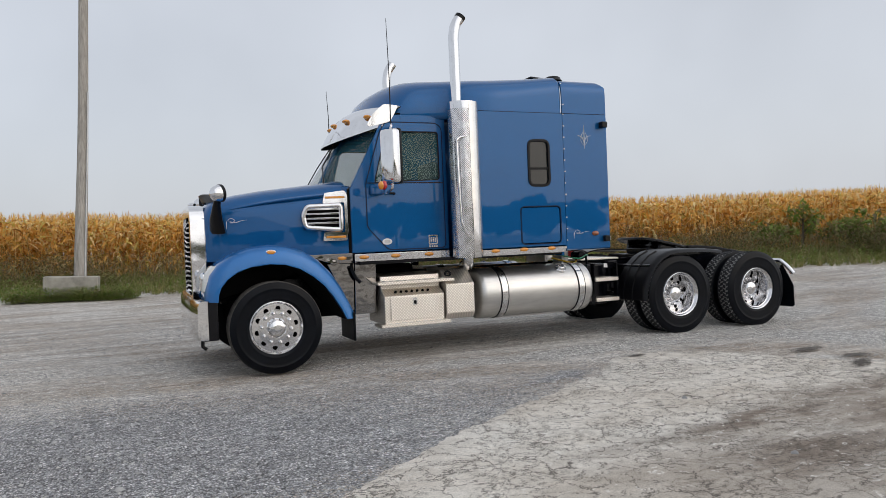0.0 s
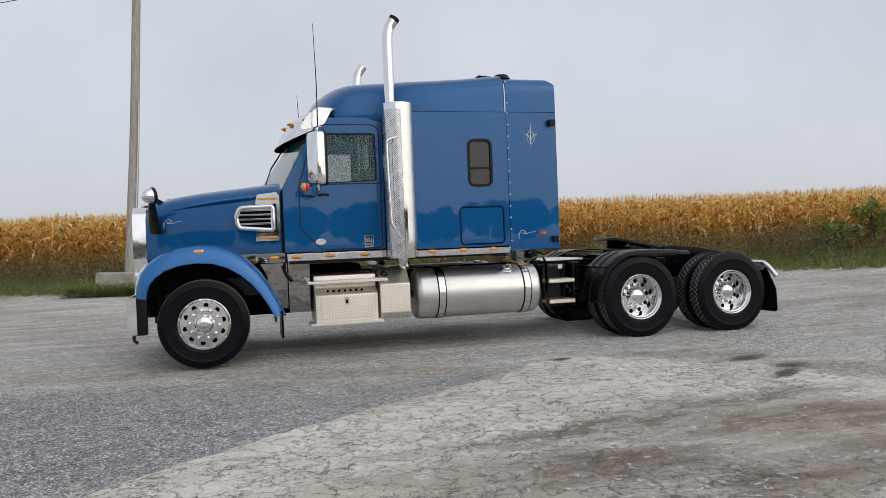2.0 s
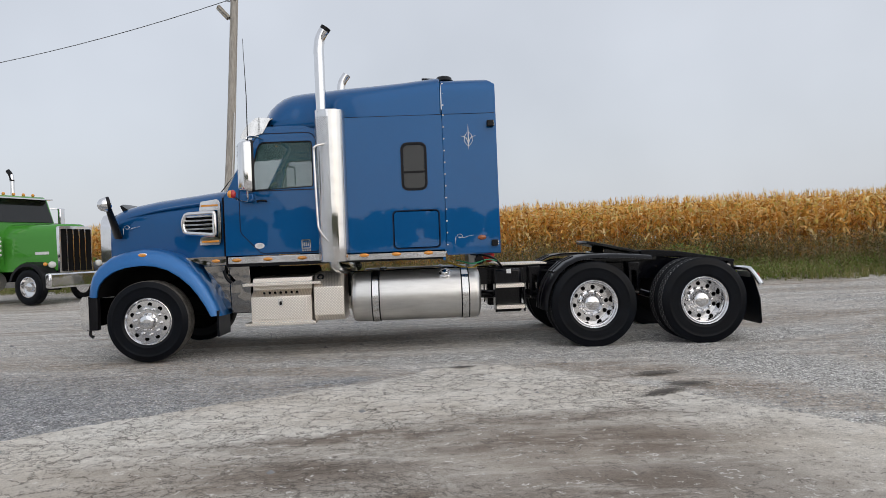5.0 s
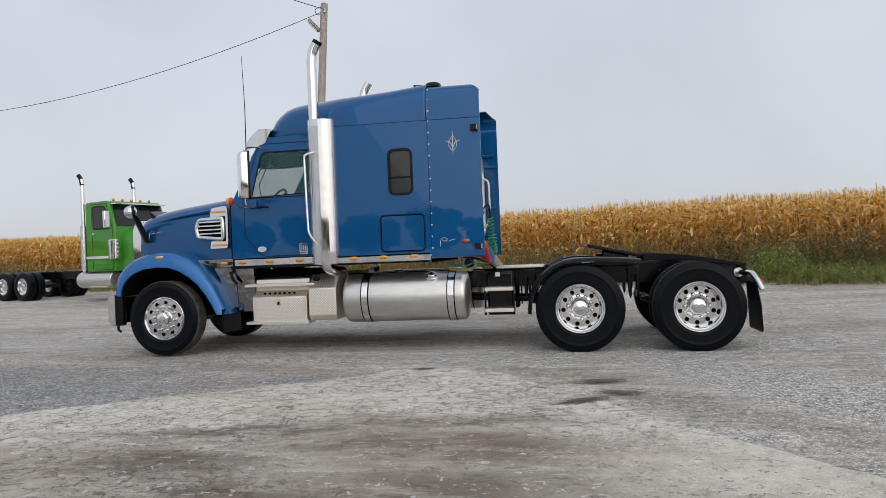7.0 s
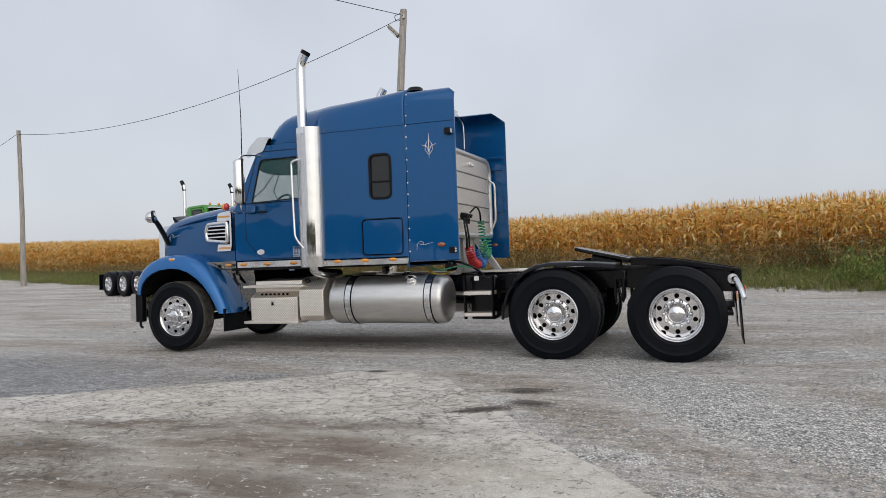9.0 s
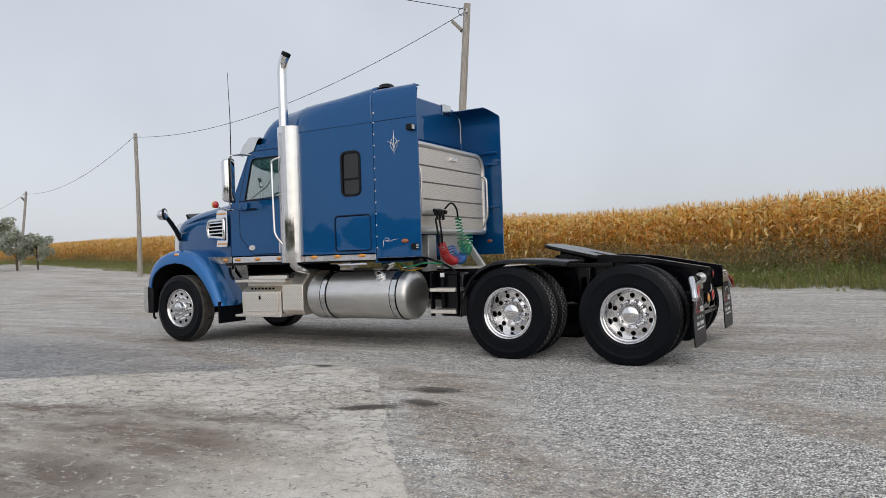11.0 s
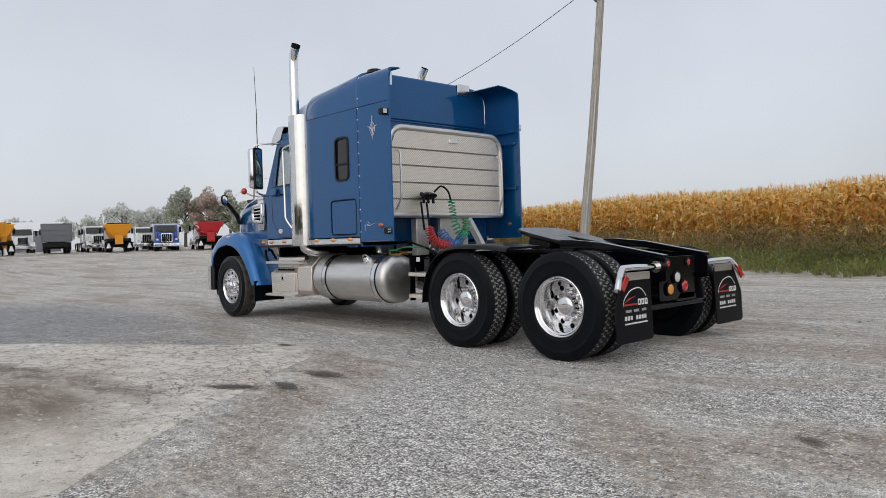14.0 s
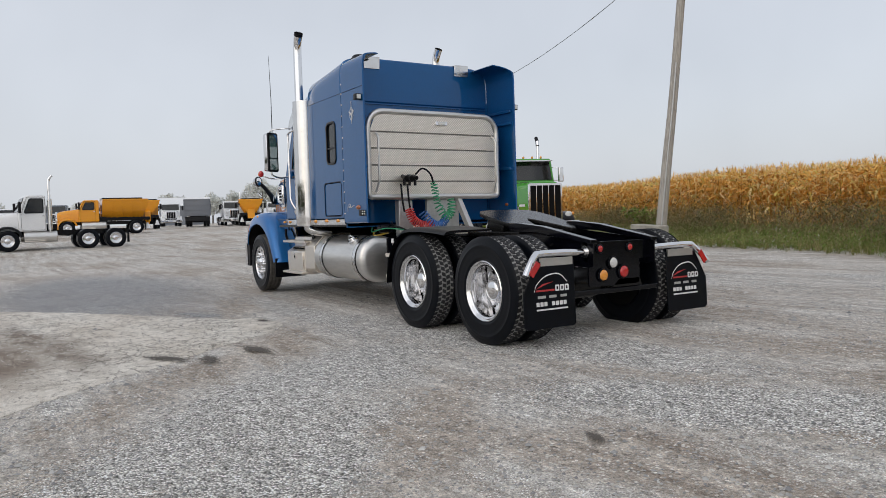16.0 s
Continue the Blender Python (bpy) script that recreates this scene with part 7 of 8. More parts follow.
def utility_pole(base, top, r0, r1, lamp=True, block=False):
    p = thing("utility_pole", "weathered grey wooden utility pole leaning slightly", "pole", "poles along the field", at=(0, 0, 0))
    b, t = Vector(base), Vector(top)
    mid = (b + t) / 2 + Vector((0.04, 0.02, 0))
    pts = smooth_path([b - Vector((0, 0, 0.2)), b * 0.75 + t * 0.25 + Vector((0.03, 0, 0)), mid, t], 5)
    n = len(pts)
    bm = bm_()
    tube(bm, pts, [r0 + (r1 - r0) * i / (n - 1) for i in range(n)], 14)
    part("shaft", bm, WOOD, p)
    bm = bm_()
    cyl(bm, t + Vector((0.05, -0.16, -0.35)), t + Vector((0.05, -0.16, -0.22)), 0.05, 10)
    cyl(bm, t + Vector((0.0, 0.0, -0.30)), t + Vector((0.05, -0.2, -0.30)), 0.02, 8)
    part("insulator", bm, GALV, p)
    if lamp:
        bm = bm_()
        a = t + Vector((0, 0, -0.98))
        tube(bm, [a, a + Vector((-0.16, -0.06, 0.02)), a + Vector((-0.22, -0.08, 0.1))], 0.025, 8)
        part("lamp_arm", bm, GALV, p)
        bm = bm_()
        q = Matrix.Translation(a + Vector((-0.36, -0.13, 0.24))) @ Matrix.Rotation(radians(20), 4, "Z") @ Matrix.Rotation(radians(46), 4, "Y")
        box(bm, -0.25, 0.25, -0.13, 0.13, -0.055, 0.055, q)
        head = part("lamp_head", bm, DARKALU, p, "dark grey floodlight head", bevel=0.02)
        bm = bm_()
        box(bm, -0.21, 0.21, -0.1, 0.1, -0.066, -0.056, q)
        part("lamp_glass", bm, WHITELENS, head)
        bm = bm_()
        tube(bm, smooth_path([t + Vector((0, 0, -0.25)), t + Vector((-0.22, -0.08, -0.38)), t + Vector((-0.3, -0.1, -0.2)), t + Vector((-0.08, -0.04, -0.1))], 4), 0.012, 5)
        part("cable_loop", bm, CABLE, p)
    if block:
        bm = bm_()
        z0 = gz(*base[:2])
        box(bm, -0.66, 0.66, -0.2, 0.2, -0.45, 0.235, pose(-2.9, 12.28, 0.585, 0, 2.5, -6))
        blk = part("concrete_block", bm, CONCRETE, bevel=0.03)
        tagged(blk, "old concrete barrier block at the foot of a pole", "concrete block")
        bm = bm_()
        tube(bm, [p_ + Vector((0.12, -0.13, 0)) for p_ in pts[:12]], 0.022, 8)
        part("conduit", bm, GALV, p, "grey conduit up the shaft")
    return t


def line(a, b, sag, r=0.012, name="overhead_line"):
    a, b = Vector(a), Vector(b)
    pts = []
    for i in range(25):
        k = i / 24
        q = a.lerp(b, k)
        q.z -= sag * 4 * k * (1 - k)
        pts.append(q)
    bm = bm_()
    tube(bm, pts, r, 5)
    ob = part(name, bm, CABLE)
    return tagged(ob, "thin black overhead cable between poles", "cable", "overhead lines")


t1 = utility_pole((-2.76, 12.56, 0.15), (-2.28, 13.49, 9.95), 0.17, 0.12, True, True)
t2 = utility_pole((-29.7, 21.0, gz(-29.7, 21) + 0.1), (-29.41, 20.73, 9.35), 0.16, 0.11, False)
t3 = utility_pole((-62.35, 32.4, gz(-62.3, 32.4)), (-62.0, 33.1, 8.8), 0.16, 0.11, True)
line(t1 + Vector((-0.1, -0.12, -0.32)), t2 + Vector((0.05, -0.18, -0.25)), 1.15)
line(t2 + Vector((0.05, -0.18, -0.25)), t3 + Vector((0.05, -0.18, -0.25)), 1.0)
line(t3 + Vector((0.05, -0.18, -0.25)), (-110, 50, 9), 1.0)
line(t1 + Vector((0.05, -0.18, -0.25)), (-14, -20, 9.2), 0.6)

# ---------------------------------------------------------------- other vehicles in the yard
FAR_TYRE, FAR_RIM = None, None


def far_wheel_meshes():
    bm = bm_()
    lathe(bm, [(0.29, -0.12), (0.40, -0.14), (0.48, -0.13), (0.51, -0.10), (0.51, 0.10), (0.48, 0.13), (0.40, 0.14), (0.29, 0.12)], 32)
    t = mesh_of(bm)
    bm = bm_()
    lathe(bm, [(0.30, 0.12), (0.28, 0.125), (0.26, 0.04), (0.14, 0.02), (0.12, 0.09), (0.06, 0.11), (0.0, 0.11)], 28)
    lathe(bm, [(0.29, -0.1), (0.0, -0.1)], 20)
    return t, mesh_of(bm)


FAR_TYRE, FAR_RIM = far_wheel_meshes()


def add_wheel(v, x, y, s, z=0.5):
    m = Matrix.Translation((x, y, z)) @ Matrix.Rotation(radians(90) if s < 0 else radians(-90), 4, "X")
    w = part_from("wheel", FAR_RIM, ALLOY, v, "", 40, m=m)
    part_from("tyre", FAR_TYRE, RUBBER, w, "", 40)


def work_truck(at, rz, label, paint, bonnet_len=1.3, cab_len=1.7, cab_top=2.75, axles=(5.0, 6.3), stacks=1, stack_top=3.95, body=None, body_paint=None, long_nose=False, roof_lamps=False, category="truck", fender_paint=None):
    """A parked conventional truck; its nose points to local -x and the front axle stands at x = 0."""
    v = thing("parked_truck", label, category, "parked trucks", at=(at[0], at[1], gz(*at)), rz=rz)
    c0 = bonnet_len - 0.35          # foot of the windscreen
    c1 = c0 + cab_len
    hz = 2.30 if long_nose else 1.8
    # bonnet
    bm = bm_()
    rings = []
    for x in (-0.62, -0.55, -0.2, 0.3, c0 + 0.05):
        w = interp(x, [-0.62, c0], [0.62, 0.86])
        zc = interp(x, [-0.62, -0.5, c0], [hz - 0.2, hz - 0.05, hz + 0.12]) if not long_nose else interp(x, [-0.62, -0.55, c0], [hz - 0.06, hz, hz + 0.06])
        rings.append([Vector((x, w, 0.95))] + [Vector((x, y, z)) for y, z in superarc(w, 1.35, zc, 0.4, 14)] + [Vector((x, -w, 0.95))])
    loft(bm, rings, True, True)
    part("bonnet", bm, paint, v, angle=55)
    # cab shell with slanted screen
    out = [(c0, 0.95), (c1, 0.95), (c1, cab_top - 0.06), (c1 - 0.08, cab_top), (c0 + 0.42, cab_top), (c0 + 0.3, cab_top - 0.08), (c0, hz + 0.05)]
    bm = bm_()
    sheet(bm, [out], 2.1, side(1.05, -1))
    cab = part("cab", bm, paint, v, bevel=0.05)
    for s in (-1, 1):
        win_ = corners([(c0 + 0.28, hz + 0.08), (c0 + 1.05, hz + 0.08), (c0 + 1.05, cab_top - 0.2), (c0 + 0.52, cab_top - 0.2)], 0.05)
        bm = bm_()
        sheet(bm, [win_], 0.012, side(s * 1.052, s))
        part("side_window", bm, DARKGLASS, cab)
        bm = bm_()
        sheet(bm, [grown(win_, 0.05), grown(win_, 0.0)], 0.014, side(s * 1.05, s))
        part("window_trim", bm, BLACK, cab)
        dr_ = corners([(c0 + 0.12, 1.02), (c0 + 1.15, 1.02), (c0 + 1.15, cab_top - 0.1), (c0 + 0.4, cab_top - 0.1), (c0 + 0.12, hz)], 0.06)
        bm = bm_()
        sheet(bm, [grown(dr_, 0.012), dr_], 0.004, side(s * 1.051, s))
        part("door_gap", bm, HOLE, cab)
        bm = bm_()
        box(bm, c0 + 1.0, c0 + 1.12, *sorted((s * 1.055, s * 1.085)), hz - 0.12, hz - 0.08)
        part("door_handle", bm, CHROME, cab)
        bm = bm_()
        box(bm, c0 - 0.02, c0 + 0.1, *sorted((s * 1.22, s * 1.42)), hz + 0.05, hz + 0.6)
        mr = part("mirror", bm, CHROME if long_nose else BLACK, v, bevel=0.03)
        bm = bm_()
        tube(bm, [(c0 + 0.1, s * 1.05, hz + 0.1), (c0 + 0.04, s * 1.3, hz + 0.1)], 0.018, 6)
        tube(bm, [(c0 + 0.3, s * 1.05, hz + 0.6), (c0 + 0.04, s * 1.3, hz + 0.58)], 0.018, 6)
        part("mirror_arm", bm, CHROME, v)
        # front fender
        bm = bm_()
        rings = []
        for k in range(11):
            a = radians(-8 + 172 * k / 10)
            ro, ri = 0.72, 0.60
            rings.append([Vector((-math.cos(a) * r, s * yy, 0.5 + math.sin(a) * r)) for r, yy in ((ro, 0.62), (ro, 1.06), (ro - 0.04, 1.14), (ri, 1.15), (ri, 0.62))])
        loft(bm, rings, True, True)
        part("front_fender", bm, fender_paint or paint, v, "black front fender" if fender_paint else "", angle=50)
        bm = bm_()
        ball(bm, (-0.66, s * 0.86, 1.12), 0.12, 14, 8, (0.6, 1.1, 0.8))
        part("headlamp", bm, WHITELENS, v)
        # tanks and steps
        bm = bm_()
        cyl(bm, (c0 + 0.2, s * 0.88, 0.68), (c1 + 0.45, s * 0.88, 0.68), 0.27, 24)
        part("fuel_tank", bm, ALU, v, bevel=0.02)
        bm = bm_()
        box(bm, c0 + 0.2, c0 + 1.1, *sorted((s * 1.1, s * 1.22)), 0.45, 0.49)
        part("step", bm, TREADPLATE, v)
        if stacks > 1 or (s < 0 and stacks):
            bm = bm_()
            sx = c1 + 0.17
            tube(bm, smooth_path([(sx, s * 1.0, 0.9), (sx, s * 1.0, 2.2), (sx, s * 1.0, stack_top - 0.35), (sx + 0.04, s * 1.0, stack_top - 0.15), (sx + 0.16, s * 1.0, stack_top)], 4), 0.065, 14)
            stk = part("exhaust_pipe", bm, CHROME, v)
            bm = bm_()
            cyl(bm, (sx, s * 1.0, 1.0), (sx, s * 1.0, 2.5), 0.11, 18)
            part("heat_guard", bm, PERF if long_nose else STEEL, stk)
            if long_nose:
                bm = bm_()
                tube(bm, smooth_path([(sx, s * 1.0, stack_top - 0.35), (sx + 0.04, s * 1.0, stack_top - 0.15), (sx + 0.165, s * 1.0, stack_top + 0.005)], 4), 0.07, 14)
                part("pipe_tip", bm, BLACK, stk, "black turned-out pipe tip")
        if long_nose:
            bm = bm_()
            cyl(bm, (c0 - 0.02, s * 1.12, 1.35), (c0 - 0.02, s * 1.12, 1.98), 0.17, 22)
            part("air_cleaner", bm, CHROME, v, "chrome cylindrical air cleaner", bevel=0.03)
            for k in range(4):
                bm = bm_()
                ball(bm, (c0 - 0.22, s * 1.14, 1.45 + 0.13 * k), 0.035, 8, 6)
                part("cleaner_lamp", bm, WHITELENS, v)
            # silver stripe swept down the bonnet side and along the cab
            for x0_, x1_, z0_, z1_ in ((-0.35, 0.1, 1.42, 1.5), (c0 + 0.06, c1, 1.38, 1.46)):
                bm = bm_()
                wv_ = interp(x0_, [-0.62, c0], [0.62, 0.86]) if x0_ < c0 else 1.05
                wv2 = interp(x1_, [-0.62, c0], [0.62, 0.86]) if x0_ < c0 else 1.05
                loft(bm, [[Vector((x0_, s * (wv_ + d), z)) for d, z in ((0.0, z0_), (0.006, z0_), (0.006, z1_), (0.0, z1_))], [Vector((x1_, s * (wv2 + d), z)) for d, z in ((0.0, z0_), (0.006, z0_), (0.006, z1_), (0.0, z1_))]])
                part("silver_stripe", bm, SILVER, v, "silver stripe")
            bm = bm_()
            ball(bm, (-0.60, s * 1.04, 1.14), 0.07, 10, 8, (0.8, 0.9, 0.8))
            part("turn_lamp", bm, AMBER, v, "amber turn lamp")
        add_wheel(v, 0.0, s * 0.98, s)
        for ax in axles:
            add_wheel(v, ax, s * 1.0, s)
            add_wheel(v, ax, s * 0.68, s)
        bm = bm_()
        box(bm, axles[-1] + 0.62, axles[-1] + 0.64, *sorted((s * 0.72, s * 1.2)), 0.25, 0.9)
        part("mud_flap", bm, RUBBER, v)
    # windscreen
    bm = bm_()
    q = [Vector((c0 + 0.015, -0.95, hz + 0.12)), Vector((c0 + 0.015, 0.95, hz + 0.12)), Vector((c0 + 0.27, 0.92, cab_top - 0.14)), Vector((c0 + 0.27, -0.92, cab_top - 0.14))]
    nrm = Vector((-0.93, 0, 0.36))
    loft(bm, [[p + nrm * 0.0 for p in q], [p + nrm * 0.035 for p in q]], True, True)
    part("windscreen", bm, DARKGLASS, cab)
    # grille, bumper, chassis
    gw = 0.62 if long_nose else 0.5
    bm = bm_()
    sheet(bm, [rounded(-gw, gw, 0.85, hz - 0.08, 0.06), rounded(-gw + 0.06, gw - 0.06, 0.92, hz - 0.16, 0.03)], 0.1, across(-0.6, -1))
    gr_ = part("grille_surround", bm, CHROME, v, bevel=0.02)
    bm = bm_()
    box(bm, -0.66, -0.64, -gw + 0.05, gw - 0.05, 0.9, hz - 0.14)
    part("grille_mesh", bm, HOLE, gr_)
    for k in range(4):
        bm = bm_()
        yy = -gw + 0.06 + (2 * gw - 0.12) * (k + 1) / 5
        box(bm, -0.70, -0.66, yy - 0.012, yy + 0.012, 0.92, hz - 0.16)
        part("grille_bar", bm, CHROME, gr_)
    bm = bm_()
    box(bm, -0.92, -0.72, -1.2, 1.2, 0.45, 0.88 if long_nose else 0.78)
    part("bumper", bm, CHROME, v, bevel=0.05)
    for s in (-1, 1):
        bm = bm_()
        box(bm, -0.5, axles[-1] + 0.7, *sorted((s * 0.36, s * 0.44)), 0.72, 0.98)
        part("frame_rail", bm, CHASSIS, v)
    bm = bm_()
    box(bm, c1, c1 + 0.5, -0.8, 0.8, 0.6, 1.3)
    part("gear_box", bm, CHASSIS, v, bevel=0.03)
    for ax in axles:
        bm = bm_()
        cyl(bm, (ax, -0.9, 0.5), (ax, 0.9, 0.5), 0.09, 10)
        part("axle", bm, CHASSIS, v)
    if roof_lamps:
        for k in range(5):
            bm = bm_()
            ball(bm, (c0 + 0.5, -0.7 + 0.35 * k, cab_top + 0.05), 0.05, 10, 6)
            part("roof_lamp", bm, AMBER, v)
        bm = bm_()
        box(bm, c0 + 0.0, c0 + 0.3, -0.98, 0.98, cab_top - 0.13, cab_top - 0.09)
        part("sun_visor", bm, CHROME, v)
    # body behind the cab
    x0, x1 = c1 + 0.25, axles[-1] + 0.9
    bp = body_paint or paint
    if body == "hopper":
        bm = bm_()
        prof = lambda k, xx: [Vector((xx, -1.15, 2.55)), Vector((xx, 1.15, 2.55)), Vector((xx, 1.12, 2.25)), Vector((xx, 0.4 + k, 1.25)), Vector((xx, -0.4 - k, 1.25)), Vector((xx, -1.12, 2.25))]
        loft(bm, [prof(0, x0), prof(0, x1 - 0.35), [p + Vector((0.35 if p.z > 2 else 0, 0, 0)) for p in prof(0, x1 - 0.35)]], True, True)
        hp = part("hopper", bm, bp, v, bevel=0.02)
        for k in range(5):
            xx = x0 + (x1 - 0.4 - x0) * k / 4
            for s in (-1, 1):
                bm = bm_()
                tube(bm, [(xx, s * 1.15, 2.4), (xx, s * 0.5, 1.2)], 0.04, 4)
                part("rib", bm, bp, hp)
        bm = bm_()
        box(bm, x0, x1, -1.2, 1.2, 2.53, 2.62)
        part("top_rim", bm, bp, hp)
        bm = bm_()
        box(bm, x0, x1 - 0.4, -0.95, 0.95, 2.56, 2.72)
        part("top_screen", bm, CHASSIS, hp)
        bm = bm_()
        box(bm, x0, x1 + 0.1, -1.05, 1.05, 1.0, 1.25)
        part("subframe", bm, CHASSIS, v, bevel=0.01)
        bm = bm_()
        box(bm, x1 - 0.2, x1 + 0.15, -0.35, 0.35, 0.7, 1.6)
        part("chute", bm, bp, v, bevel=0.02)
        for s in (-1, 1):
            bm = bm_()
            cyl(bm, (x1 - 0.1, s * 0.9, 0.35), (x1 - 0.1, s * 0.9, 0.8), 0.22, 12, 0.06)
            part("spinner_guard", bm, SILVER, v)
    if body == "dump":
        bm = bm_()
        for a in ((x0, x0 + 0.06, -1.22, 1.22), (x1 - 0.06, x1, -1.22, 1.22), (x0, x1, -1.25, -1.19), (x0, x1, 1.19, 1.25)):
            box(bm, *a, 1.1, 2.75)
        box(bm, x0, x1, -1.2, 1.2, 1.05, 1.15)
        dp = part("dump_box", bm, bp, v, bevel=0.01)
        for k in range(7):
            xx = x0 + (x1 - x0) * k / 6
            for s in (-1, 1):
                bm = bm_()
                box(bm, xx - 0.05, xx + 0.05, *sorted((s * 1.25, s * 1.3)), 1.1, 2.75)
                part("stake", bm, bp, dp)
        for z in (1.15, 1.7, 2.2, 2.72):
            bm = bm_()
            box(bm, x1, x1 + 0.05, -1.25, 1.25, z - 0.05, z + 0.05)
            part("tailgate_rib", bm, bp, dp)
        bm = bm_()
        box(bm, x1 - 0.1, x1 + 0.02, -1.2, 1.2, 0.55, 1.0)
        part("rear_panel", bm, CHASSIS, v, bevel=0.01)
    if body == "plow":
        bm = bm_()
        box(bm, -1.6, -1.0, -1.4, 1.4, 0.3, 1.2)
        part("plow_blade", bm, bp, v, bevel=0.1)
    return v


work_truck((-7.33, 11.5), 160, "green long-nosed truck chassis with chrome stacks and grille", P_GREEN, bonnet_len=1.5, cab_len=1.5, cab_top=3.26, stack_top=4.2, axles=(6.25, 7.45, 8.7), stacks=2, long_nose=True, roof_lamps=True, fender_paint=BLACK)
work_truck((-28.8, -4.65), 93, "white day-cab chassis truck parked on gravel", P_WHITE, axles=(3.55, 4.85), stacks=1, bonnet_len=0.85, cab_len=1.2, cab_top=2.72, stack_top=3.7, fender_paint=BLACK)
work_truck((-47.5, -0.35), 88, "yellow highway spreader truck with hopper body", P_YELLOW, axles=(4.7,), cab_top=2.55, bonnet_len=1.1, cab_len=1.4, body="hopper", stacks=0)
work_truck((-69.0, 14.4), -14, "dark grey dump truck seen from its tailgate", P_WHITE, axles=(4.4, 5.7), body="dump", body_paint=P_GREY, stacks=0)
work_truck((-65.4, 18.9), -15, "white truck with an orange spreader hopper", P_WHITE, axles=(4.4, 5.7), body="hopper", body_paint=P_YELLOW, stacks=0)
work_truck((-67.6, 18.0), 170, "white road tractor facing the yard", P_WHITE, axles=(4.4, 5.7), cab_top=2.7)
work_truck((-58.8, 21.6), 160, "blue and white heavy truck parked nose out", P_BLUE, axles=(4.6,), cab_top=2.6, body="dump", body_paint=P_WHITE, stacks=0)
work_truck((-60.2, 25.9), -18, "red spreader truck seen from behind", P_WHITE, axles=(4.4, 5.7), body="hopper", body_paint=P_RED, stacks=0)
work_truck((-63.0, 8.0), -10, "yellow snow-plough truck with hopper", P_YELLOW, axles=(4.4,), body="hopper", stacks=0)
for k, (x, y, r, p) in enumerate(((-74, 19.6, 172, P_WHITE), (-66, 22.4, 165, P_WHITE), (-75, 12.8, 170, P_WHITE), (-72, 26.0, 168, P_WHITE), (-74, 5.0, 175, P_WHITE), (-76, 1.0, 168, P_GREY), (-68, -4.0, 172, P_WHITE), (-65, 24.2, 165, P_WHITE))):
    work_truck((x, y), r, "white truck parked in the back row" if p is P_WHITE else "grey truck parked in the back row", p, axles=(4.4,), cab_top=2.3 + 0.2 * (k % 3), stacks=0, bonnet_len=1.0 + 0.2 * (k % 2))

# ---------------------------------------------------------------- trees


def leaf_cloud(n, seed, crown, leaf, squash=1.0):
    """Leaf quads in clumps about the tips of the limbs."""
    r = np.random.default_rng(seed)
    v, f = [], []
    for c, rad in crown:
        k = int(n * rad ** 2)
        d = r.normal(0, 1, (k, 3))
        d /= np.linalg.norm(d, axis=1)[:, None]
        p = np.array(c) + d * (rad * r.uniform(0.35, 1.1, k) ** 0.6)[:, None] * np.array((1, 1, squash))
        a = r.uniform(0, 6.28, k)
        b = r.uniform(-1.2, 1.2, k)
        s = leaf * r.uniform(0.6, 1.4, k)
        ux = np.stack((np.cos(a) * np.cos(b), np.sin(a) * np.cos(b), np.sin(b)), 1) * s[:, None]
        uy = np.stack((-np.sin(a), np.cos(a), r.uniform(-0.6, 0.6, k)), 1) * s[:, None] * 0.6
        for q in (p - ux - uy, p + ux - uy * 0.4, p + ux * 1.1 + uy, p - ux * 0.5 + uy):
            v.append(q)
    vs = []
    o = 0
    out_v = []
    for i in range(0, len(v), 4):
        k = len(v[i])
        out_v.append(np.stack(v[i:i + 4], 1).reshape(-1, 3))
        f.append(np.arange(k * 4).reshape(-1, 4) + o)
        o += k * 4
    return np.concatenate(out_v), np.concatenate(f)


def tree(at, height, width, seed, leaves, label, conic=False, leaf=0.16, dens=260, category="tree", name="tree", group="trees"):
    r = np.random.default_rng(seed)
    z0 = gz(*at)
    tr = thing(name, label, category, group, at=(at[0], at[1], z0))
    bm = bm_()
    lean = r.normal(0, 0.03, 2)
    pts = [Vector((lean[0] * z, lean[1] * z, z)) for z in (-0.2, height * 0.25, height * 0.5, height * 0.85)]
    tube(bm, pts, [height * 0.028, height * 0.022, height * 0.015, height * 0.004], 8)
    part("trunk", bm, BARK, tr)
    crown = []
    n_l = 16 if height > 3 else 8
    for i in range(n_l):
        t = (i + 0.5) / n_l
        z = height * (0.22 + 0.5 * t) if not conic else height * (0.12 + 0.75 * t)
        a = 2.4 * i + r.uniform(-0.4, 0.4)
        reach = width / 2 * ((1 - t) ** 0.8 + 0.1 if conic else math.sin(math.pi * (0.22 + 0.7 * t)) * r.uniform(0.7, 1.05))
        end = Vector((math.cos(a) * reach, math.sin(a) * reach, z + reach * (0.1 if conic else r.uniform(0.35, 0.8))))
        st = Vector((lean[0] * z, lean[1] * z, z * 0.9))
        bm = bm_()
        tube(bm, [st, st.lerp(end, 0.5) + Vector((0, 0, 0.08 * reach)), end], [height * 0.01, height * 0.006, height * 0.002], 5)
        part("limb", bm, BARK, tr)
        crown += [(tuple(end), width * r.uniform(0.1, 0.17)), (tuple(st.lerp(end, 0.6)), width * r.uniform(0.09, 0.15))]
    crown.append((tuple(pts[-1]), width * 0.13))
    v_, f_ = leaf_cloud(dens, seed + 50, crown, leaf)
    me = bpy.data.meshes.new("crown")
    me.from_pydata(v_.tolist(), [], f_.tolist())
    part_from("crown", me, leaves, tr, smooth=False)
    return tr


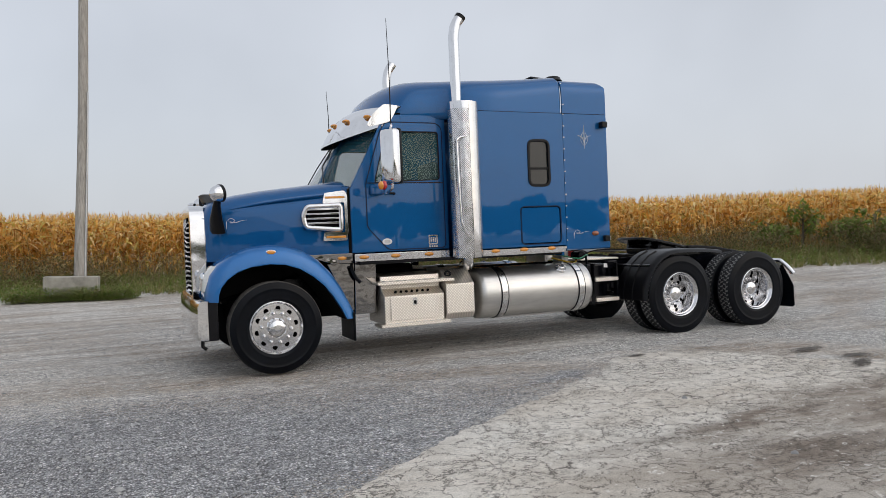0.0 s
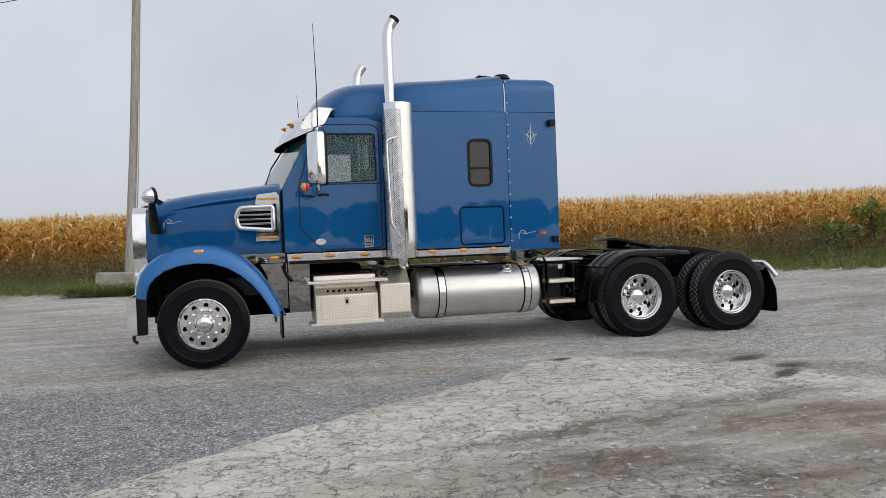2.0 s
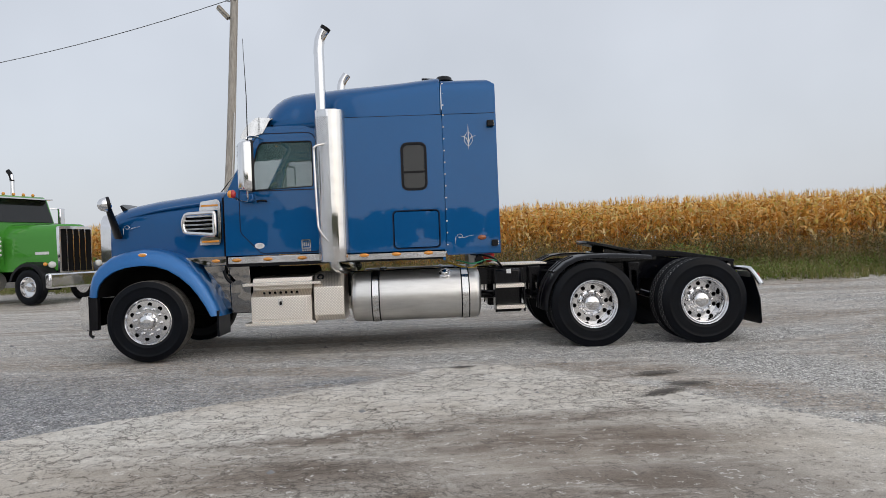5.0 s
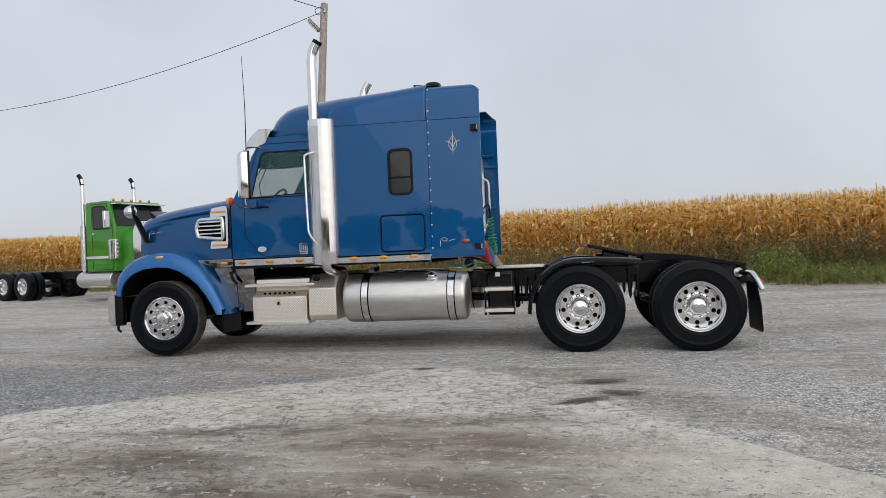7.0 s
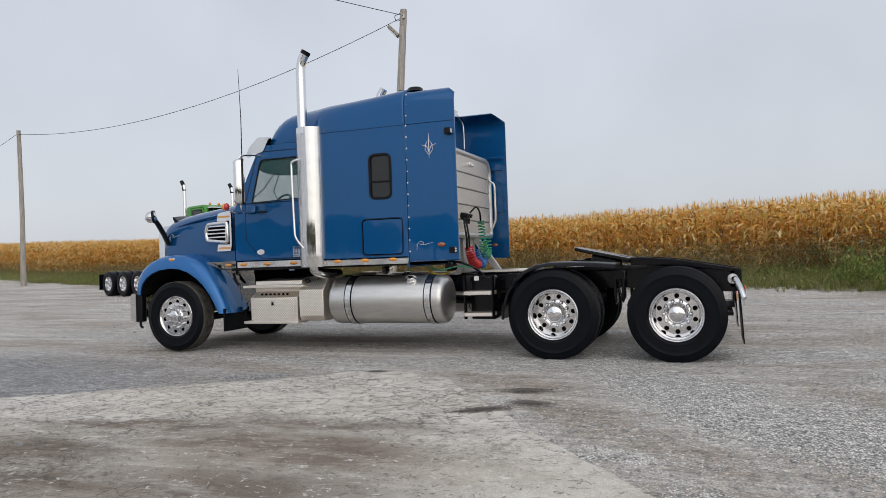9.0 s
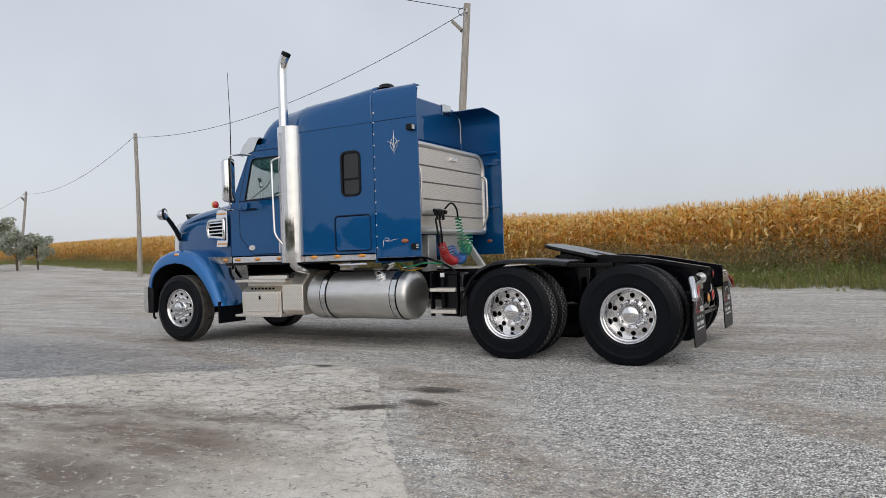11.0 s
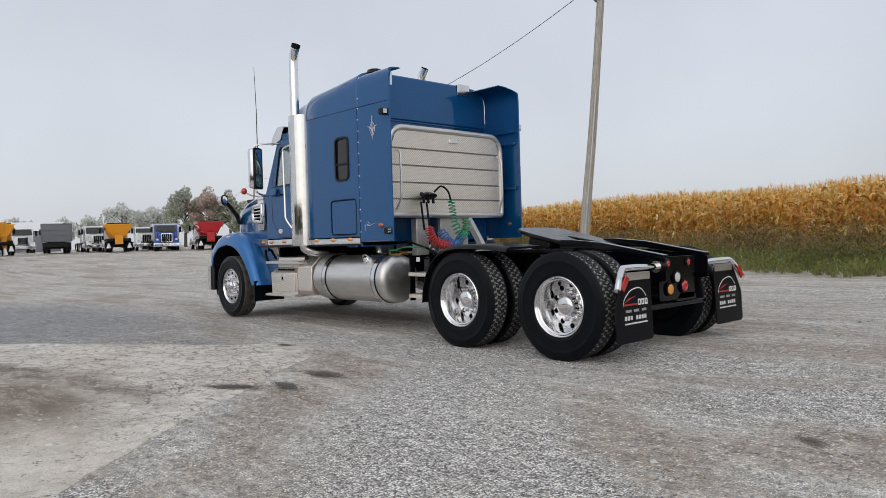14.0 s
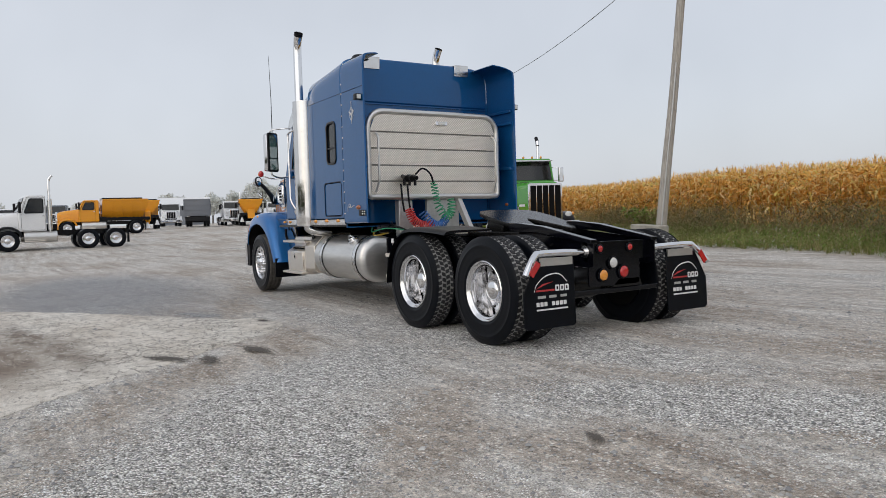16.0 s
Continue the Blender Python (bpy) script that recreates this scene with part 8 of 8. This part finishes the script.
# the leaf colours of these far trees carry painted haze
tree((-77.5, 31.6), 8.3, 4.8, 1, LEAF_HAZE, "green leafy tree behind the parked trucks, haze painted into its leaves", False, 0.13, 330)
tree((-75.6, 34.0), 8.0, 5.0, 2, LEAF_RED_HAZE, "reddish brown autumn tree behind the parked trucks, leaves paled for haze", False, 0.13, 330)
tree((-73.9, 36.0), 7.4, 4.6, 3, LEAF_HAZE, "green leafy tree behind the parked trucks, haze painted into its leaves", False, 0.13, 330)
tree((-53.0, 26.8), 4.0, 2.6, 4, LEAF_HAZE, "green bushy tree beside a pole, leaves paled for haze", False, 0.13, 420)
tree((-51.8, 27.9), 3.4, 2.4, 5, LEAF_HAZE, "green bushy tree beside a pole, leaves paled for haze", False, 0.13, 420)
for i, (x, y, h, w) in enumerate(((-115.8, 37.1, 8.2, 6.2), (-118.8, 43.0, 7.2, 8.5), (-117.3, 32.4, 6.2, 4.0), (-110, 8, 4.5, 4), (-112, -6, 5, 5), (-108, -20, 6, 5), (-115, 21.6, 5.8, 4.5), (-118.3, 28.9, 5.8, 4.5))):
    tree((x, y), h, w, 20 + i, LEAF_FAR_HAZE, "distant tree at the edge of the yard, leaves paled and greyed for haze", False, 0.2, 120, group="distant trees")
# long pale shed far behind the row of trucks
shed = thing("farm_shed", "long low shed with a white metal roof", "building", at=(-105, 21.7, gz(-105, 21.7)), rz=72)
bm = bm_()
box(bm, -4.0, 3.0, -2.5, 2.5, -0.3, 3.0)
part("wall", bm, P_GREY, shed)
bm = bm_()
loft(bm, [[Vector((x, -2.8, 2.95)), Vector((x, 0, 4.3)), Vector((x, 2.8, 2.95)), Vector((x, 0, 4.15))] for x in (-4.3, 3.3)])
part("roof", bm, P_WHITE, shed, "white metal roof")
# trees along the south side of the yard, behind the camera's path
for i in range(22):
    x = -60 + 6.2 * i + 1.5 * math.sin(i * 2.1)
    tree((x * 1.3 - 10, -112 - 4 * math.sin(i * 1.3)), 5.0 + 3.6 * abs(math.sin(i * 1.9)), 9.5, 60 + i, LEAF_GREEN, "green tree on the south side of the yard", False, 0.45, 70, group="trees on the south side")
# bushes on the verge
for i, (u, v, h, w) in enumerate(((15.6, 14.9, 1.9, 1.4), (14.4, 14.6, 1.0, 1.6), (16.9, 14.6, 1.05, 1.8), (18.6, 14.4, 0.8, 1.8), (-14, 14.0, 0.8, 1.6))):
    x, y = uv_xy(u, v)
    tree((x, y), h, w, 90 + i, WEED, "leafy green bush on the verge beside the corn", False, 0.075, 700, "bush", "bush", "bushes on the verge")
